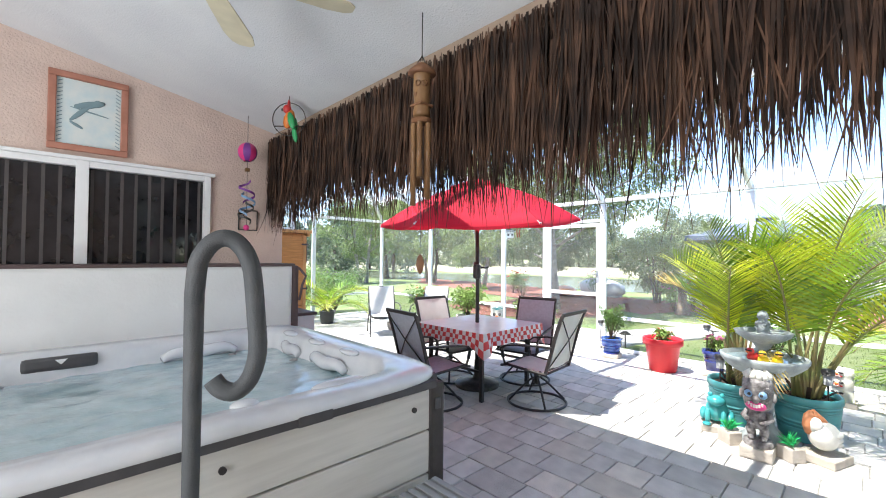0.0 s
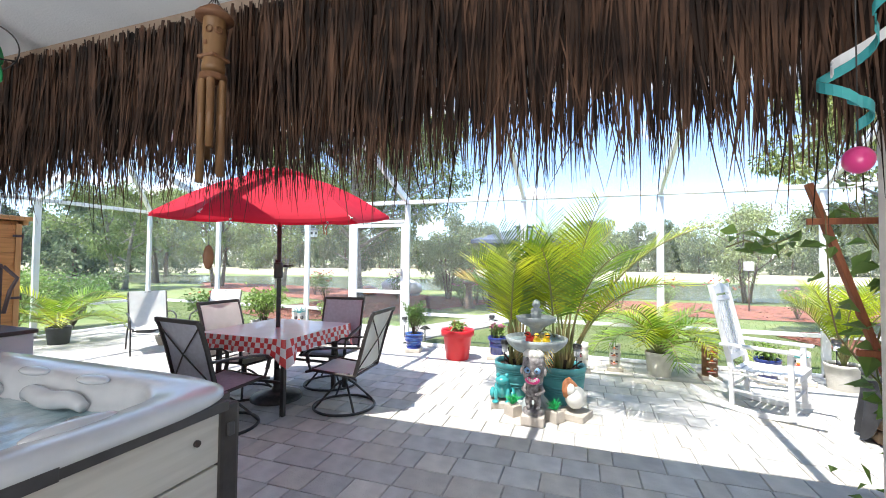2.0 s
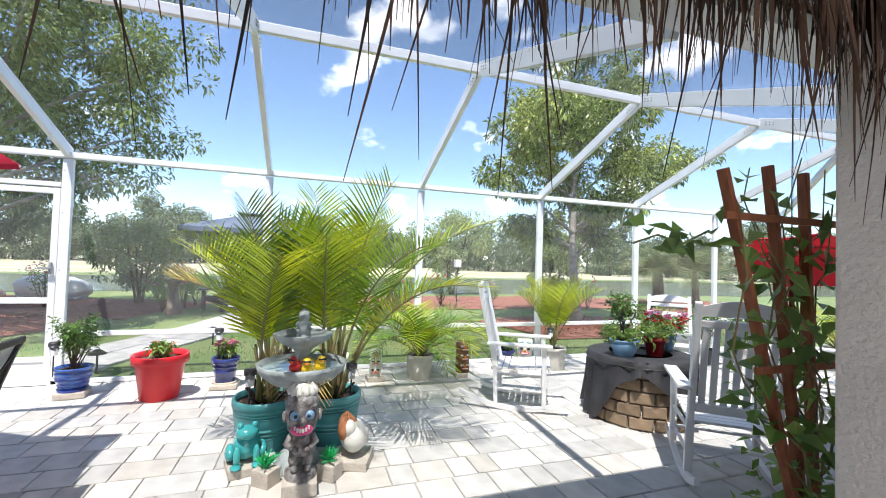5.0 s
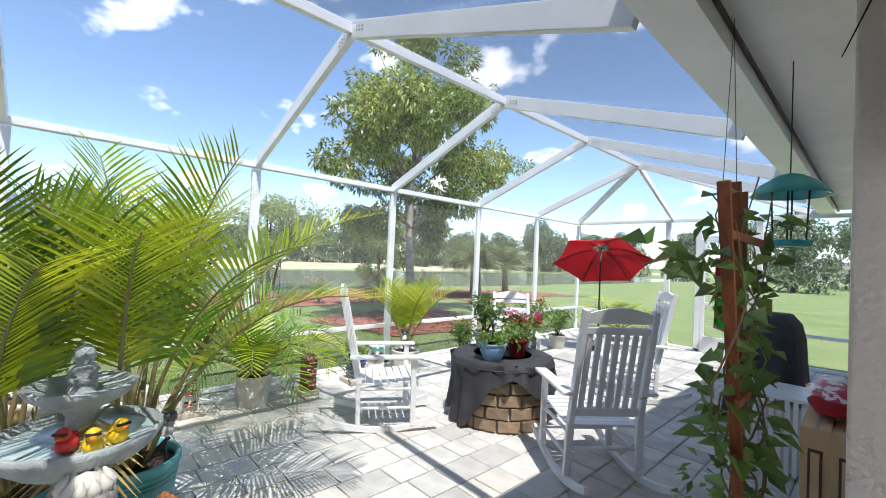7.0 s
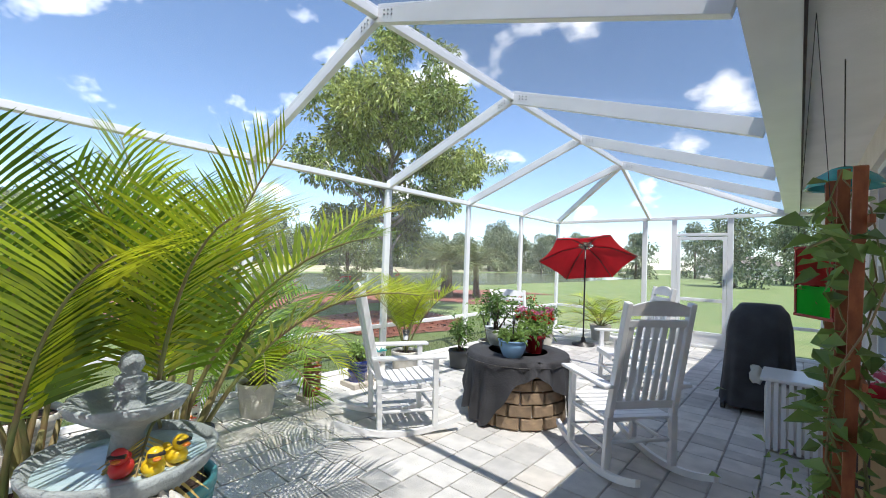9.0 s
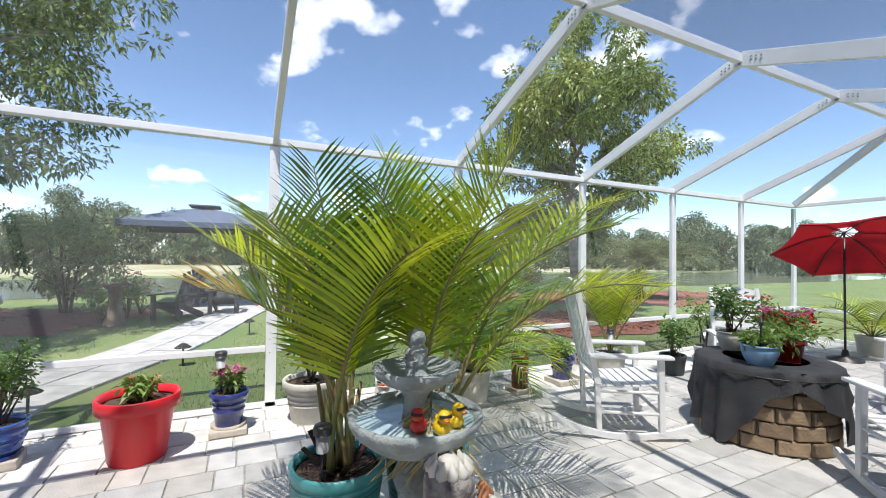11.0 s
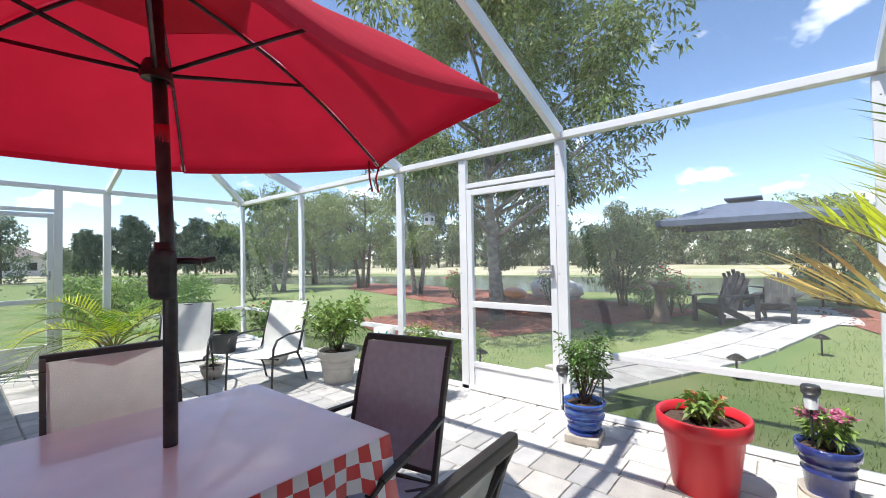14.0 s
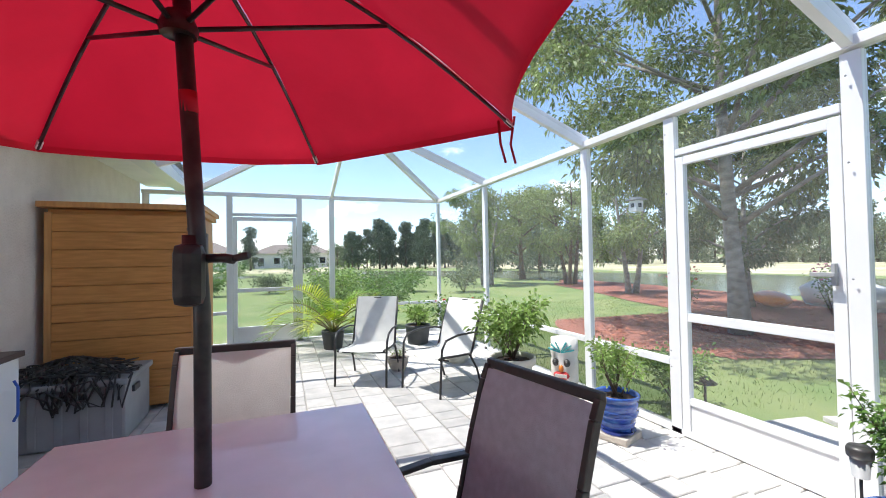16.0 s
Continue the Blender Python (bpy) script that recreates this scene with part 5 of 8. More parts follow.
def rocking_chair(m, label, ladder=False):
    c = thing("rocking_chair", m, label, "rocking chair", "rocking chairs round the fire pit")
    for s in (-1, 1):
        bm = BM()
        rows = []
        for i in range(13):
            y = -0.58 + i * 0.087
            z = 0.022 + 0.13 * (y + 0.02) ** 2 / 0.56 ** 2
            rows.append([bm.verts.new((s * 0.27 + a, y, z + b)) for a, b in ((-0.017, -0.022), (0.017, -0.022), (0.017, 0.022), (-0.017, 0.022))])
        for p, q in zip(rows, rows[1:]):
            for j in range(4):
                bm.faces.new((p[j], p[(j + 1) % 4], q[(j + 1) % 4], q[j]))
        bm.faces.new(rows[0][::-1])
        bm.faces.new(rows[-1])
        part("rocker", bm, M_WPAINT, c)
        bm = BM()
        bar(bm, (s * 0.27, 0.24, 0.05), (s * 0.27, 0.23, 0.62), 0.045, 0.045, bevel=0.008)
        part("front_leg", bm, M_WPAINT, c)
        bm = BM()
        bar(bm, (s * 0.255, -0.22, 0.06), (s * 0.245, -0.235, 0.42), 0.04, 0.05, bevel=0.008)
        bar(bm, (s * 0.245, -0.225, 0.40), (s * 0.235, -0.405, 1.21), 0.04, 0.05, bevel=0.008)
        part("back_post", bm, M_WPAINT, c)
        bm = BM()
        a = box(bm, (s * 0.285, 0.0, 0.635), (0.095, 0.62, 0.026), bevel=0.01)
        part("armrest", bm, M_WPAINT, c)
        for z in (0.2, 0.36):
            bm = BM()
            tube(bm, [(s * 0.26, -0.22, z), (s * 0.27, 0.24, z)], 0.013, 8)
            part("side_stretcher", bm, M_WPAINT, c)
    for y, z in ((0.24, 0.2), (0.24, 0.36), (-0.22, 0.24)):
        bm = BM()
        tube(bm, [(-0.26, y, z), (0.26, y, z)], 0.013, 8)
        part("cross_stretcher", bm, M_WPAINT, c)
    for k in range(8):
        bm = BM()
        y = 0.25 - k * 0.064
        box(bm, (0, y, 0.425 - 0.012 * math.sin(k / 7 * math.pi) - k * 0.004), (0.50, 0.056, 0.018), bevel=0.004)
        part("seat_slat", bm, M_WPAINT, c)
    bm = BM()
    box(bm, (0, 0.285, 0.40), (0.52, 0.02, 0.06), bevel=0.006)
    part("seat_apron", bm, M_WPAINT, c)

    def back_y(z):
        return -0.225 - (z - 0.40) * 0.222

    for z, h, nm in ((0.50, 0.06, "lower_rail"), (1.07, 0.05, "upper_rail")):
        bm = BM()
        box(bm, (0, 0, 0), (0.44, 0.024, h), bevel=0.006)
        part(nm, bm, M_WPAINT, c, m=pose(0, back_y(z), z, 12.5, 0, 0))
    for k in range(4 if ladder else 0):
        bm = BM()
        box(bm, (0, 0, 0), (0.44, 0.018, 0.075), bevel=0.006)
        part("back_slat", bm, M_WPAINT, c, m=pose(0, back_y(0.62 + k * 0.105), 0.62 + k * 0.105, 12.5, 0, 0))
    for k in range(0 if ladder else 7):
        x = -0.186 + k * 0.062
        bm = BM()
        bar(bm, (x, back_y(0.53), 0.53), (x, back_y(1.05), 1.05), 0.04, 0.014, bevel=0.003, up=(0, 1, 0))
        part("back_slat", bm, M_WPAINT, c)
    bm = BM()
    rows = []
    for i in range(13):
        x = -0.24 + i * 0.04
        arch = 0.05 * math.cos(x / 0.24 * math.pi / 2)
        z0, z1 = 1.12, 1.175 + arch
        rows.append([bm.verts.new(p) for p in ((x, back_y(z0) - 0.012, z0), (x, back_y(z0) + 0.012, z0), (x, back_y(z1) + 0.012, z1), (x, back_y(z1) - 0.012, z1))])
    for a, b in zip(rows, rows[1:]):
        for j in range(4):
            bm.faces.new((a[j], a[(j + 1) % 4], b[(j + 1) % 4], b[j]))
    bm.faces.new(rows[0][::-1])
    bm.faces.new(rows[-1])
    part("crest_rail", bm, M_WPAINT, c)
    return c


def facing(x, y, dx, dy):
    return pose(x, y, 0, 0, 0, math.degrees(math.atan2(-dx, dy)))


rocking_chair(facing(7.10, -0.10, -0.52, -0.85), "white painted wooden rocking chair beside the potted palms")
rocking_chair(facing(5.46, -0.79, 0.78, -0.63), "white painted wooden rocking chair with its back to the house")
rocking_chair(facing(6.0, -2.78, 0.80, 0.60), "white painted wooden rocking chair behind the fire pit, near the house")
rocking_chair(facing(7.30, -2.32, -0.72, 0.69) @ Matrix.Diagonal((1, 1, 0.87, 1)), "white wooden ladder-back rocking chair between fire pit and garden screen", True)


def sling_armchair(m, label):
    c = thing("sling_armchair", m, label, "chair", "cream sling chairs by the corner")
    w = 0.25
    for s in (-1, 1):
        bm = BM()
        tube(bm, [(s * w, -0.40, 0.98), (s * w, -0.30, 0.70), (s * w, -0.21, 0.42), (s * w, -0.19, 0.39), (s * w, 0.0, 0.40), (s * w, 0.24, 0.42), (s * w, 0.28, 0.41)], 0.013, 8)
        part("side_rail", bm, M_BLACK, c)
        bm = BM()
        tube(bm, [(s * (w + 0.03), 0.30, 0.0), (s * (w + 0.03), 0.28, 0.35), (s * (w + 0.035), 0.27, 0.52), (s * (w + 0.04), 0.22, 0.61), (s * (w + 0.04), 0.05, 0.645), (s * (w + 0.035), -0.18, 0.64), (s * (w + 0.01), -0.28, 0.62)], 0.012, 8)
        part("arm_and_front_leg", bm, M_BLACK, c)
        bm = BM()
        tube(bm, [(s * (w + 0.02), -0.14, 0.40), (s * (w + 0.02), -0.26, 0.2), (s * (w + 0.02), -0.32, 0.0)], 0.012, 8)
        part("rear_leg", bm, M_BLACK, c)
    for yy, zz in ((0.15, 0.37), (-0.2, 0.37), (-0.40, 0.98)):
        bm = BM()
        tube(bm, [(-w, yy, zz), (w, yy, zz)], 0.01, 6)
        part("cross_bar", bm, M_BLACK, c)
    bm = BM()
    prof = [(0.29, 0.405), (0.24, 0.42), (0.0, 0.392), (-0.17, 0.39), (-0.215, 0.43), (-0.30, 0.71), (-0.40, 1.0)]
    t = []
    for y, z in prof:
        row = [bm.verts.new((x * (w - 0.01), y + (0.012 if z > 0.5 else 0) * abs(x), z + (0.0 if z > 0.5 else 0.012 * abs(x)))) for x in (-1, -0.5, 0, 0.5, 1)]
        row += [bm.verts.new((v.co.x, v.co.y - 0.005, v.co.z - 0.005)) for v in row]
        t.append(row)
    for a, b in zip(t, t[1:]):
        for j in range(4):
            bm.faces.new((a[j], b[j], b[j + 1], a[j + 1])).smooth = True
            bm.faces.new((a[5 + j], a[6 + j], b[6 + j], b[5 + j])).smooth = True
    part("sling", bm, M_SLINGC, c)
    return c


sling_armchair(facing(6.85, 7.92, -0.47, -0.88) @ Matrix.Diagonal((1, 1, 0.89, 1)), "black tube armchair with cream sling, beside the potted palm")
sling_armchair(facing(7.50, 7.33, -0.91, -0.41) @ Matrix.Diagonal((1, 1, 0.89, 1)), "black tube armchair with cream sling, beside the hibiscus pot")
# ---------- plants ----------
def leaf_mesh(pts, dirs, length, width, mat, name, parent=None, seed=0, droop=0.3, label="", kind=""):
    """Many small folded leaves, one mesh."""
    r = np.random.RandomState(seed)
    n = len(pts)
    P, D = np.array(pts), np.array(dirs, float)
    D /= np.linalg.norm(D, axis=1)[:, None] + 1e-9
    up = r.normal(0, 0.6, (n, 3)) + np.array([0, 0, 1.0])
    S = np.cross(D, up)
    S /= np.linalg.norm(S, axis=1)[:, None] + 1e-9
    N = np.cross(S, D)
    L = length * r.uniform(0.65, 1.25, n)[:, None]
    W = width * r.uniform(0.7, 1.2, n)[:, None]
    mid = P + D * L * 0.5
    tip = P + D * L - np.array([0, 0, 1]) * L * droop
    V = np.stack([P, mid + S * W * 0.5 + N * W * 0.15, tip, mid - S * W * 0.5 + N * W * 0.15], 1).reshape(-1, 3)
    F = [(4 * i, 4 * i + 1, 4 * i + 2, 4 * i + 3) for i in range(n)]
    me = bpy.data.meshes.new(name)
    me.from_pydata(V.tolist(), [], F)
    me.materials.append(mat)
    ob = new(name, me)
    if parent is not None:
        ob.parent = parent
    return tagged(ob, label=label, kind=kind)


def frond(parent, base, az, length, lift, bend, mat, seed, n=34, leaf=0.30, wid=0.02, name="frond", bare=0.25, cup=0.35, dry=2.0):
    """A feather palm frond: arching stem with two rows of leaflets."""
    r = rng(seed)
    bm, lf = BM(), BM()
    d = Vector((math.cos(az), math.sin(az), 0))
    side = Vector((-math.sin(az), math.cos(az), 0))
    pts, cur, ang = [Vector(base)], Vector(base), lift
    steps = 14
    tw = r.uniform(-0.25, 0.25)
    for i in range(steps):
        k = i / steps
        cur = cur + (d * math.cos(ang) + Vector((0, 0, 1)) * math.sin(ang) + side * tw * k) * (length / steps)
        ang -= bend / steps * (0.5 + 1.3 * k)
        pts.append(cur.copy())
    tube(bm, pts, [0.011 * (1 - 0.85 * i / steps) * (length ** 0.5) + 0.0012 for i in range(len(pts))], 5)
    for i in range(n):
        k = bare + (1 - bare) * (i + 0.5) / n
        f = k * steps
        a = int(min(f, steps - 1))
        p = pts[a].lerp(pts[a + 1], f - a)
        t = (pts[a + 1] - pts[a]).normalized()
        s0 = t.cross(Vector((0, 0, 1)))
        s0 = s0.normalized() if s0.length > 0.05 else side
        nn = s0.cross(t).normalized()
        q = (k - bare) / (1 - bare)
        ln = leaf * (0.35 + 1.1 * math.sin(math.pi * (0.12 + 0.80 * q)) ** 0.8) * r.uniform(0.9, 1.08) * (1.0 if q < 0.9 else 0.8)
        fw = 0.35 + 0.75 * q
        for sg in (-1, 1):
            dd = (s0 * sg + t * fw + nn * (cup + r.uniform(-0.10, 0.10))).normalized()
            w = wid * (1 - 0.35 * q) * r.uniform(0.85, 1.1)
            sag = ln * (0.04 + 0.12 * r.random())
            wv = t * w * 0.5
            knee = p + dd * ln * 0.28
            mid = p + dd * ln * 0.66 - Vector((0, 0, sag * 0.35))
            tip = p + dd * ln - Vector((0, 0, sag))
            v = [lf.verts.new(x) for x in (p - wv * 0.35, p + wv * 0.35, knee + wv, knee - wv, mid + wv * 0.72, mid - wv * 0.72, tip)]
            for f in ((0, 1, 2, 3), (3, 2, 4, 5), (5, 4, 6)):
                face = lf.faces.new([v[j] for j in f])
                face.material_index = 1 if q > dry else 0
    stem = part(name, bm, M_PALMST, parent)
    part("leaflet", lf, [mat, M_PALMY], stem, kind="stuff")
    return stem


POTS = {
    "bowl": [(0, 0), (0.62, 0), (0.66, 0.05), (0.80, 0.30), (0.95, 0.62), (0.97, 0.80), (0.90, 0.86), (1.04, 0.92), (1.05, 0.98), (0.98, 1.0), (0.88, 0.97), (0.84, 0.85), (0, 0.85)],
    "taper": [(0, 0), (0.66, 0), (0.68, 0.03), (0.86, 0.78), (0.99, 0.80), (1.0, 0.90), (1.0, 0.98), (0.97, 1.0), (0.90, 0.98), (0.87, 0.88), (0, 0.88)],
    "drum": [(0, 0), (0.78, 0), (0.80, 0.04), (0.90, 0.5), (0.96, 0.84), (1.0, 0.86), (1.0, 0.97), (0.97, 1.0), (0.90, 0.98), (0.87, 0.9), (0, 0.9)],
}


def pot(x, y, r, h, mat, shape, label, z=0.0, rings=0, flutes=0, name="planter", category="plant pot"):
    p = thing(name, pose(x, y, z), label, category)
    prof = [(a * r, b * h) for a, b in POTS[shape]]
    if rings:
        out = []
        for i, (a, b) in enumerate(prof):
            out.append((a, b))
            if i + 1 < len(prof) and prof[i + 1][1] - b > 0.2 * h:
                a2, b2 = prof[i + 1]
                for k in range(rings):
                    q = 0.45 + 0.5 * (k + 0.5) / rings
                    ra = a + (a2 - a) * q
                    zb = b + (b2 - b) * q
                    ledge = [(ra, zb - 0.008), (ra + 0.006, zb - 0.003), (ra + 0.006, zb + 0.003), (ra, zb + 0.008)]
                    if h > 0.35:
                        ledge = [(ra, zb - 0.018), (ra, zb - 0.005), (ra + 0.003, zb - 0.002), (ra + 0.003, zb + 0.002), (ra, zb + 0.005), (ra, zb + 0.018)]
                    out += ledge
        prof = out
    bm = BM()
    lathe(bm, prof[:-1], 40 if flutes else 32, wob=(lambda a, zz: 1 + 0.022 * math.cos(a * flutes)) if flutes else None)
    part("pot_body", bm, mat, p)
    bm = BM()
    n = 14
    zz = h * 0.86
    for v in lathe(bm, [(0, 0.012), (r * 0.3, 0.014), (r * 0.6, 0.008), (r * 0.86, 0)], 24, c=(0, 0, zz)):
        v.co.z += 0.012 * noise.noise(v.co * 30)
    part("soil", bm, M_SOIL, p)
    return p, zz


def shrub(p, z, h, spread, n, mat, seed, leaf=0.05, stems=6, flower=None, nf=0, fsize=0.03, stem_mat=None):
    """Stems with leaves along them, as parts of a planter."""
    r = rng(seed)
    pts, dirs, fl, fd = [], [], [], []
    for s in range(stems):
        az = s * 2.4 + r.random()
        tip = Vector((math.cos(az) * spread * r.uniform(0.3, 1), math.sin(az) * spread * r.uniform(0.3, 1), z + h * r.uniform(0.65, 1.0)))
        b = Vector((r.uniform(-0.02, 0.02), r.uniform(-0.02, 0.02), z))
        mid = b.lerp(tip, 0.5) + Vector((r.uniform(-0.04, 0.04), r.uniform(-0.04, 0.04), 0.03)) * h * 2
        bm = BM()
        tube(bm, [b, mid, tip], [0.007 * h + 0.004, 0.005 * h + 0.002, 0.0015], 5)
        part("stem", bm, stem_mat or M_DBARK, p)
        for k in range(n // stems):
            t = 0.28 + 0.72 * r.random() ** 0.7
            q = b.lerp(mid, t * 2) if t < 0.5 else mid.lerp(tip, t * 2 - 1)
            dv = Vector((r.gauss(0, 1), r.gauss(0, 1), r.gauss(0.35, 0.6)))
            q = q + dv.normalized() * r.uniform(0, spread * 0.38)
            pts.append(tuple(q))
            dirs.append(tuple(dv))
        for k in range(max(1, nf // stems) if nf else 0):
            dv = Vector((r.gauss(0, 1), r.gauss(0, 1), r.gauss(0.6, 0.4)))
            q = tip + dv.normalized() * r.uniform(0, spread * 0.42)
            for m in range(7):
                fl.append(tuple(q))
                fd.append((r.gauss(0, 1), r.gauss(0, 1), r.gauss(0.6, 0.5)))
    leaf_mesh(pts, dirs, leaf, leaf * 0.5, mat, "foliage", p, seed, kind="stuff")
    if flower:
        leaf_mesh(fl, fd, fsize, fsize * 0.8, flower, "blossom", p, seed + 1, droop=0.1, kind="stuff")


def brick_under(x, y, w=0.26, d=0.26, h=0.06, rot=0, label="tan concrete paver block on the patio under a pot"):
    bm = BM()
    box(bm, (0, 0, h / 2), (w, d, h), bevel=0.008)
    single("stand_block", bm, M_TAN, pose(x, y, 0, 0, 0, rot), label, "paver block")


def saucer(x, y, r, z, mat, label):
    bm = BM()
    lathe(bm, [(0, 0), (r * 0.85, 0), (r, 0.025), (r * 0.94, 0.025), (r * 0.82, 0.008), (0, 0.008)], 28)
    single("saucer", bm, mat, pose(x, y, z), label, "saucer")


def solar_light(x, y, z, label):
    s = thing("solar_light", pose(x, y, z), label, "solar lamp")
    bm = BM()
    tube(bm, [(0, 0, -0.1), (0, 0, 0.12)], 0.006, 6)
    part("stake", bm, M_BLACK, s)
    bm = BM()
    lathe(bm, [(0, 0.10), (0.028, 0.10), (0.034, 0.18), (0, 0.18)], 14)
    part("lens", bm, M_BINGREY, s)
    bm = BM()
    lathe(bm, [(0, 0.18), (0.042, 0.18), (0.044, 0.21), (0.038, 0.222), (0, 0.224)], 18)
    part("cap", bm, M_BLACK, s)


# along the east screen
brick_under(8.27, 4.12, 0.24, 0.24, 0.06, 8)
saucer(8.27, 4.12, 0.125, 0.06, M_NAVY, "blue glazed saucer on a paver block")
p, z = pot(8.27, 4.12, 0.15, 0.22, M_BLUEGL, "bowl", "glossy cobalt blue pot with small-leaved shrub beside the screen door", z=0.07, rings=3)
shrub(p, z, 0.50, 0.19, 1500, M_LEAF, 21, leaf=0.036, stems=12)
solar_light(8.13, 4.22, 0.33, "small black solar lamp staked in a blue pot")
p, z = pot(8.06, 3.34, 0.243, 0.43, M_REDPL, "taper", "bright red plastic pot with a low yellow-green plant")
shrub(p, z, 0.15, 0.11, 260, M_LEAFL, 22, leaf=0.06, stems=9, flower=M_ORANGE2, nf=14, fsize=0.03)
brick_under(8.28, 2.80, 0.26, 0.26, 0.05, 0)
saucer(8.28, 2.80, 0.13, 0.05, M_TAN, "tan saucer on a paver block")
p, z = pot(8.28, 2.80, 0.14, 0.26, M_NAVY, "taper", "dark blue glazed pot with pink flowers, beside the red pot", z=0.06, rings=2)
shrub(p, z, 0.20, 0.13, 260, M_LEAFL, 23, leaf=0.055, stems=8, flower=M_FLOWP, nf=56, fsize=0.026)
solar_light(8.19, 2.86, 0.42, "small black solar lamp staked in a dark blue pot")
p, z = pot(8.28, 2.18, 0.235, 0.35, M_CREAMPOT, "taper", "large pale stone-look pot with a sparse green bush", rings=3)
shrub(p, z, 0.55, 0.28, 420, M_LEAF, 24, leaf=0.06, stems=9)
# by the corner
p, z = pot(8.08, 6.86, 0.23, 0.36, M_CREAMPOT, "taper", "pale stone-look pot with a bushy green hibiscus", rings=2)
shrub(p, z, 0.62, 0.42, 1100, M_LEAFL, 25, leaf=0.075, stems=12)
brick_under(8.25, 5.66, 0.25, 0.25, 0.05, 20)
saucer(8.25, 5.66, 0.13, 0.05, M_NAVY, "dark saucer on a paver block")
p, z = pot(8.25, 5.66, 0.155, 0.27, M_BLUEGL, "bowl", "glossy blue ceramic pot with a leafy bush, beside the tiki totem", z=0.06, rings=4)
shrub(p, z, 0.42, 0.19, 700, M_LEAFL, 26, leaf=0.04, stems=9)
p, z = pot(6.66, 9.75, 0.17, 0.28, M_DARKPOT, "drum", "charcoal pot with a feathery palm, in the far corner")
for k in range(15):
    frond(p, (0, 0, z), k * 2.4, 1.08 + 0.2 * math.sin(k * 1.7), 1.32 - 0.055 * k, 1.8, M_PALM if k % 2 else M_PALMD, 100 + k, n=26, leaf=0.25, wid=0.024)
p, z = pot(7.25, 8.15, 0.13, 0.16, M_TAN, "bowl", "small tan pot under the armchairs")
shrub(p, z, 0.1, 0.1, 60, M_LEAFL, 27, leaf=0.04, stems=4)
p, z = pot(8.05, 8.2, 0.2, 0.24, M_CREAMPOT, "bowl", "grey stone pot with a dense dark bush")
shrub(p, z, 0.6, 0.36, 1000, M_LEAF, 28, leaf=0.06, stems=10, flower=M_FLOWR, nf=8, fsize=0.03)
p, z = pot(7.95, 9.55, 0.2, 0.3, M_DARKPOT, "drum", "dark pot with a leafy shrub in the corner")
shrub(p, z, 0.34, 0.28, 500, M_LEAFL, 29, leaf=0.07, stems=8)

# south side pots
p, z = pot(8.14, 0.68, 0.165, 0.30, M_CREAMPOT, "drum", "fluted cream pot with a bushy dwarf palm", flutes=16)
for k in range(21):
    frond(p, (0, 0, z), k * 2.4, 1.04 + 0.12 * math.sin(k * 1.3), 1.44 - 0.034 * k, 2.1, M_PALM if k % 3 == 0 else M_PALMD, 200 + k, n=24, leaf=0.20, wid=0.028, bare=0.18)
p, z = pot(8.22, -0.50, 0.14, 0.24, M_NAVY, "taper", "dark blue pot with low leafy plants, behind the rocking chair", z=0.055, rings=2)
shrub(p, z, 0.2, 0.15, 240, M_LEAFL, 31, leaf=0.06, stems=7)
brick_under(8.22, -0.50, 0.27, 0.27, 0.055, 0)
p, z = pot(8.20, -1.22, 0.18, 0.30, M_CREAMPOT, "drum", "plain cream pot with a young yellow-green palm")
for k in range(10):
    frond(p, (0, 0, z), k * 2.4 + 1, 1.0 + 0.1 * math.sin(k * 2.3), 1.54 - 0.035 * k, 0.75, M_PALM, 230 + k, n=26, leaf=0.25, wid=0.021, bare=0.35)
solar_light(8.08, -1.10, 0.36, "small black solar lamp staked in a cream pot")
for x, y, h, sp, m, sd in ((7.95, -2.0, 0.45, 0.2, M_LEAF, 41), (8.1, -2.9, 0.75, 0.3, M_LEAFL, 42), (8.0, -3.7, 0.7, 0.3, M_LEAF, 43), (7.9, -4.4, 0.5, 0.3, M_LEAFL, 44)):
    p, z = pot(x, y, 0.15, 0.24, M_DARKPOT if sd % 2 else M_CREAMPOT, "drum", "small dark pot with a leafy bush by the screen" if sd % 2 else "small pale pot with a leafy bush by the screen")
    shrub(p, z, h, sp, 500, m, sd, leaf=0.06, stems=8, flower=M_FLOWR if sd == 43 else None, nf=24 if sd == 43 else 0)
p, z = pot(7.4, -5.75, 0.2, 0.3, M_CREAMPOT, "drum", "pale pot with a bright green palm")
for k in range(13):
    frond(p, (0, 0, z), k * 2.4, 0.95, 1.3 - 0.07 * k, 1.5, M_PALM, 260 + k, n=22, leaf=0.25, wid=0.02)

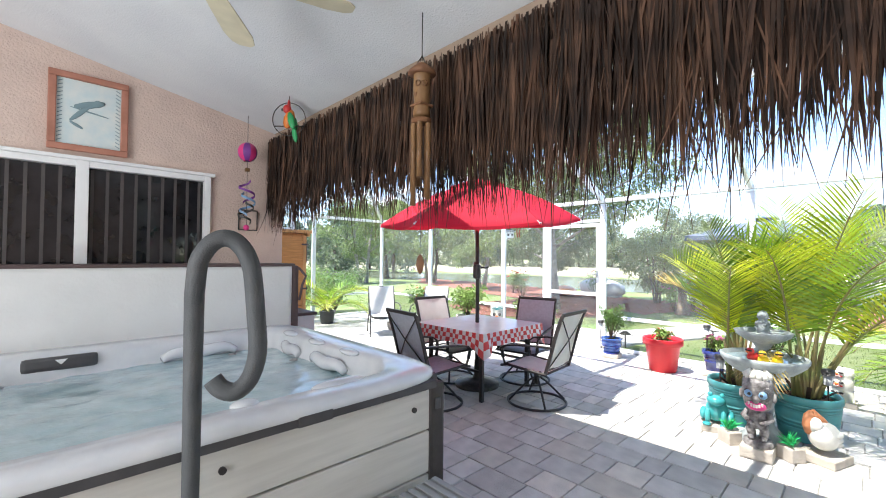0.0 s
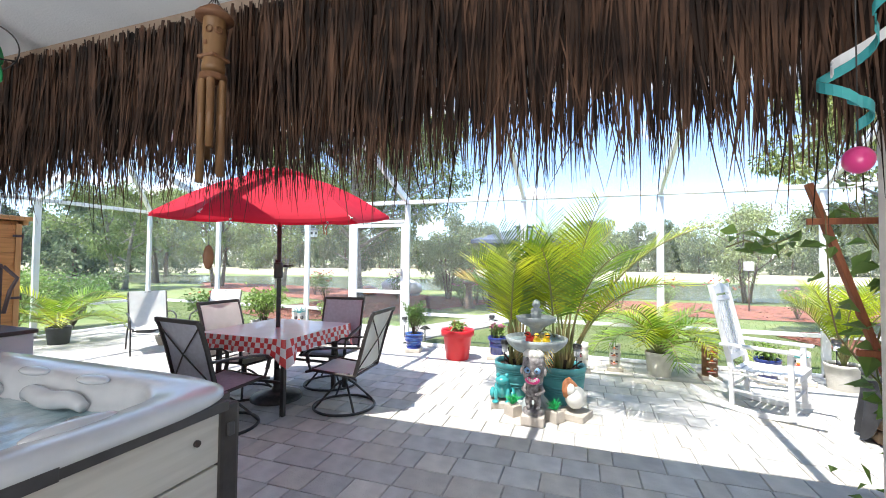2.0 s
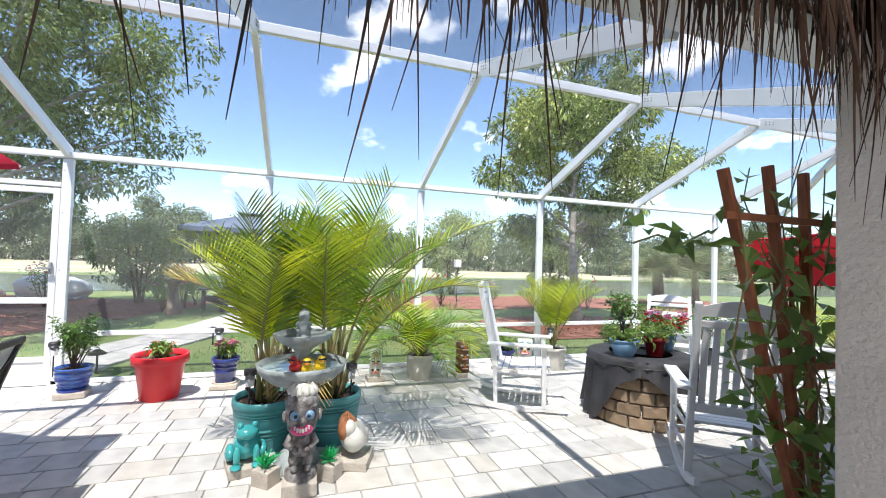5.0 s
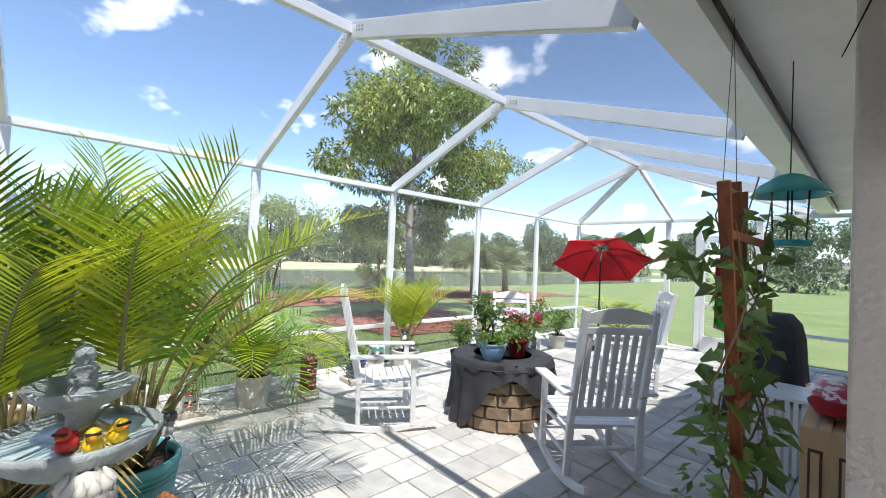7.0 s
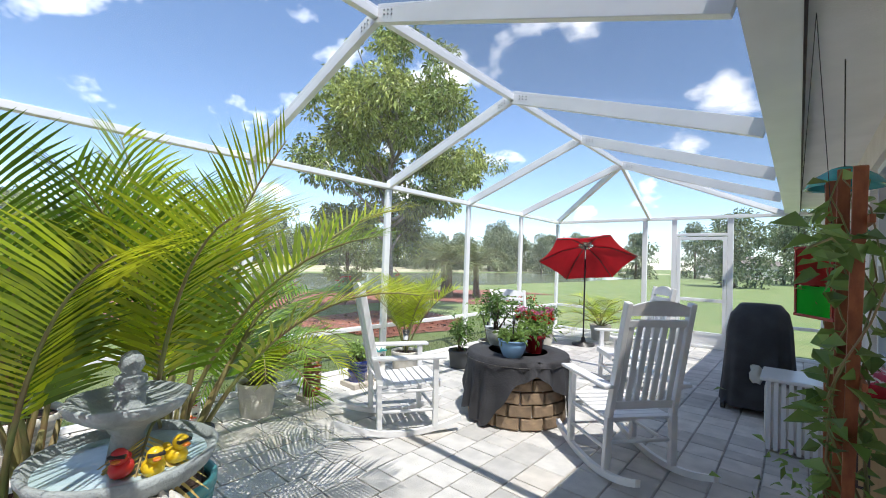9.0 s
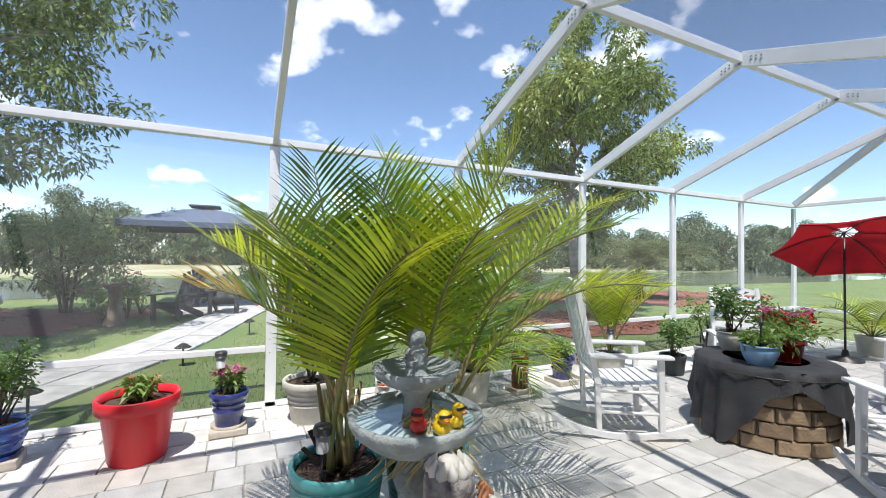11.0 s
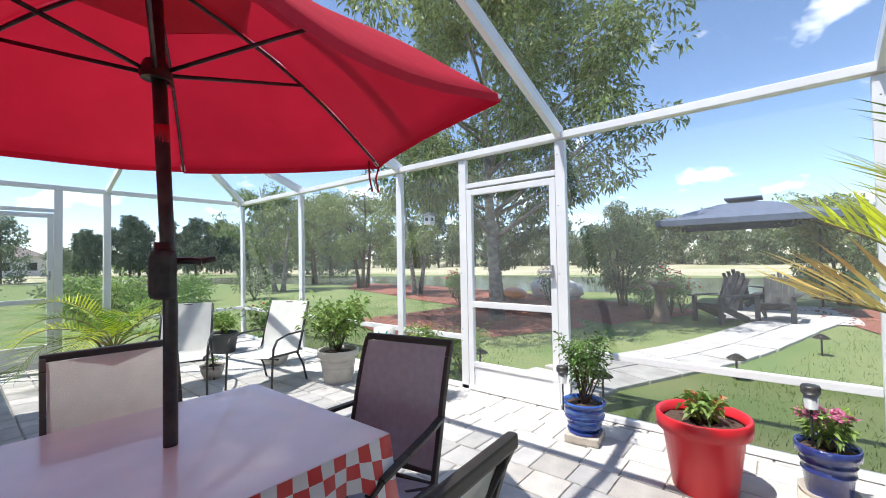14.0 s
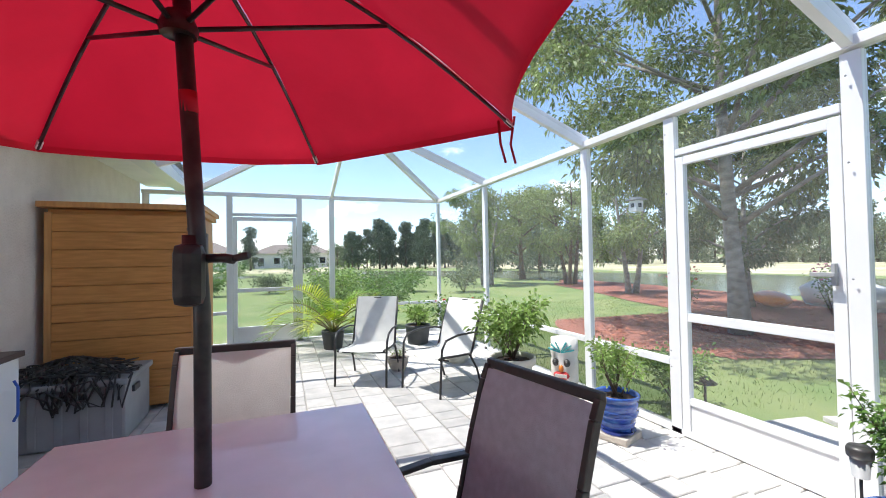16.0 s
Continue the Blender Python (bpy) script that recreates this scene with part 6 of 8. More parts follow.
# the two teal pots and their palms, about the fountain
# fronds: compass angle, length, rise, bend, green (1) or yellow-green (0), dry beyond this share of the blade
FRONDS = {
    300: [(95, 1.22, 1.50, 1.35, 1, 0.72), (70, 1.35, 1.45, 1.0, 0, 2), (110, 1.49, 1.56, 0.40, 1, 2), (-20, 1.49, 1.55, 0.35, 1, 2), (40, 1.51, 1.45, 0.95, 0, 2),
          (150, 1.40, 1.48, 1.0, 1, 2), (-165, 1.40, 1.42, 1.10, 0, 2), (-80, 1.47, 1.52, 0.60, 1, 2), (-5, 1.35, 1.38, 0.9, 1, 2)],
    340: [(-92, 2.06, 1.27, 1.05, 0, 2), (-60, 1.72, 1.44, 0.75, 0, 2), (-110, 1.74, 1.52, 0.45, 0, 2), (60, 1.68, 1.56, 0.35, 0, 2), (-20, 1.66, 1.48, 0.60, 1, 2),
          (170, 1.62, 1.42, 1.20, 0, 2), (-150, 1.68, 1.34, 1.15, 1, 2), (-125, 1.60, 1.22, 1.35, 0, 2), (110, 1.5, 1.54, 0.80, 1, 2), (-70, 1.40, 1.25, 1.30, 1, 2), (20, 1.48, 1.42, 0.9, 0, 2)],
}
for (px, py), sd in (((6.72, 2.28), 300), ((6.72, 1.80), 340)):
    p, z = pot(px, py, 0.232, 0.37, M_TEAL, "drum", "teal ribbed plastic pot with tall yellow-green areca palms beside the fountain", rings=3)
    r = rng(sd)
    for k, (az, ln, rise, bend, green, dry) in enumerate(FRONDS[sd]):
        frond(p, (r.uniform(-0.08, 0.08), r.uniform(-0.08, 0.08), z), radians(az), ln, rise, bend, M_PALMD if green else M_PALM, sd + k, n=36, leaf=0.33, wid=0.027, bare=0.36, cup=0.42 if rise > 1.4 else 0.25, dry=dry)
    if sd == 340:
        frond(p, (-0.06, 0.02, z), radians(165), 0.98, 1.5, 2.9, M_PALMY, 399, n=14, leaf=0.20, wid=0.022, bare=0.72, cup=-0.4)
    for k in range(5):
        bm = BM()
        a = k * 1.3 + sd
        tube(bm, [(0.05 * math.cos(a), 0.05 * math.sin(a), z - 0.02), (0.07 * math.cos(a), 0.07 * math.sin(a), z + 0.18), (0.11 * math.cos(a), 0.11 * math.sin(a), z + 0.42)], [0.024, 0.016, 0.009], 8)
        part("cane", bm, M_PALMST, p)
    r = rng(sd)
    for k in range(9):
        bm = BM()
        a = r.uniform(0, 6.28)
        q = Vector((0.08 * math.cos(a), 0.08 * math.sin(a), z))
        bar(bm, q, q + Vector((0.12 * math.cos(a), 0.12 * math.sin(a), r.uniform(0.05, 0.16))), 0.03, 0.004)
        part("dry_sheath", bm, M_THATCH, p)
solar_light(6.58, 2.38, 0.38, "small black solar lamp staked in a teal pot")
solar_light(6.62, 1.66, 0.38, "small black solar lamp staked in a teal pot")


def fountain():
    f = thing("garden_fountain", pose(6.32, 2.03, 0), "grey cast stone tiered fountain with a shallow bowl of water", "fountain")
    Z = Matrix.Diagonal((1, 1, 1.09, 1))
    bm = BM()
    lathe(bm, [(0, 0), (0.16, 0), (0.16, 0.04), (0.13, 0.06), (0.12, 0.09), (0.075, 0.13), (0.062, 0.22), (0.075, 0.32), (0.10, 0.39), (0.085, 0.42), (0.07, 0.44), (0.10, 0.475), (0.13, 0.50), (0, 0.50)], 32)
    part("pedestal", bm, M_STONE, f, m=Z)
    bm = BM()
    lathe(bm, [(0, 0.50), (0.12, 0.50), (0.20, 0.53), (0.265, 0.58), (0.288, 0.615), (0.294, 0.64), (0.276, 0.644), (0.255, 0.61), (0.19, 0.575), (0, 0.56)], 48, wob=lambda a, z: 1 + 0.008 * math.cos(a * 20))
    part("bowl", bm, M_STONE, f, m=Z)
    bm = BM()
    lathe(bm, [(0, 0.612), (0.256, 0.612)], 40)
    part("water", bm, M_SPAWATER, f, m=Z)
    bm = BM()
    lathe(bm, [(0, 0.55), (0.075, 0.56), (0.06, 0.62), (0.05, 0.70), (0.07, 0.73), (0.12, 0.755), (0.165, 0.785), (0.185, 0.82), (0.17, 0.825), (0.14, 0.805), (0.05, 0.79), (0.045, 0.83), (0.06, 0.85), (0, 0.85)], 64, wob=lambda a, z: 1 + (0.07 * abs(math.cos(a * 4)) if z > 0.74 and z < 0.83 else 0))
    part("upper_bowl", bm, M_STONE, f, m=Z)
    bm = BM()
    lathe(bm, [(0, 0.84), (0.035, 0.85), (0.05, 0.87), (0.045, 0.89), (0.025, 0.90), (0.04, 0.925), (0.032, 0.955), (0.015, 0.97), (0, 0.975)], 24, wob=lambda a, z: 1 + 0.1 * math.cos(a * 6 + z * 40))
    part("finial", bm, M_STONE, f, m=Z)


fountain()


def duck(x, y, z, rz, body, label):
    bm = BM()
    ball(bm, (0, 0, 0.028), (0.042, 0.032, 0.028), mi=0)
    ball(bm, (0.022, 0, 0.07), (0.024, 0.024, 0.024), mi=0)
    ball(bm, (0.048, 0, 0.066), (0.012, 0.012, 0.005), mi=1)
    ball(bm, (-0.04, 0, 0.045), (0.016, 0.012, 0.012), mi=0)
    box(bm, (0.038, 0, 0.076), (0.014, 0.044, 0.010), bevel=0.003, mi=2)
    single("rubber_duck", bm, [body, M_ORANGE, M_BLACK], pose(x, y, z, 0, 0, rz) @ Matrix.Scale(1.15, 4), label, "toy duck", "ducks in the fountain")


duck(6.17, 1.92, 0.667, 200, M_YELLOW, "yellow rubber duck with dark glasses floating in the fountain bowl")
duck(6.12, 2.00, 0.667, 175, M_YELLOW, "yellow rubber duck with dark glasses floating in the fountain bowl")
duck(6.18, 2.075, 0.667, 150, M_REDP, "red rubber duck floating in the fountain bowl")


def tiki_statue():
    bm = BM()
    lathe(bm, [(0, 0.08), (0.088, 0.08), (0.094, 0.095), (0.09, 0.12), (0.07, 0.132), (0, 0.135)], 28)
    for s in (-1, 1):
        # feet, legs, arms
        ball(bm, (-0.035, s * 0.036, 0.145), (0.045, 0.026, 0.018))
        tube(bm, [(-0.01, s * 0.034, 0.14), (-0.022, s * 0.042, 0.19), (0, s * 0.034, 0.24)], [0.026, 0.03, 0.032], 10)
        tube(bm, [(-0.01, s * 0.058, 0.335), (-0.02, s * 0.085, 0.29), (-0.06, s * 0.045, 0.265)], [0.02, 0.022, 0.018], 10)
        ball(bm, (-0.065, s * 0.034, 0.262), (0.02, 0.02, 0.018))
        # eyes in dark sockets, ears
        ball(bm, (-0.072, s * 0.042, 0.475), (0.022, 0.038, 0.038), mi=4)
        ball(bm, (-0.082, s * 0.042, 0.475), (0.022, 0.030, 0.030), mi=2)
        ball(bm, (-0.096, s * 0.038, 0.475), (0.012, 0.013, 0.013), mi=4)
        ball(bm, (-0.01, s * 0.100, 0.45), (0.018, 0.016, 0.036))
        bar(bm, (-0.085, s * 0.018, 0.512), (-0.07, s * 0.08, 0.528), 0.018, 0.014, bevel=0.004)
    lathe(bm, [(0, 0.20), (0.05, 0.21), (0.062, 0.25), (0.06, 0.31), (0.055, 0.35), (0, 0.36)], 20)
    lathe(bm, [(0, 0.335), (0.06, 0.34), (0.082, 0.37), (0.092, 0.43), (0.098, 0.50), (0.094, 0.56), (0.085, 0.585), (0, 0.59)], 28)
    ball(bm, (-0.095, 0, 0.435), (0.022, 0.024, 0.028))
    ball(bm, (-0.078, 0, 0.388), (0.024, 0.066, 0.036), mi=3)
    for k in range(6):
        box(bm, (-0.101 + 0.0016 * (k - 2.5) ** 2, (k - 2.5) * 0.016, 0.390 + 0.0022 * (k - 2.5) ** 2), (0.01, 0.013, 0.024), bevel=0.003, mi=1)
    for k in range(11):
        an = k * 2 * math.pi / 11
        c, q = math.cos(an), math.sin(an)
        tube(bm, [(0.062 * c, 0.062 * q, 0.575), (0.075 * c, 0.075 * q, 0.605), (0.055 * c, 0.055 * q, 0.638)], [0.024, 0.020, 0.004], 7, mi=1)
    ball(bm, (0, 0, 0.60), (0.055, 0.055, 0.04), mi=1)
    single("tiki_statue", bm, [M_TIKI, M_WHITEP, M_LBLUE, M_PINK, M_BLACK], pose(6.01, 2.02, 0), "carved grey tiki statue with painted pink grin on a tan block", "statue")
    bm = BM()
    box(bm, (0, 0, 0.04), (0.22, 0.20, 0.08), bevel=0.008)
    single("stand_block", bm, M_TAN, pose(6.01, 2.02, 0), "tan concrete block on the pavers under the tiki statue", "paver block")


tiki_statue()


def frog():
    bm = BM()
    ball(bm, (0.02, 0, 0.09), (0.085, 0.075, 0.085), n=16)
    ball(bm, (-0.03, 0, 0.175), (0.06, 0.062, 0.04), n=16)
    for s in (-1, 1):
        ball(bm, (-0.03, s * 0.038, 0.215), (0.02, 0.018, 0.02))
        ball(bm, (0.03, s * 0.085, 0.05), (0.075, 0.03, 0.045))
        ball(bm, (-0.075, s * 0.05, 0.06), (0.02, 0.02, 0.06))
        ball(bm, (-0.095, s * 0.055, 0.012), (0.04, 0.03, 0.012))
    single("frog_statue", bm, M_TURQ, pose(6.35, 2.36, 0.055, 0, 0, 8) @ Matrix.Scale(1.14, 4), "turquoise glazed ceramic frog sitting on a tan block by the fountain", "statue", smooth=True)
    bm = BM()
    box(bm, (0, 0, 0.0275), (0.26, 0.24, 0.055), bevel=0.008)
    single("stand_block", bm, M_TAN, pose(6.36, 2.36, 0, 0, 0, 15), "tan concrete block on the pavers under the frog", "paver block")


frog()


def pelican():
    bm = BM()
    ball(bm, (0.01, 0, 0.12), (0.13, 0.09, 0.10), n=16, lump=0.05)
    ball(bm, (-0.06, 0.03, 0.20), (0.05, 0.045, 0.06), n=12)
    tube(bm, [(-0.05, 0.06, 0.15), (-0.08, 0.07, 0.2), (-0.06, 0.07, 0.26), (-0.03, 0.06, 0.285)], [0.04, 0.035, 0.03, 0.02], 10, mi=1)
    tube(bm, [(-0.03, 0.06, 0.28), (0.02, 0.01, 0.22), (0.05, -0.04, 0.17)], [0.03, 0.026, 0.008], 10, mi=1)
    for k in range(3):
        ball(bm, (0.03, -0.02 + 0.0 * k, 0.14 - k * 0.03), (0.11 - 0.02 * k, 0.085, 0.03), mi=0)
    single("pelican_statue", bm, [M_SHELLW, M_ORANGE2], pose(6.26, 1.67, 0.06, 0, 0, -10), "white stone pelican with orange beak on a tan block", "statue")
    bm = BM()
    box(bm, (0, 0, 0.03), (0.26, 0.24, 0.06), bevel=0.008)
    single("stand_block", bm, M_TAN, pose(6.26, 1.67, 0, 0, 0, -20), "tan concrete block on the pavers under the pelican", "paver block")


pelican()
M_TUFT = material("plastic_grass", (0.02, 0.42, 0.13), 0.4, island=0.3)
for x, y, sd in ((6.12, 2.22, 51), (6.10, 1.84, 52)):
    bm = BM()
    box(bm, (0, 0, 0.05), (0.13, 0.11, 0.10), bevel=0.006)
    single("stand_block", bm, M_TAN, pose(x, y, 0, 0, 0, sd), "tan block on the pavers under a grass tuft", "paver block")
    r = rng(sd)
    pts = [(r.uniform(-0.02, 0.02), r.uniform(-0.02, 0.02), 0.10) for _ in range(70)]
    ob = leaf_mesh(pts, [(r.gauss(0, 0.5), r.gauss(0, 0.5), 1) for _ in range(70)], 0.12, 0.012, M_TUFT, "grass_tuft", None, sd, droop=0.2)
    ob.location = (x, y, 0)
    tagged(ob, "bright green artificial grass tuft on a small block", "ornament", "grass tufts")


def totem(x, y, h, r, kind_, label, z=0.0, rz=180):
    bm = BM()
    cols = [M_WOODBR, M_REDP, M_WHITEP, M_TURQ, M_BLACK, M_ORANGE]
    base = 0 if kind_ == "wood" else 2
    lathe(bm, [(0, 0), (r, 0), (r * 1.02, h * 0.3), (r * 0.94, h * 0.34), (r * 1.0, h * 0.38), (r * 1.03, h * 0.68), (r * 0.95, h * 0.72), (r * 1.04, h * 0.8), (r * 1.0, h), (0, h)], 24, mi=base)
    for j, zz in enumerate((0.22, 0.55, 0.86) if kind_ != "mask" else (0.6,)):
        k = 1.6 if kind_ == "mask" else 1
        for s in (-1, 1):
            ball(bm, (r * 0.93, s * r * 0.42, h * (zz + 0.05 * k)), (r * 0.2, r * 0.26, h * 0.035 * k), mi=2 if base != 2 else 4)
            ball(bm, (r * 1.08, s * r * 0.42, h * (zz + 0.05 * k)), (r * 0.08, r * 0.1, h * 0.016 * k), mi=4)
        ball(bm, (r * 0.95, 0, h * (zz - 0.06 * k)), (r * 0.22, r * 0.62, h * 0.04 * k), mi=1)
        box(bm, (r * 1.14, 0, h * (zz - 0.06 * k)), (r * 0.08, r * 0.9, h * 0.03 * k), bevel=0.002, mi=2)
        ball(bm, (r * 1.0, 0, h * zz), (r * 0.2, r * 0.2, h * 0.035 * k), mi=5)
    if kind_ == "mask":
        for k in range(7):
            a = (k - 3) * 0.42
            bar(bm, (r * 0.9, 0, h * 0.82), (r * 0.95, r * 1.0 * math.sin(a), h * (0.82 + 0.16 * math.cos(a))), 0.03, 0.01, mi=3)
    single("tiki_totem", bm, cols, pose(x, y, z, 0, 0, rz), label, "tiki totem")


totem(8.28, 6.30, 0.62, 0.115, "mask", "brown wooden tiki totem with a painted white and teal mask", rz=-142)
totem(8.20, 1.20, 0.30, 0.07, "paint", "small painted tiki totem with red and white faces, by the screen", z=0.05, rz=170)
brick_under(8.20, 1.20, 0.2, 0.2, 0.05, 0)
totem(8.15, 0.12, 0.36, 0.085, "wood", "brown wooden tiki totem with painted faces beside the dwarf palm", z=0.05, rz=180)
brick_under(8.15, 0.12, 0.22, 0.22, 0.05, 0)
totem(8.32, -0.86, 0.34, 0.10, "mask", "white and red tiki planter with teal hair by the screen", z=0.05, rz=150)
brick_under(8.32, -0.86, 0.24, 0.24, 0.05, 0)
totem(8.0, 1.62, 0.32, 0.085, "paint", "painted tiki totem with orange and white faces behind the teal pot", z=0.05, rz=150)
brick_under(8.0, 1.62, 0.22, 0.22, 0.05, 0)


# fire pit with its cover and pots
def fire_pit():
    cx, cy = 6.51, -1.07
    f = thing("fire_pit", pose(cx, cy, 0), "round tan stone fire pit half hidden under a black cover", "fire pit")
    bm = BM()
    lathe(bm, [(0, 0.0), (0.42, 0), (0.42, 0.56), (0.38, 0.58), (0, 0.58)], 40)
    part("core", bm, M_JOINT, f)
    r = rng(8)
    for row in range(5):
        n = 13
        for k in range(n):
            a = 2 * math.pi * (k + 0.5 * (row % 2)) / n
            bm = BM()
            box(bm, (0, 0, 0), (0.05, 2 * math.pi * 0.43 / n - 0.014, 0.10), bevel=0.012)
            part("stone", bm, M_PITSTONE, f, m=pose(0.425 * math.cos(a), 0.425 * math.sin(a), 0.06 + row * 0.11, 0, r.uniform(-3, 3), math.degrees(a)))
    c = thing("fire_pit_cover", pose(cx, cy, 0), "crumpled black vinyl cover draped over the round fire pit", "cover")
    bm = BM()
    n = 96
    rows = []
    for lvl, (rr, z) in enumerate(((0.0, 0.605), (0.28, 0.605), (0.45, 0.603), (0.478, 0.59), (0.482, 0.55), (0.487, 0.45), (0.50, 0.36), (0.515, 0.27))):
        if rr == 0:
            rows.append([bm.verts.new((0, 0, z))])
            continue
        row = []
        for i in range(n):
            a = 2 * math.pi * i / n
            k = max(0, lvl - 3) / 4
            wob = 1 + k * 0.055 * math.sin(a * 17 + 1.3 * math.sin(a * 5))
            zz = z - 0.06 * k + k * (0.03 * math.sin(a * 3 + 0.5) + 0.035 * math.sin(a * 7) - 0.16 * max(0, math.cos(a - 1.25)) ** 6 + 0.27 * max(0, math.cos(a - 2.5)) ** 7 - 0.10 * max(0, math.cos(a - 2.75)) ** 120 - 0.11 * max(0, math.cos(a - 3.35)) ** 12 + 0.22 * max(0, math.cos(a - 4.0)) ** 14 + 0.02 * math.sin(a * 19))
            row.append(bm.verts.new((rr * wob * math.cos(a), rr * wob * math.sin(a), zz)))
        rows.append(row)
    for a, b in zip(rows, rows[1:]):
        for i in range(n):
            j = (i + 1) % n
            if len(a) == 1:
                bm.faces.new((a[0], b[i], b[j])).smooth = True
            else:
                bm.faces.new((a[i], a[j], b[j], b[i])).smooth = True
    part("cloth", bm, M_CLOTHB, c)
    bm = BM()
    tube(bm, [(0.492 * math.cos(a * math.pi / 24), 0.492 * math.sin(a * math.pi / 24), 0.545) for a in range(49)], 0.005, 5, cap=False)
    part("draw_cord", bm, M_BLACK, c)
    p, z = pot(cx - 0.12, cy + 0.30, 0.125, 0.15, M_LBLUE, "bowl", "light blue pot, pale green succulent, on the fire pit cover", z=0.606)
    shrub(p, z, 0.08, 0.14, 160, M_LEAFL, 61, leaf=0.07, stems=5)
    bm = BM()
    tube(bm, [(-0.02, 0.03, z), (-0.03, 0.04, z + 0.24)], 0.006, 6)
    ball(bm, (-0.03, 0.04, z + 0.18), (0.015, 0.015, 0.025))
    part("garden_pick", bm, M_BLACK, p)
    p, z = pot(cx - 0.16, cy - 0.02, 0.11, 0.17, M_DKRED, "taper", "dark red pot with trailing variegated ivy on the fire pit cover", z=0.606)
    shrub(p, z, 0.10, 0.28, 420, M_LEAFL, 62, leaf=0.05, stems=9)
    p, z = pot(cx + 0.03, cy - 0.32, 0.12, 0.15, M_LBLUE, "bowl", "light blue pot, pink and red flowers, on fire pit cover", z=0.606)
    shrub(p, z, 0.18, 0.22, 360, M_LEAF, 63, leaf=0.05, stems=9, flower=M_FLOWR, nf=36, fsize=0.035)
    r2 = rng(5)
    shrub(p, z + 0.02, 0.2, 0.2, 60, M_LEAF, 64, leaf=0.05, stems=6, flower=M_FLOWP, nf=36, fsize=0.03)
    p, z = pot(cx + 0.28, cy - 0.05, 0.11, 0.16, M_CREAMPOT, "bowl", "pale pot with a fern on the fire pit cover", z=0.606)
    shrub(p, z, 0.40, 0.20, 500, M_LEAF, 65, leaf=0.05, stems=10)


fire_pit()


def trellis():
    t = thing("fan_trellis", pose(4.35, 0, 0), "red-brown stained wooden fan trellis standing by the stucco column", "trellis")
    tops = [(0.72, 1.76), (0.47, 1.80), (0.24, 1.80)]
    bots = [(0.17, 0.0), (0.19, 0.0), (0.14, 0.0)]
    for k, ((y1, z1), (y0, z0)) in enumerate(zip(tops, bots)):
        bm = BM()
        bar(bm, (0.02 * (k - 1), y0, z0), (0.0 + 0.022 * (k - 1), y1, z1), 0.022, 0.034, bevel=0.003, up=(1, 0, 0))
        part("upright", bm, M_TRELLIS, t)
    for z, w in ((1.60, 0.30), (1.08, 0.23), (0.58, 0.16)):
        k = z / 1.8
        yc = 0.18 + (0.47 - 0.18) * k
        bm = BM()
        bar(bm, (-0.045, yc - w, z), (-0.045, yc + w, z), 0.014, 0.026, bevel=0.003)
        part("cross_slat", bm, M_TRELLIS, t)
    v = thing("climbing_vine", pose(4.35, 0, 0), "dark green mandevilla vine twining up the wooden trellis", "climbing plant")
    r = rng(71)
    for s in range(7):
        pts = []
        y, x = 0.36, -0.02
        tgt = [0.75, 0.62, 0.5, 0.42, 0.3, 0.2, 0.5][s]
        for i in range(13):
            k = i / 12
            z = 0.05 + k * (1.62 + 0.16 * r.random())
            pts.append((x + 0.06 * math.sin(i * 1.1 + s), 0.20 + (tgt - 0.20) * k + 0.06 * math.sin(i * 0.9 + s * 2), z))
        bm = BM()
        tube(bm, pts, [0.006 - 0.0003 * i for i in range(13)], 5)
        part("stem", bm, M_PALMST, v)
        P, D = [], []
        for i in range(36):
            k = r.random()
            j = min(11, int(k * 12))
            q = Vector(pts[j]).lerp(Vector(pts[j + 1]), r.random())
            dv = Vector((r.gauss(0, 1), r.gauss(0, 1), r.gauss(0.1, 0.5)))
            P.append(tuple(q + dv.normalized() * 0.02))
            D.append(tuple(dv))
        leaf_mesh(P, D, 0.095, 0.062, M_VINE, "leaves", v, 80 + s, droop=0.25)
    bm = BM()
    tip = [(0, 0.75, 1.55), (0.02, 0.85, 1.5), (0.05, 0.92, 1.53), (0.1, 0.98, 1.5)]
    tube(bm, tip, 0.004, 5)
    part("stem", bm, M_PALMST, v)
    leaf_mesh([(r.uniform(-0.03, 0.1), r.uniform(0.72, 0.98), r.uniform(1.46, 1.58)) for _ in range(22)], [(r.gauss(0, 1), r.gauss(0, 1), r.gauss(0.3, 0.5)) for _ in range(22)], 0.09, 0.055, M_VINE, "leaves", v, 99)
    P = [(r.gauss(0.03, 0.10), 0.24 + r.gauss(0, 0.14), 0.02 + abs(r.gauss(0, 0.28))) for _ in range(620)]
    leaf_mesh(P, [(r.gauss(0, 1), r.gauss(0, 1), r.gauss(0.4, 0.5)) for _ in P], 0.06, 0.03, M_LEAFL, "lower_leaves", v, 98)
    p, z = pot(4.40, 0.20, 0.13, 0.18, M_DARKPOT, "drum", "dark pot hidden by leaves at the foot of the trellis")


trellis()


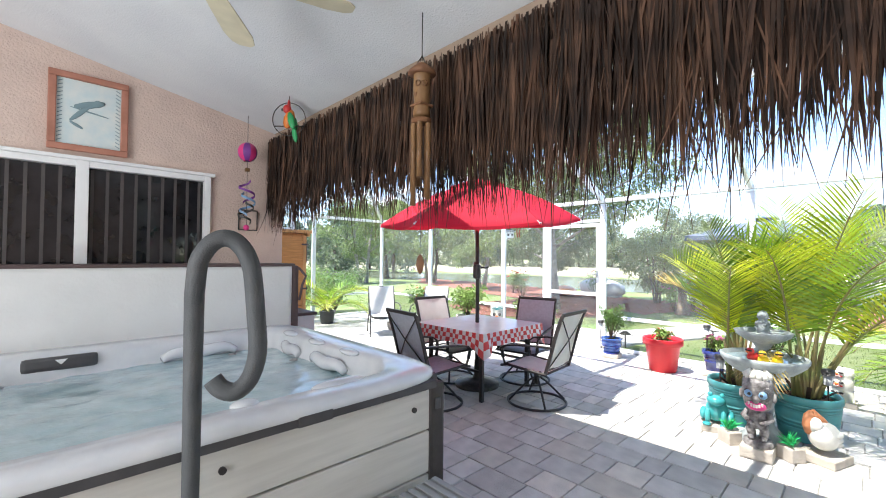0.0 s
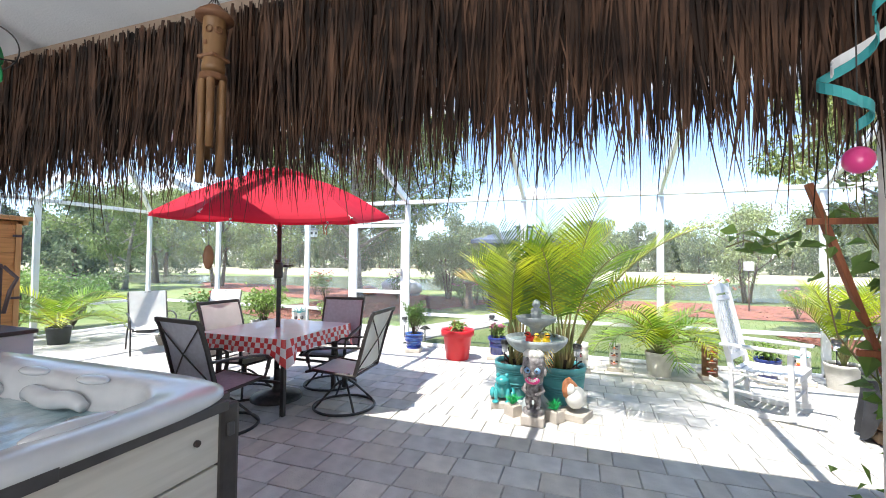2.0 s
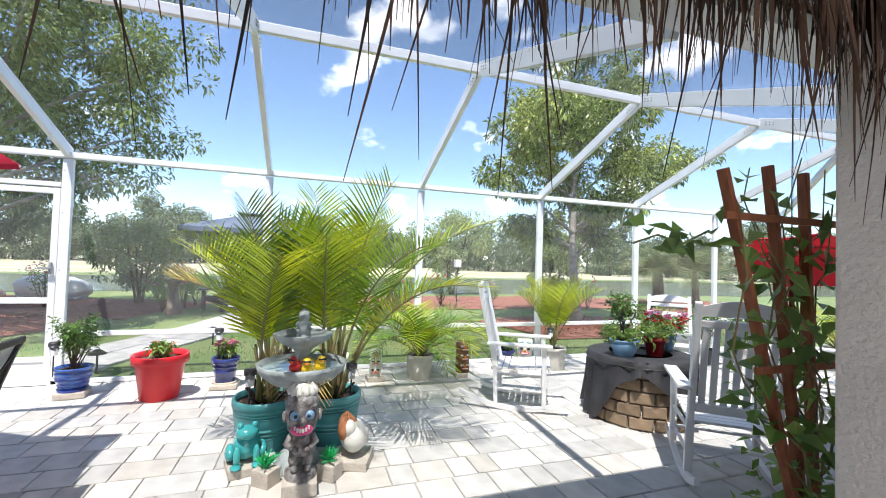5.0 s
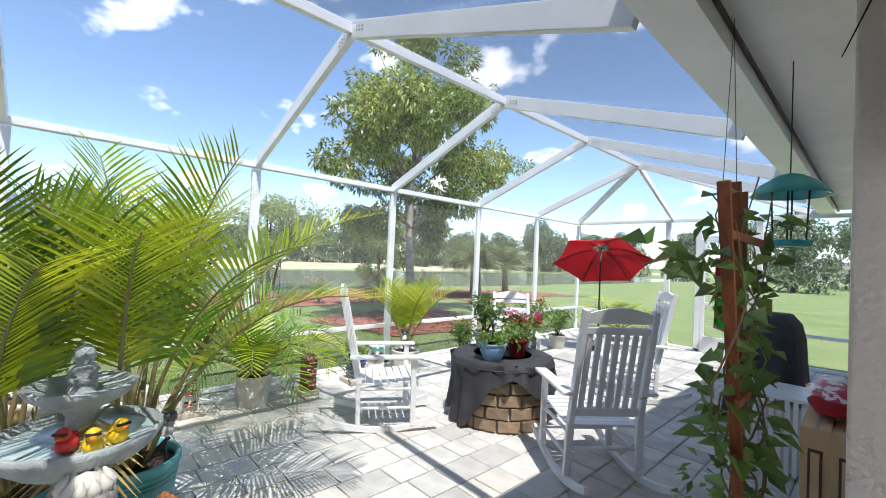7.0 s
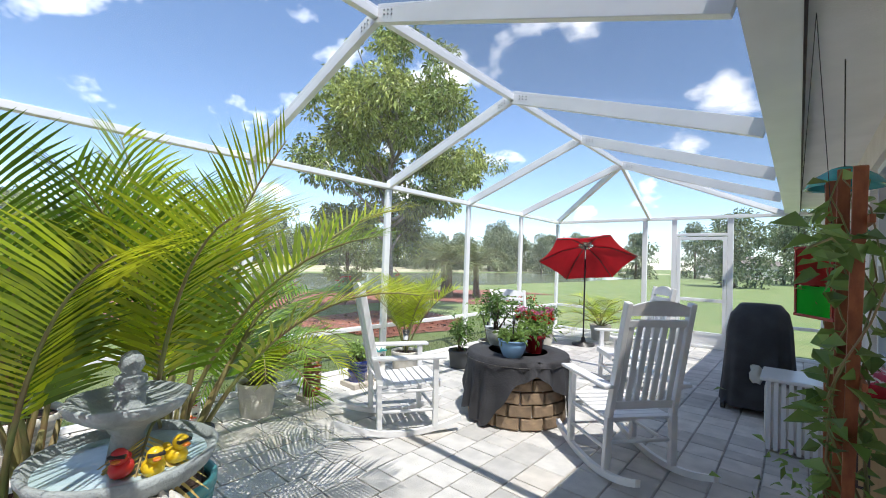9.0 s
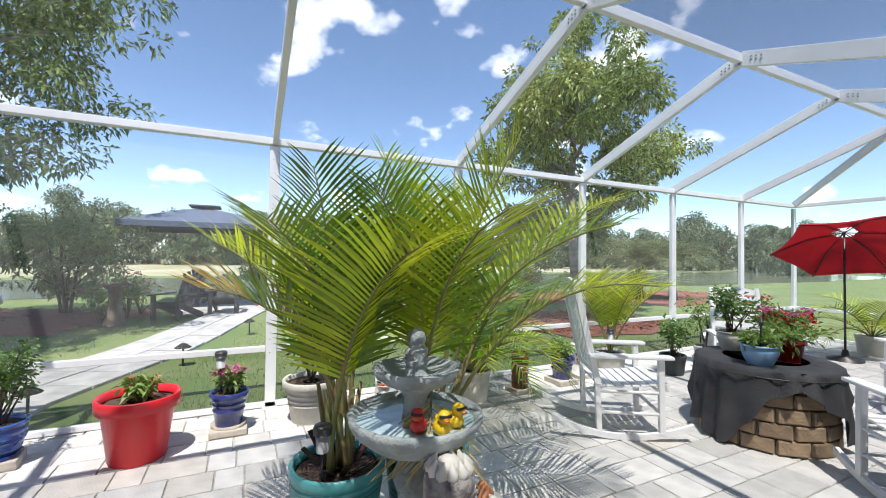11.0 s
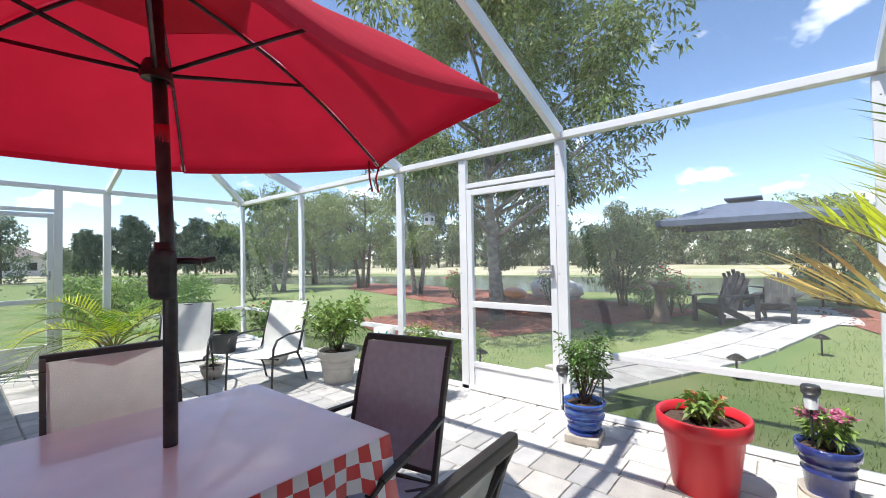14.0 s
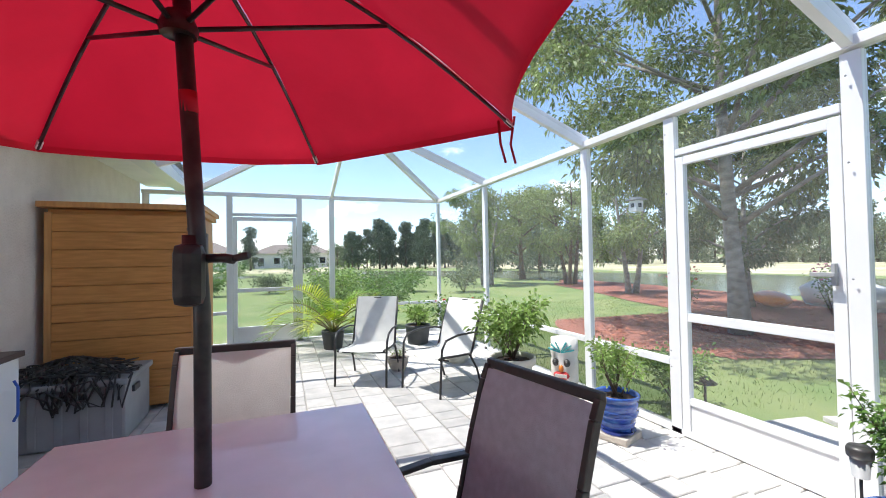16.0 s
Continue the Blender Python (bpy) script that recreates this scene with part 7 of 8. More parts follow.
def glass_panel():
    g = thing("stained_glass_panel", pose(4.42, 0.22, 1.40, 0, 0, -60), "hanging stained glass panel with a red bird over green", "stained glass")
    w, h = 0.21, 0.28
    bm = BM()
    for x, z, sx, sz in ((0, h / 2, w + 0.02, 0.012), (0, -h / 2, w + 0.02, 0.012), (w / 2, 0, 0.012, h - 0.012), (-w / 2, 0, 0.012, h - 0.012)):
        box(bm, (x, 0, z), (sx, 0.014, sz), bevel=0.002)
    part("frame", bm, M_DKRED, g)
    for nm, c, s, m in (("red_pane", (0, 0, 0.06), (w - 0.012, 0.005, 0.148), M_SGRED), ("green_pane", (0, 0, -0.076), (w - 0.012, 0.005, 0.116), M_SGGREEN)):
        bm = BM()
        box(bm, c, s)
        part(nm, bm, m, g)
    bm = BM()
    ball(bm, (0.01, -0.004, 0.03), (0.045, 0.004, 0.06), lump=0.6)
    ball(bm, (-0.015, -0.004, 0.095), (0.025, 0.004, 0.028))
    part("bird_pane", bm, M_DKRED, g)
    bm = BM()
    for s in (-1, 1):
        tube(bm, [(s * w / 2, 0, h / 2), (0, 0, 1.10)], 0.0015, 5)
    part("chain", bm, M_BLACK, g)


M_SGRED = stained_glass("red_glass", (0.6, 0.05, 0.05))
M_SGGREEN = stained_glass("green_glass", (0.02, 0.75, 0.08))
glass_panel()


# things along the south house wall
def grill():
    g = thing("covered_grill", pose(4.78, -3.25, 0), "barbecue grill under a black fabric cover against the house wall", "grill")
    bm = BM()
    n = 48
    rows = []
    for z, hx, hy in ((0.06, 0.33, 0.52), (0.3, 0.31, 0.50), (0.6, 0.29, 0.48), (0.82, 0.28, 0.46), (0.98, 0.25, 0.38), (1.08, 0.18, 0.28), (1.10, 0.0, 0.0)):
        row = []
        for i in range(n):
            a = 2 * math.pi * i / n
            c, s = math.cos(a), math.sin(a)
            f = 1 + (0.05 * math.sin(a * 11) * (1 - z / 1.1))
            row.append(bm.verts.new((abs(c) ** 0.45 * math.copysign(1, c) * hx * f, abs(s) ** 0.45 * math.copysign(1, s) * hy * f, z)))
        rows.append(row)
    for a, b in zip(rows, rows[1:]):
        for i in range(n):
            bm.faces.new((a[i], a[(i + 1) % n], b[(i + 1) % n], b[i])).smooth = True
    part("cover", bm, M_CLOTHB, g)
    for s in (-1, 1):
        bm = BM()
        tube(bm, [(0.26, s * 0.42, 0.05), (0.30, s * 0.42, 0.05)], 0.05, 14)
        part("wheel", bm, M_BLACK, g)
    bm = BM()
    ball(bm, (0.0, 0.50, 0.42), (0.05, 0.006, 0.09), lump=0.8, seed=3)
    part("pale_patch", bm, M_WHITEP, g, "pale worn patch")


grill()


def basket():
    b = thing("slatted_bin", pose(4.50, -2.05, 0), "white slatted plastic bin against the house wall", "bin")
    bm = BM()
    box(bm, (0, 0, 0.28), (0.34, 0.44, 0.50), bevel=0.02)
    part("liner", bm, M_BASKET, b)
    for k in range(7):
        bm = BM()
        box(bm, (-0.174, -0.18 + k * 0.06, 0.29), (0.016, 0.035, 0.54), bevel=0.004)
        part("slat", bm, M_WHITE, b)
        bm = BM()
        box(bm, (-0.14 + k * 0.047, 0.226, 0.29), (0.03, 0.016, 0.54), bevel=0.004)
        part("slat", bm, M_WHITE, b)
    bm = BM()
    box(bm, (0, 0, 0.575), (0.40, 0.50, 0.03), bevel=0.01)
    part("rim", bm, M_WHITE, b)


basket()


def crates():
    for x, y, w, d, h, rz, lab in ((4.215, -0.90, 0.115, 0.58, 0.74, 1, "tall tan cardboard carton with dark lettering by the house wall"), (4.092, -0.91, 0.115, 0.60, 0.73, -1, "tan cardboard carton with dark side lettering, by the house wall")):
        c = thing("cardboard_carton", pose(x, y, 0, 0, 0, rz), lab, "box", "cartons by the wall")
        bm = BM()
        box(bm, (0, 0, h / 2), (w, d, h), bevel=0.004)
        part("carton_body", bm, M_CARD, c)
        for s in (1,):
            bm = BM()
            box(bm, (0, d / 2 + 0.003, h * 0.66), (0.055, 0.003, 0.30), bevel=0.001)
            part("printed_bar", bm, M_BROWNV, c)
            bm = BM()
            box(bm, (0, d / 2 + 0.006, h * 0.66), (0.033, 0.003, 0.27), bevel=0.001)
            part("printed_panel", bm, M_CARD, c)
        bm = BM()
        box(bm, (0, 0, h + 0.002), (0.012, d - 0.02, 0.003))
        part("seam_tape", bm, M_TAN, c)
    b = thing("cushion_bag", pose(4.16, -0.92, 0.74), "clear plastic bag of red and white cushions lying on the cartons", "bag")
    bm = BM()
    ball(bm, (0, 0.02, 0.07), (0.105, 0.19, 0.055), n=16, lump=0.15)
    part("red_cushion", bm, M_REDCLOTH2, b)
    bm = BM()
    ball(bm, (0.0, -0.14, 0.105), (0.12, 0.29, 0.075), n=16, lump=0.25)
    part("patterned_cushion", bm, M_CUSH, b)


M_CUSH = material("red_white_pattern", (0.75, 0.70, 0.70), 0.3, second=(0.5, 0.04, 0.10), scale=14, spread=(0.48, 0.52))
crates()


def hanging_teal():
    h = thing("hanging_feeder", pose(4.30, -0.35, 0), "teal umbrella-shaped hanging feeder with glass sides under the soffit", "hanging ornament")
    bm = BM()
    tube(bm, [(0, 0, 2.5), (0, 0, 1.95)], 0.003, 6)
    part("cord", bm, M_BLACK, h)
    bm = BM()
    lathe(bm, [(0, 1.97), (0.05, 1.955), (0.12, 1.91), (0.155, 1.86), (0.14, 1.865), (0.05, 1.93), (0, 1.94)], 24)
    part("roof", bm, M_TURQ, h)
    bm = BM()
    for k in range(4):
        tube(bm, [(0.07 * math.cos(k * 1.57), 0.07 * math.sin(k * 1.57), 1.9), (0.06 * math.cos(k * 1.57), 0.06 * math.sin(k * 1.57), 1.62)], 0.004, 5)
    part("rods", bm, M_BLACK, h)
    bm = BM()
    lathe(bm, [(0, 1.62), (0.08, 1.62), (0.09, 1.65), (0, 1.65)], 20)
    part("tray", bm, M_TURQ, h)


hanging_teal()


# north wall of the house: cedar cabinet, bins
def cedar_cabinet():
    c = thing("cedar_cabinet", pose(0, 0, 0), "tall orange cedar cabinet with strap hinges against the house wall", "cabinet")
    x0, x1, y0, y1, h = 4.05, 5.19, 7.78, 8.62, 1.86
    for k in range(11):
        bm = BM()
        z = 0.05 + k * 0.158
        box(bm, ((x0 + x1) / 2, y0 + 0.012, z + 0.079), (x1 - x0 - 0.10, 0.022, 0.152), bevel=0.003)
        part("front_board", bm, M_OAK, c)
    bm = BM()
    box(bm, ((x0 + x1) / 2, (y0 + y1) / 2 + 0.02, h / 2), (x1 - x0 - 0.02, y1 - y0 - 0.04, h - 0.06))
    part("carcass", bm, M_OAK, c)
    for x in (x0 + 0.025, x1 - 0.025):
        bm = BM()
        box(bm, (x, y0 + 0.012, h / 2 - 0.03), (0.05, 0.036, h - 0.06), bevel=0.004)
        part("corner_trim", bm, M_OAKTRIM, c)
    bm = BM()
    box(bm, (x1 + 0.010, (y0 + y1) / 2, h / 2 - 0.03), (0.024, y1 - y0 - 0.06, h - 0.1), bevel=0.004)
    part("door", bm, M_OAKTRIM, c)
    bm = BM()
    box(bm, ((x0 + x1) / 2 + 0.02, (y0 + y1) / 2, h + 0.005), (x1 - x0 + 0.12, y1 - y0 + 0.10, 0.05), bevel=0.006)
    part("roof_board", bm, M_OAKTRIM, c)
    bm = BM()
    box(bm, (x1 + 0.03, (y0 + y1) / 2, h - 0.045), (0.05, y1 - y0 + 0.04, 0.05), bevel=0.004)
    part("cornice", bm, M_OAKTRIM, c)
    for z in (1.66, 0.95, 0.25):
        bm = BM()
        box(bm, (x1 - 0.03, y0 - 0.012, z), (0.10, 0.008, 0.028), bevel=0.003)
        tube(bm, [(x1 + 0.012, y0 - 0.012, z - 0.03), (x1 + 0.012, y0 - 0.012, z + 0.03)], 0.009, 8)
        part("hinge", bm, M_BROWNV, c)
    bm = BM()
    box(bm, (x1 + 0.045, y0 + 0.15, 1.5), (0.05, 0.10, 0.26), bevel=0.006)
    part("control_box", bm, M_BROWNV, c)


cedar_cabinet()


def deck_bin():
    b = thing("deck_box", pose(4.44, 7.36, 0), "low grey plastic deck box before the cedar cabinet", "storage box")
    bm = BM()
    box(bm, (0, 0, 0.22), (0.80, 0.62, 0.42), bevel=0.02)
    part("body", bm, M_BINGREY, b)
    for k in range(5):
        bm = BM()
        box(bm, (-0.3 + k * 0.15, -0.312, 0.22), (0.05, 0.012, 0.36), bevel=0.004)
        part("moulded_rib", bm, M_BINGREY, b)
    bm = BM()
    box(bm, (0, 0, 0.455), (0.84, 0.66, 0.05), bevel=0.015)
    part("lid", bm, M_BINGREY, b)
    bm = BM()
    box(bm, (0.412, -0.1, 0.36), (0.02, 0.14, 0.05), bevel=0.006)
    part("handle", bm, M_DKGREY, b)
    r = rng(9)
    bm = BM()
    for k in range(95):
        pts = []
        x, y = r.uniform(-0.40, 0.22), r.uniform(-0.30, 0.2)
        for i in range(9):
            x += r.uniform(-0.09, 0.11)
            y += r.uniform(-0.11, 0.08)
            x, y = max(-0.42, min(0.44, x)), max(-0.36, min(0.3, y))
            z = 0.50 + 0.10 * math.exp(-((x + 0.05) ** 2 + y ** 2) / 0.05) + r.uniform(0, 0.02)
            if y < -0.33:
                z -= 0.26 * r.random()
            pts.append((x, y, z))
        tube(bm, pts, 0.0075, 4)
    single("tangled_netting", bm, M_BLACK, pose(4.44, 7.36, 0), "tangled heap of black mesh netting on the deck box", "netting")
    c = thing("cooler_cabinet", pose(4.22, 6.28, 0), "white utility cabinet with dark top against the house wall", "cabinet")
    bm = BM()
    box(bm, (0, 0, 0.40), (0.44, 0.60, 0.76), bevel=0.01)
    part("body", bm, M_WHITE, c)
    bm = BM()
    box(bm, (0, 0, 0.80), (0.48, 0.64, 0.035), bevel=0.006)
    part("top", bm, M_BROWNV, c)
    bm = BM()
    tube(bm, [(0.24, 0.2, 0.42), (0.26, 0.2, 0.46), (0.26, 0.2, 0.62), (0.24, 0.2, 0.66)], 0.008, 6)
    part("handle", bm, M_BLUEP, c)


deck_bin()
bm = BM()
tube(bm, [(3.995, 7.0, 2.5), (3.995, 7.0, 2.05)], 0.014, 8)
box(bm, (4.01, 7.0, 1.98), (0.06, 0.10, 0.14), bevel=0.008)
single("outdoor_outlet", bm, M_STUCCO2, pose(0, 0, 0), "painted conduit and junction box on the cream house wall", "junction box")


def chaise():
    c = thing("chaise_lounge", pose(7.9, -3.1, 0, 0, 0, 35), "bronze tube chaise lounge with pale sling on the patio", "lounge chair")
    bm = BM()
    for s in (-1, 1):
        tube(bm, [(s * 0.3, -0.9, 0.28), (s * 0.3, 0.3, 0.28), (s * 0.3, 0.75, 0.6)], 0.014, 8)
        for y in (-0.8, 0.2):
            tube(bm, [(s * 0.3, y, 0.28), (s * 0.3, y - 0.05, 0)], 0.012, 8)
    part("frame", bm, M_BRONZE, c)
    bm = BM()
    sheet(bm, ((-0.29, -0.88, 0.285), (0.29, -0.88, 0.285), (0.29, 0.3, 0.285), (-0.29, 0.3, 0.285)), 0.006)
    sheet(bm, ((-0.29, 0.3, 0.285), (0.29, 0.3, 0.285), (0.29, 0.74, 0.60), (-0.29, 0.74, 0.60)), 0.006)
    part("sling", bm, M_SLINGC, c)


chaise()
# ---------- garden ----------
def flat_patch(name, pts, z, mat, label, wob=0.0, kind="structure"):
    bm = BM()
    out = []
    for i, p in enumerate(pts):
        q = pts[(i + 1) % len(pts)]
        for k in range(6):
            t = k / 6
            x, y = p[0] + (q[0] - p[0]) * t, p[1] + (q[1] - p[1]) * t
            out.append((x + wob * noise.noise(Vector((x * 0.5, y * 0.5, 1))), y + wob * noise.noise(Vector((x * 0.5, y * 0.5, 7)))))
    bm.faces.new([bm.verts.new((x, y, z)) for x, y in out])
    bmesh.ops.triangulate(bm, faces=bm.faces[:])
    return part(name, bm, mat, label=label, kind=kind)


flat_patch("far_bank", [(26, -140), (44, -60), (40, -12), (36, 20), (30, 52), (10, 75), (30, 150), (160, 160), (190, -150)], -0.052, M_SAND, "dry tan grass bank beyond the pond", 2.0)
flat_patch("water", [(21, -60), (20, -25), (20.5, -8), (21.5, 8), (20.5, 22), (16, 36), (8, 46), (14, 52), (27, 42), (33, 20), (36, 0), (37, -25), (38, -60)], -0.046, M_WATER, "calm olive green pond behind the garden", 1.5)
flat_patch("water", [(-34, 27), (-10, 33), (0, 37), (5, 44), (-6, 58), (-34, 56)], -0.046, M_WATER, "calm pond beyond the north lawn", 1.0)
flat_patch("far_bank", [(-60, 58), (-6, 60), (8, 50), (14, 60), (10, 75), (-60, 80)], -0.050, M_SAND, "dry far shore of the pond", 1.0)
BEDS = [
    ("mulch_bed", [(11.6, 10.6), (14.9, 10.4), (15.2, 7.6), (13.4, 6.3), (11.3, 6.9), (10.9, 8.9)]),
    ("mulch_bed", [(14.0, 5.6), (14.6, 9.5), (18.4, 20), (22.0, 24), (21.0, 14), (18.2, 6.4), (17.5, 4.6)]),
    ("mulch_bed", [(15.2, 1.6), (19.5, 3.4), (19.8, -8), (17.5, -16), (14.0, -17), (15.4, -8)]),
    ("mulch_bed", [(10.6, -2.6), (12.6, -2.2), (13.6, -4.6), (12.8, -6.2), (10.9, -6.0), (10.2, -4.4)]),
    ("mulch_bed", [(13.2, -9.2), (17.0, -8.6), (17.4, -12.4), (13.6, -12.6)]),
]
for nm, pts in BEDS:
    flat_patch(nm, pts, -0.040, M_MULCH, "red wood mulch bed under the trees", 0.5)
r = rng(17)
vs, fs = [], []
for nm, pts in BEDS[:4]:
    xs, ysb = [p[0] for p in pts], [p[1] for p in pts]
    for i in range(2200):
        x, y = r.uniform(min(xs), max(xs)), r.uniform(min(ysb), max(ysb))
        inside = False
        for a, b in zip(pts, pts[1:] + pts[:1]):
            if (a[1] > y) != (b[1] > y) and x < (b[0] - a[0]) * (y - a[1]) / (b[1] - a[1]) + a[0]:
                inside = not inside
        if not inside:
            continue
        a, l, w, z = r.uniform(0, 3.14), r.uniform(0.02, 0.06), r.uniform(0.008, 0.02), -0.036
        c, s = math.cos(a), math.sin(a)
        o, t1, t2 = len(vs), r.uniform(0, 0.025), r.uniform(0, 0.02)
        vs += [(x - c * l - s * w, y - s * l + c * w, z), (x - c * l + s * w, y - s * l - c * w, z + t2), (x + c * l + s * w, y + s * l - c * w, z + t1 + t2), (x + c * l - s * w, y + s * l + c * w, z + t1)]
        fs.append((o, o + 1, o + 2, o + 3))
me = bpy.data.meshes.new("mulch_chips")
me.from_pydata(vs, [], fs)
me.materials.append(M_CHIP)
tagged(new("mulch_chips", me), "loose red mulch chips on the beds", "mulch", kind="stuff")

# path of slabs from the door to the seats
path = thing("path", pose(0, 0, 0), "pale concrete slab path curving across the lawn from the screen door", "path", kind="structure")
r = rng(33)
line = [Vector(p) for p in ((9.0, 5.0), (9.9, 4.85), (10.9, 4.4), (11.9, 3.95), (13.0, 3.6), (14.2, 3.3), (15.4, 3.0), (16.8, 2.6))]
for a, b in zip(line, line[1:]):
    for k in range(2):
        p, q = a.lerp(b, k / 2), a.lerp(b, (k + 1) / 2)
        d = (q - p).normalized()
        nrm = Vector((-d.y, d.x))
        for s in (-0.28, 0.28):
            c = (p + q) / 2 + nrm * s
            bm = BM()
            box(bm, (0, 0, 0), ((q - p).length - 0.02, 0.54, 0.05), bevel=0.01)
            part("slab", bm, M_PATH, path, m=pose(c.x, c.y, -0.045 + r.uniform(-0.003, 0.003), 0, 0, math.degrees(math.atan2(d.y, d.x)) + r.uniform(-1.5, 1.5)))
flat_patch("seat_pad", [(16.0, 4.2), (19.4, 4.4), (19.6, 2.0), (16.2, 1.8)], -0.036, M_PATH, "pale concrete pad under the garden seats", 0.2)

# grass near the cage
r = np.random.RandomState(5)
n = 42000
gx = 8.95 + (r.uniform(0, 1, n) ** 1.6) * 8.5
gy = r.uniform(-8, 14, n)
keep = np.ones(n, bool)
for nm, pts in BEDS[:1] + BEDS[3:4]:
    cx, cy = np.mean([p[0] for p in pts]), np.mean([p[1] for p in pts])
    keep &= ((gx - cx) ** 2 + (gy - cy) ** 2) > 3.0
for a, b in zip(line, line[1:]):
    mx, my = (a + b) / 2
    keep &= ((gx - mx) ** 2 + (gy - my) ** 2) > 0.95 ** 2
gx, gy = gx[keep], gy[keep]
n = len(gx)
ang = r.uniform(0, 6.28, n)
h = r.uniform(0.02, 0.055, n)
w = r.uniform(0.003, 0.006, n)
lx, ly = r.normal(0, 0.02, n), r.normal(0, 0.02, n)
V = np.stack([np.stack([gx - np.cos(ang) * w, gy - np.sin(ang) * w, np.full(n, -0.06)], 1), np.stack([gx + np.cos(ang) * w, gy + np.sin(ang) * w, np.full(n, -0.06)], 1), np.stack([gx + lx, gy + ly, -0.06 + h], 1)], 1).reshape(-1, 3)
me = bpy.data.meshes.new("grass_blades")
me.from_pydata(V.tolist(), [], [(3 * i, 3 * i + 1, 3 * i + 2) for i in range(n)])
me.materials.append(M_BLADE)
tagged(new("grass_blades", me), "short lawn grass along the screen", "grass", kind="stuff")


def cloud_leaves(centres, radii, count, size, seed, squash=0.8):
    """Leaf positions and directions over many small clumps."""
    r = np.random.RandomState(seed)
    C, R = np.array(centres), np.array(radii)
    pick = r.choice(len(C), count, p=R ** 2 / (R ** 2).sum())
    d = r.normal(0, 1, (count, 3))
    d /= np.linalg.norm(d, axis=1)[:, None]
    rad = R[pick][:, None] * r.uniform(0.35, 1.0, (count, 1)) ** 0.6
    P = C[pick] + d * rad * np.array([1, 1, squash])
    D = d + r.normal(0, 0.7, (count, 3)) + np.array([0, 0, -0.15])
    return P, D


def tree(x, y, h, crown_r, crown_lo, trunk_r, leaf_mat, bark, seed, label, leaves=9000, leaf=0.13, shape="round", lean=(0, 0), forks=1, clumps=90, name="tree", lobes=()):
    t = thing(name, pose(x, y, -0.07), label, "tree")
    r = rng(seed)
    bm = BM()
    tips = []
    for fk in range(forks):
        off = Vector((0, 0, 0)) if forks == 1 else Vector((math.cos(fk * 6.28 / forks), math.sin(fk * 6.28 / forks), 0)) * trunk_r * 1.2
        out = Vector((0, 0, 0)) if forks == 1 else off.normalized() * h * 0.16
        top = Vector((lean[0], lean[1], h * 0.86)) + out
        pts = []
        for i in range(9):
            k = i / 8
            pts.append(off + (top - off) * k + Vector((0.05 * math.sin(k * 5 + seed + fk), 0.05 * math.cos(k * 4 + seed), 0)) * h * 0.25)
        tr = trunk_r / (forks ** 0.5)
        tube(bm, pts, [tr * (1.35 if i == 0 else 1) * (1 - 0.88 * i / 8) + 0.01 for i in range(9)], 12)
        nb = 13 if forks == 1 else 6
        for b in range(nb):
            k = (crown_lo / h) * 0.75 + (0.9 - crown_lo / h * 0.75) * b / nb
            j = min(7, int(k * 8))
            p = pts[j].lerp(pts[j + 1], k * 8 - j)
            az = b * 2.4 + seed + fk
            reach = crown_r * (0.95 if shape == "round" else 1.0) * max(0.25, (math.sin(math.pi * (0.2 + 0.75 * b / nb)) if shape == "round" else 1.05 - b / nb)) * r.uniform(0.75, 1.05)
            e = p + Vector((math.cos(az), math.sin(az), r.uniform(0.35, 0.85))) * reach
            e.z = min(e.z, h)
            m = p.lerp(e, 0.5) + Vector((r.uniform(-0.1, 0.1), r.uniform(-0.1, 0.1), 0.12)) * reach * 0.5
            rr = tr * 0.34 * (1 - 0.5 * b / nb) + 0.008
            tube(bm, [p, m, e], [rr, rr * 0.6, rr * 0.2], 7)
            for q in range(4):
                s = m.lerp(e, r.random())
                w = s + Vector((r.gauss(0, 1), r.gauss(0, 1), r.gauss(0.3, 0.5))).normalized() * reach * r.uniform(0.25, 0.5)
                tube(bm, [s, s.lerp(w, 0.5) + Vector((0, 0, 0.03)), w], [rr * 0.35, rr * 0.22, rr * 0.08], 5)
                tips.append(w)
                tips.append(s)
    part("trunk", bm, bark, t, smooth=True)
    cen, rad = [], []
    for w in tips:
        cen.append(tuple(w))
        rad.append(crown_r * r.uniform(0.09, 0.22))
    for lx, ly, lz, lr in lobes:
        bm = BM()
        tube(bm, [(lean[0] * 0.5, lean[1] * 0.5, lz * 0.62), (lx * 0.55, ly * 0.55, lz * 0.85), (lx, ly, lz)], [trunk_r * 0.4, trunk_r * 0.22, 0.012], 7)
        part("limb", bm, bark, t, smooth=True)
        for k in range(9):
            cen.append((lx + r.gauss(0, lr * 0.5), ly + r.gauss(0, lr * 0.5), lz + r.gauss(0, lr * 0.33)))
            rad.append(lr * r.uniform(0.2, 0.5))
    while len(cen) < clumps:
        az, u = r.uniform(0, 6.283), r.random()
        zz = crown_lo + (h - crown_lo) * u
        prof = (math.sin(math.pi * (0.12 + 0.83 * u)) if shape == "round" else (1.0 - 0.86 * u ** 1.25) * min(1, 0.45 + u * 5))
        rr = crown_r * prof * r.uniform(0.55, 1.02)
        cen.append((lean[0] + rr * math.cos(az), lean[1] + rr * math.sin(az), zz))
        rad.append(crown_r * r.uniform(0.08, 0.20))
    P, D = cloud_leaves(cen, rad, leaves, leaf, seed)
    ok = P[:, 2] > crown_lo * 0.55
    leaf_mesh(P[ok], D[ok], leaf, leaf * 0.42, leaf_mat, "crown", t, seed, droop=0.3)
    return t


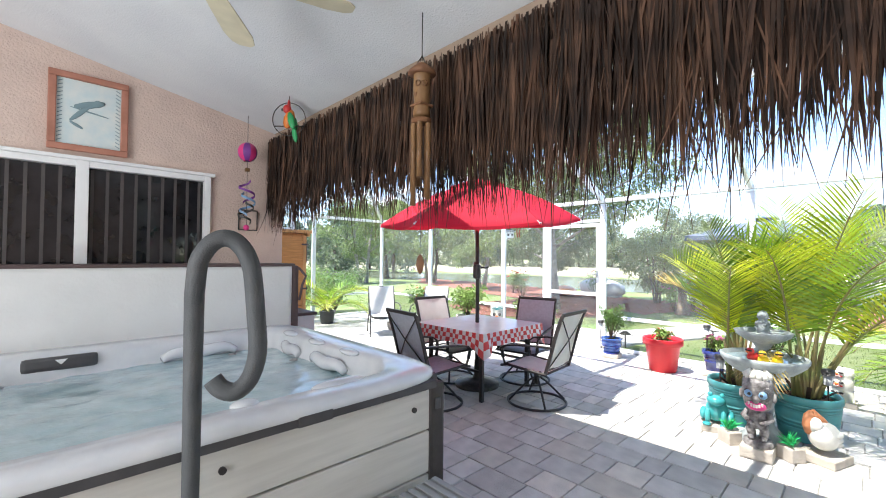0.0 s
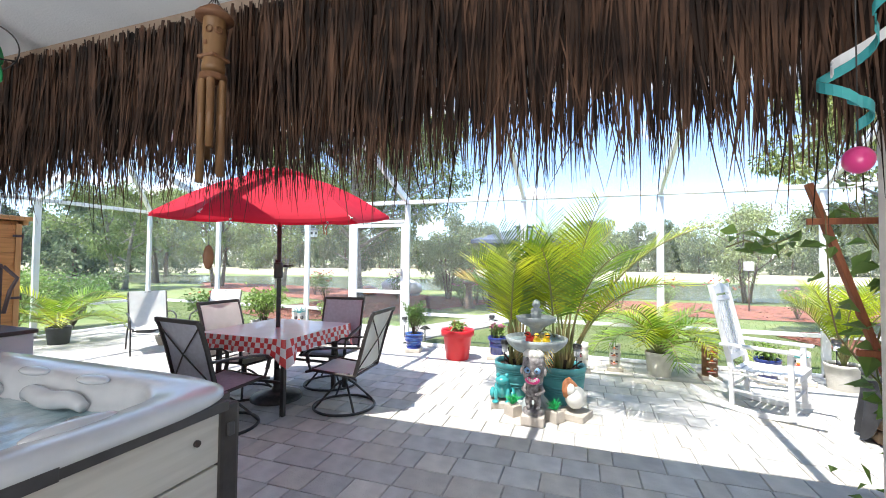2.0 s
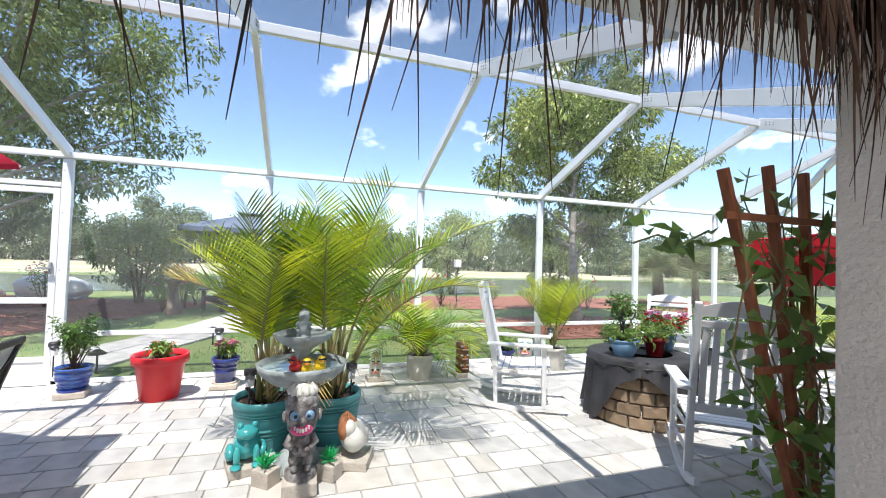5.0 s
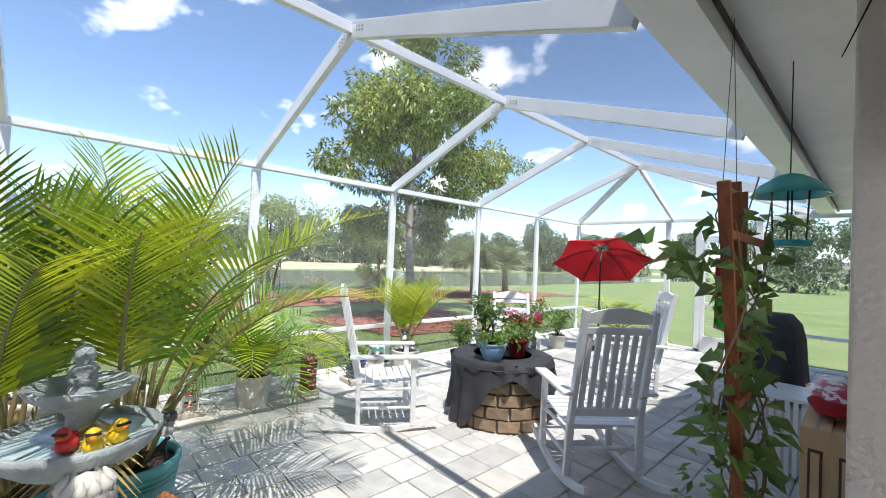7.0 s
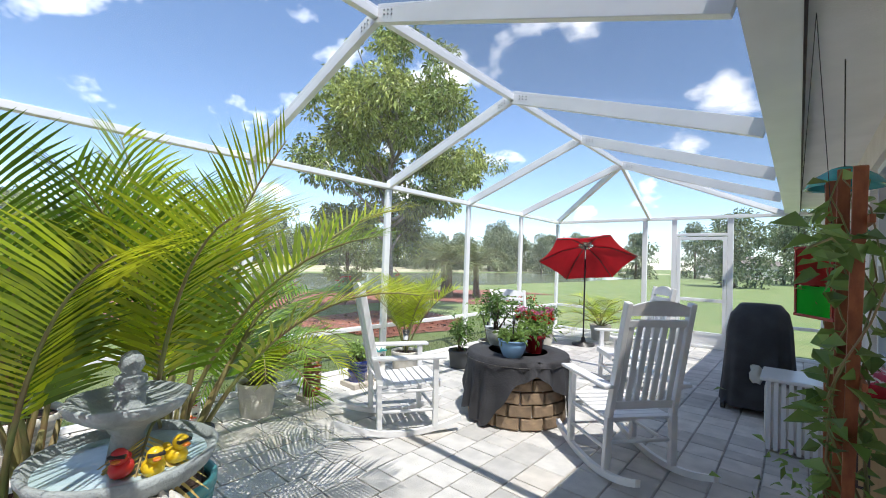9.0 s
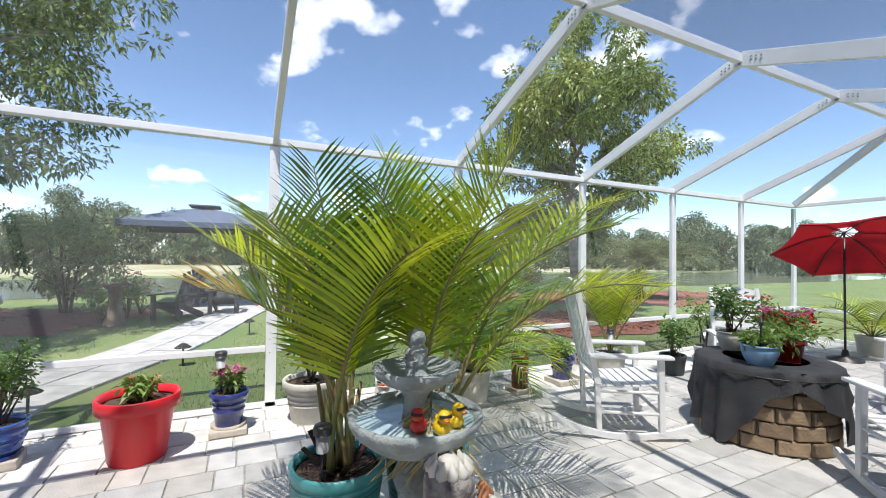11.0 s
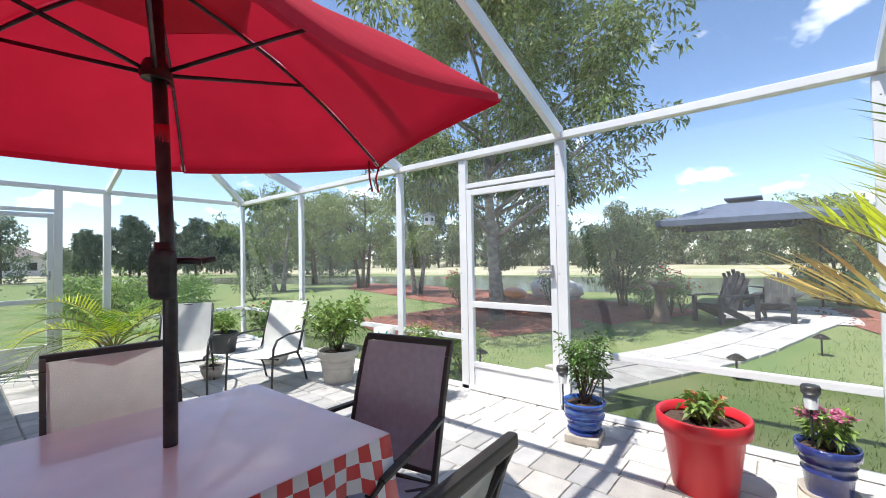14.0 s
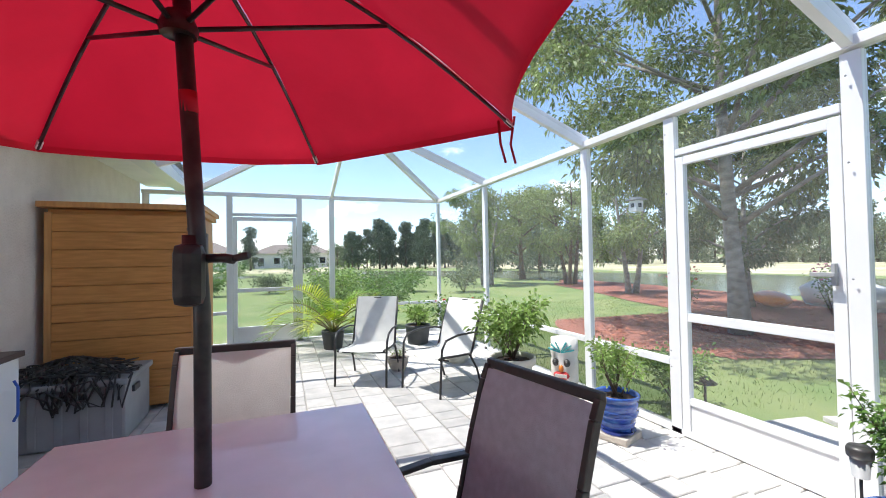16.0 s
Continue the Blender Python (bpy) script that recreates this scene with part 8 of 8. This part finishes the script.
M_TL1 = M_TREELEAF
big = tree(13.25, 8.15, 9.6, 4.0, 3.0, 0.135, M_TREELEAF, M_BARK, 3, "tall green tree with pale mottled bark in a mulch bed", leaves=56000, leaf=0.135, clumps=250,
     lobes=((-0.2, -3.1, 3.9, 0.8), (-0.3, -2.3, 2.9, 0.55), (0, -3.3, 5.4, 0.8), (0, 3.0, 4.0, 0.9), (0.2, 4.2, 6.8, 1.0)))
tree(12.3, -4.6, 7.35, 2.3, 2.5, 0.12, M_MAGLEAF, M_BARK, 5, "upright leafy magnolia-like tree in a mulch bed on the lawn", leaves=36000, leaf=0.135, clumps=230,
     lobes=((0.1, -3.6, 4.5, 0.75), (0, -2.8, 4.0, 0.8), (0.3, -1.7, 6.4, 0.65), (0.1, 1.25, 6.5, 0.22), (0, 2.2, 3.6, 0.6), (0.2, 2.3, 4.8, 0.4), (0.2, -0.4, 7.2, 0.4)))
tree(17.6, 14.6, 4.6, 2.2, 1.7, 0.13, M_TREELEAF, M_BARK, 7, "small fork-trunked tree in the mulch bed by the pond", leaves=9000, leaf=0.15, forks=2)
tree(19.0, 19.8, 5.6, 2.4, 2.0, 0.16, M_TREELEAF, M_DBARK, 8, "spreading tree on the mulch bed near the pond", leaves=9000, leaf=0.16, forks=3)
tree(15.6, 22.0, 5.8, 2.4, 2.0, 0.14, M_TREELEAF, M_BARK, 9, "leafy tree beyond the north lawn", leaves=8000, leaf=0.17, forks=2)
tree(17.2, 10.4, 5.0, 2.0, 1.3, 0.10, M_FARLEAF, M_BARK, 10, "slender tree beside the pond", leaves=7000, leaf=0.15)
tree(17.4, 6.5, 2.9, 1.25, 0.5, 0.05, M_LEAFW, M_DBARK, 11, "loose pale green willow-like bush beside the pond", leaves=9000, leaf=0.11, forks=4, clumps=120, name="bush")
tree(21.0, -4.4, 4.5, 1.9, 1.2, 0.08, M_LEAFW, M_DBARK, 12, "airy pale green tree on the pond bank", leaves=9000, leaf=0.13, forks=3, clumps=110)
tree(19.2, -8.5, 3.6, 1.6, 0.8, 0.07, M_TREELEAF, M_DBARK, 13, "bushy tree on the pond bank", leaves=6500, leaf=0.14, forks=3)
tree(20.4, 1.8, 3.4, 1.6, 0.6, 0.07, M_LEAFW, M_DBARK, 14, "loose green bush on the pond bank", leaves=7500, leaf=0.13, forks=3, name="bush")
tree(19.8, 25.5, 6.5, 2.6, 2.2, 0.16, M_TREELEAF, M_DBARK, 15, "leafy tree at the pond's north end", leaves=8000, leaf=0.19)


def bush(x, y, h, w, mat, seed, label, n=1200, leaf=0.06, flower=None, nf=0, name="bush"):
    b = thing(name, pose(x, y, -0.06), label, "shrub")
    shrub(b, 0.02, h, w, n, mat, seed, leaf=leaf, stems=9, flower=flower, nf=nf, fsize=0.05)
    return b


r = rng(55)
for i, (x, y) in enumerate(((15.2, 5.3), (15.9, 5.0), (16.6, 4.9), (15.3, 0.6), (15.8, -0.7), (16.0, -2.2), (15.7, -3.8), (15.2, -5.4), (14.9, -7.0), (16.4, 8.2), (14.7, 10.2), (16.9, 12.2))):
    bush(x, y, r.uniform(0.75, 1.1), 0.42, M_LEAF if i % 2 else M_LEAFL, 400 + i, "low rose bush with a few red blooms in the mulch bed", n=650, leaf=0.065, flower=M_FLOWR if i % 3 else M_FLOWP, nf=18)
bush(9.25, 6.0, 0.55, 0.35, M_LEAFL, 420, "rounded light green shrub just outside the screen", n=1300, leaf=0.05)
bush(6.9, 11.5, 1.35, 0.75, M_LEAFL, 421, "large light green shrub outside the north screen", n=2400, leaf=0.08)
bush(7.9, 11.6, 1.15, 0.7, M_LEAF, 422, "dense green shrub outside the north screen", n=2200, leaf=0.07)
for i, (x, y, h, w) in enumerate(((9.2, 18.5, 0.9, 0.9), (11.0, 20.0, 0.9, 0.9), (7.5, 19.5, 0.8, 0.8), (3.6, 25.0, 1.6, 1.0), (12.8, 18.6, 0.9, 0.9), (3.2, 22.0, 0.7, 0.8), (5.4, 22.5, 0.7, 0.8), (8.6, 23.5, 0.9, 1.0))):
    bush(x, y, h, w, M_LEAF if i % 2 else M_FARLEAF, 430 + i, "clipped green shrub on the north lawn", n=1100, leaf=0.12)

# feather palms on the south lawn
for x, y, sd in ((15.3, -10.6, 500), (16.3, -11.4, 520), (14.6, -11.5, 540)):
    t = thing("feather_palm", pose(x, y, -0.06), "feather palm with a short trunk in a mulch bed", "palm tree")
    bm = BM()
    tube(bm, [(0, 0, 0), (0.03, 0, 0.6), (0.06, 0.02, 1.35)], [0.16, 0.12, 0.11], 12)
    part("trunk", bm, M_DBARK, t)
    for k in range(16):
        frond(t, (0.06, 0.02, 1.3), k * 2.4, 1.7, 1.3 - 0.06 * k, 1.9, M_FARPALM, sd + k, n=26, leaf=0.42, wid=0.04, bare=0.15)


def belt_tree(seed, h, w, mat, kind_):
    """One far tree: trunk and an uneven crown."""
    t = thing("far_tree", pose(0, 0, 0), "dark distant pine in the treeline" if kind_ == "pine" else "distant leafy tree in the treeline beyond the pond", "tree", "far treeline")
    r = rng(seed)
    bm = BM()
    tube(bm, [(0, 0, -0.1), (0.1, 0, h * 0.5), (0, 0, h * 0.9)], [0.2, 0.14, 0.04], 7)
    part("trunk", bm, M_DBARK, t)
    cen, rad = [], []
    for i in range(60):
        u = r.random()
        lo = 0.0 if kind_ != "pine" else 0.12
        z = h * (lo + (1 - lo) * u)
        prof = math.sin(math.pi * (0.25 + 0.68 * u)) if kind_ != "pine" else (1.05 - 0.8 * u)
        a = r.uniform(0, 6.28)
        rr = w * prof * r.uniform(0.2, 1.0)
        cen.append((rr * math.cos(a), rr * math.sin(a), z))
        rad.append(w * r.uniform(0.14, 0.32))
    P, D = cloud_leaves(cen, rad, 3400, 0.4, seed)
    leaf_mesh(P, D, 0.42, 0.20, mat, "crown", t, seed)
    return t


protos = [belt_tree(600, 8.5, 3.4, M_FARLEAF, "leaf"), belt_tree(601, 7.0, 3.6, M_FARLEAF, "leaf"), belt_tree(602, 9.5, 2.6, M_PINE, "pine"), belt_tree(603, 6.0, 3.0, M_FARLEAF, "leaf"), belt_tree(604, 8.5, 2.4, M_PINE, "pine")]
for i, pr in enumerate(protos):
    pr.matrix_basis = pose(80 + i * 4, 6 * i - 12, -0.1)
r = rng(77)
count = 0
# from the north-east round to the south
for deg, dist, kinds in [(d, 62 if 8 < d < 24 else 76, (2, 4) if 8 < d < 26 else (0, 1, 3, 2) if d < 60 else (0, 1, 3, 1)) for d in [x * 1.3 for x in range(5, 123)]]:
    for rep in range(1 if deg > 26 else 2):
        a = radians(deg + r.uniform(-1, 1))
        dd = dist * r.uniform(0.9, 1.12) + rep * 5
        k = r.choice(kinds)
        s = r.uniform(0.72, 1.12) * (0.85 if 95 < deg < 120 else 0.72 if deg < 26 else 1)
        o = copy_thing(protos[k], pose(5.5 + dd * math.sin(a), 2 + dd * math.cos(a), -0.1, 0, 0, r.uniform(0, 360)) @ Matrix.Diagonal((s, s, s * r.uniform(0.9, 1.1), 1)))
        count += 1
for x, y, k, s in ((-6, 66, 2, 0.8), (1.5, 70, 4, 0.75), (8, 52, 0, 0.65), (-14, 75, 1, 0.7), (24, 40, 3, 1.0), (27, 34, 0, 0.8), (31, 44, 1, 0.9), (9.0, -44, 1, 0.95), (6.0, -70, 0, 1.0), (12.5, -74, 3, 1.0), (18, -80, 0, 1.1), (22, -60, 3, 1.0), (4, -64, 0, 1.1), (28, -50, 3, 0.8)):
    copy_thing(protos[k], pose(x, y, -0.1, 0, 0, x * 37) @ Matrix.Scale(s, 4))


def far_house(x, y, rz, w, label):
    h = thing("far_house", pose(x, y, -0.05, 0, 0, rz), label, "house")
    bm = BM()
    box(bm, (0, 0, 1.4), (w, 8, 2.8))
    part("wall", bm, M_STUCCO2, h)
    bm = BM()
    a = [bm.verts.new(p) for p in ((-w / 2 - 0.5, -4.5, 2.8), (w / 2 + 0.5, -4.5, 2.8), (w / 2 + 0.5, 4.5, 2.8), (-w / 2 - 0.5, 4.5, 2.8), (-w / 2 + 3, 0, 4.6), (w / 2 - 3, 0, 4.6))]
    for f in ((0, 1, 5, 4), (1, 2, 5), (2, 3, 4, 5), (3, 0, 4), (3, 2, 1, 0)):
        bm.faces.new([a[i] for i in f])
    part("roof", bm, M_ROOF, h)
    for k in range(5):
        for s in (-1, 1):
            bm = BM()
            box(bm, (-w / 2 + w * (k + 0.5) / 5, s * 4.02, 1.4), (1.2, 0.08, 1.3))
            q = part("window", bm, M_WHITE, h)
            bm = BM()
            box(bm, (-w / 2 + w * (k + 0.5) / 5, s * 4.07, 1.4), (1.05, 0.04, 1.15))
            part("pane", bm, M_GLASSY, q)


far_house(-9, 80, 8, 15, "pale distant house with a brown hipped roof beyond the north pond")
far_house(8, 92, -5, 14, "pale distant house with a brown roof behind the far trees")
far_house(-30, 74, 12, 15, "pale distant house with a brown roof on the far shore")
far_house(14, -100, 10, 15, "pale distant house with a grey roof beyond the south lawn")


# garden seats, canvas gazebo, birdbath, boat
def adirondack(x, y, rz, label):
    c = thing("adirondack_chair", pose(x, y, -0.036, 0, 0, rz), label, "garden chair", "adirondack chairs on the pad")
    for s in (-1, 1):
        bm = BM()
        bar(bm, (s * 0.28, 0.40, 0.0), (s * 0.28, 0.40, 0.52), 0.05, 0.09)
        part("front_leg", bm, M_CHARCOAL, c)
        bm = BM()
        bar(bm, (s * 0.25, 0.42, 0.36), (s * 0.25, -0.45, 0.02), 0.03, 0.12)
        part("side_rail", bm, M_CHARCOAL, c)
        bm = BM()
        box(bm, (s * 0.33, 0.08, 0.54), (0.14, 0.75, 0.025), bevel=0.008)
        part("armrest", bm, M_CHARCOAL, c)
    for k in range(6):
        bm = BM()
        box(bm, (0, 0.40 - k * 0.09, 0.385 - k * 0.032), (0.52, 0.08, 0.02), bevel=0.004)
        part("seat_slat", bm, M_CHARCOAL, c)
    for k in range(5):
        xx = (k - 2) * 0.105
        bm = BM()
        bar(bm, (xx * 0.8, -0.12, 0.2), (xx * 1.1, -0.5, 0.98 - abs(k - 2) * 0.05), 0.09, 0.018, bevel=0.004, up=(0, 1, 0))
        part("back_slat", bm, M_CHARCOAL, c)


adirondack(15.5, 4.0, 60, "charcoal adirondack chair on the concrete pad facing the pond")
adirondack(16.2, 3.1, 85, "charcoal adirondack chair on the concrete pad")
adirondack(18.3, 3.8, 120, "charcoal adirondack chair turned toward the house")
g = thing("garden_canopy", pose(18.6, 3.75, -0.2), "slate blue square canvas garden canopy over the charcoal seats", "garden canopy")
bm = BM()
R0 = 1.75
rows = [[(0, 0, 2.95)], [(R0 * 0.3 * c, R0 * 0.3 * s, 2.84) for c, s in ((1, 1), (-1, 1), (-1, -1), (1, -1))], [(R0 * c, R0 * s, 2.42) for c, s in ((1, 1), (-1, 1), (-1, -1), (1, -1))], [(R0 * c, R0 * s, 2.28) for c, s in ((1, 1), (-1, 1), (-1, -1), (1, -1))]]
rows = [[bm.verts.new(p) for p in q] for q in rows]
for i in range(4):
    j = (i + 1) % 4
    bm.faces.new((rows[0][0], rows[1][i], rows[1][j]))
    bm.faces.new((rows[1][i], rows[2][i], rows[2][j], rows[1][j]))
    bm.faces.new((rows[2][i], rows[3][i], rows[3][j], rows[2][j]))
part("canvas", bm, M_TENT, g)
bm = BM()
box(bm, (0, 0, 2.99), (0.8, 0.8, 0.05), bevel=0.02)
part("vent_cap", bm, M_TENT, g)
bm = BM()
tube(bm, [(0.9, -1.5, 0.16), (0.9, -1.5, 2.3), (0.5, -0.8, 2.62)], 0.03, 10)
part("pole", bm, M_BLACK, g)
b = thing("stone_pillar", pose(14.85, 5.0, -0.05), "brown tapered stone garden pillar in the mulch bed", "pillar")
bm = BM()
lathe(bm, [(0, 0), (0.2, 0), (0.19, 0.08), (0.13, 0.15), (0.10, 0.6), (0.12, 0.72), (0.2, 0.78), (0.2, 0.82), (0, 0.80)], 18)
part("shaft", bm, M_DBARK, b)
b = thing("covered_boat", pose(18.9, 9.2, -0.05, 0, 0, 60), "small boat under a pale tarpaulin on the pond bank", "boat")
bm = BM()
ball(bm, (0, 0, 0.3), (1.3, 0.6, 0.42), n=16, lump=0.1)
part("tarpaulin", bm, M_VINYL, b)
bm = BM()
lathe(bm, [(0, 0), (0.5, 0.0), (0.55, 0.2), (0, 0.2)], 20)
for v in bm.verts:
    v.co.x *= 2.3
part("hull", bm, M_BINGREY, b)
bm = BM()
ball(bm, (0, 0, 0.2), (1.1, 0.35, 0.18), n=16)
single("kayak", bm, M_ORANGE, pose(17.3, 9.9, 0.0, 0, 0, 40), "orange kayak lying on the mulch near the pond", "kayak", smooth=True)
b = thing("hanging_birdhouse", pose(10.9, 7.95, 1.98), "white wooden birdhouse hanging from the tree outside the screen", "birdhouse")
bm = BM()
box(bm, (0, 0, 0.09), (0.14, 0.14, 0.16), bevel=0.004)
part("box", bm, M_WPAINT, b)
bm = BM()
box(bm, (0, 0, 0.185), (0.22, 0.22, 0.02), bevel=0.004)
box(bm, (0, 0, 0.21), (0.13, 0.13, 0.03), bevel=0.01)
part("roof", bm, M_BINGREY, b)
bm = BM()
box(bm, (-0.072, 0, 0.1), (0.006, 0.06, 0.06))
box(bm, (0, -0.072, 0.1), (0.06, 0.006, 0.06))
part("opening", bm, M_BLACK, b)
bm = BM()
tube(bm, [(0, 0, 0.2), (0.3, 0.05, 2.9)], 0.003, 5)
part("cord", bm, M_BLACK, b)
b = thing("birdhouse_pole", pose(17.5, -3.3, -0.06), "small white birdhouse on a pole near the pond", "birdhouse")
bm = BM()
tube(bm, [(0, 0, 0), (0, 0, 1.3)], 0.02, 8)
part("pole", bm, M_DBARK, b)
bm = BM()
box(bm, (0, 0, 1.42), (0.22, 0.22, 0.28), bevel=0.01)
part("box", bm, M_WPAINT, b)
for x, y in ((9.35, 4.35), (10.9, 3.4), (12.9, 2.6), (9.5, 5.9)):
    s = thing("path_light", pose(x, y, -0.06), "small dark bronze path light staked in the lawn", "path light", "path lights")
    bm = BM()
    tube(bm, [(0, 0, 0), (0, 0, 0.22)], 0.012, 8)
    part("stake", bm, M_BRONZE, s)
    bm = BM()
    lathe(bm, [(0, 0.30), (0.03, 0.29), (0.10, 0.24), (0.095, 0.235), (0.02, 0.24), (0, 0.22)], 16)
    part("shade", bm, M_BRONZE, s)
# ---------- paving, last ----------
def paver_floor():
    floor = thing("floor", pose(0, 0, 0), "grey and tan tumbled concrete pavers in staggered rows, sunlit outside", "paved floor", kind="structure")
    r = rng(4)
    sizes = {}
    for key, lx in (("s", 0.17), ("m", 0.25), ("l", 0.34)):
        for v in range(2):
            bm = BM()
            box(bm, (0, 0, 0), (0.240, lx - 0.010, 0.04), bevel=0.006)
            me = bpy.data.meshes.new("paver")
            bm.to_mesh(me)
            bm.free()
            me.materials.append(M_PAVER if v else M_PAVER2)
            sizes[key, v] = (me, lx)
    rest = BM()
    x = -1.6
    spots = []
    while x < XW + 0.02:
        y = Y_S - r.random() * 0.2
        while y < Y_N:
            k = r.choice("smml")
            lx = sizes[k, 0][1]
            spots.append((x + 0.125, y + lx / 2, k, r.random() < 0.62, r.uniform(-0.0015, 0.0015), r.random()))
            y += lx
        x += 0.25
    near = sorted(spots, key=lambda s: (s[0] - 6.3) ** 2 + (s[1] - 2.2) ** 2)
    for i, (px, py, k, v, dz, q) in enumerate(near):
        me, lx = sizes[k, int(v)]
        if i < 300:
            ob = new("paver", me)
            ob.parent = floor
            ob.location = (px, py, -0.02 + dz)
        else:
            rest_quads.append((px, py, lx, dz, v))
    vs, fs = [], []
    for px, py, lx, dz, v in rest_quads:
        o = len(vs)
        hx, hy, b, zt = 0.120, (lx - 0.010) / 2, 0.006, dz
        vs += [(px - hx, py - hy, -0.03), (px + hx, py - hy, -0.03), (px + hx, py + hy, -0.03), (px - hx, py + hy, -0.03)]
        vs += [(px - hx, py - hy, zt - b), (px + hx, py - hy, zt - b), (px + hx, py + hy, zt - b), (px - hx, py + hy, zt - b)]
        vs += [(px - hx + b, py - hy + b, zt), (px + hx - b, py - hy + b, zt), (px + hx - b, py + hy - b, zt), (px - hx + b, py + hy - b, zt)]
        for q in ((0, 1, 5, 4), (1, 2, 6, 5), (2, 3, 7, 6), (3, 0, 4, 7), (4, 5, 9, 8), (5, 6, 10, 9), (6, 7, 11, 10), (7, 4, 8, 11), (8, 9, 10, 11)):
            fs.append([o + j for j in q])
    rest.free()
    me = bpy.data.meshes.new("pavers")
    me.from_pydata(vs, [], fs)
    me.materials.append(M_PAVERS)
    ob = new("pavers", me)
    ob.parent = floor
    tagged(ob, kind="stuff")


rest_quads = []
paver_floor()
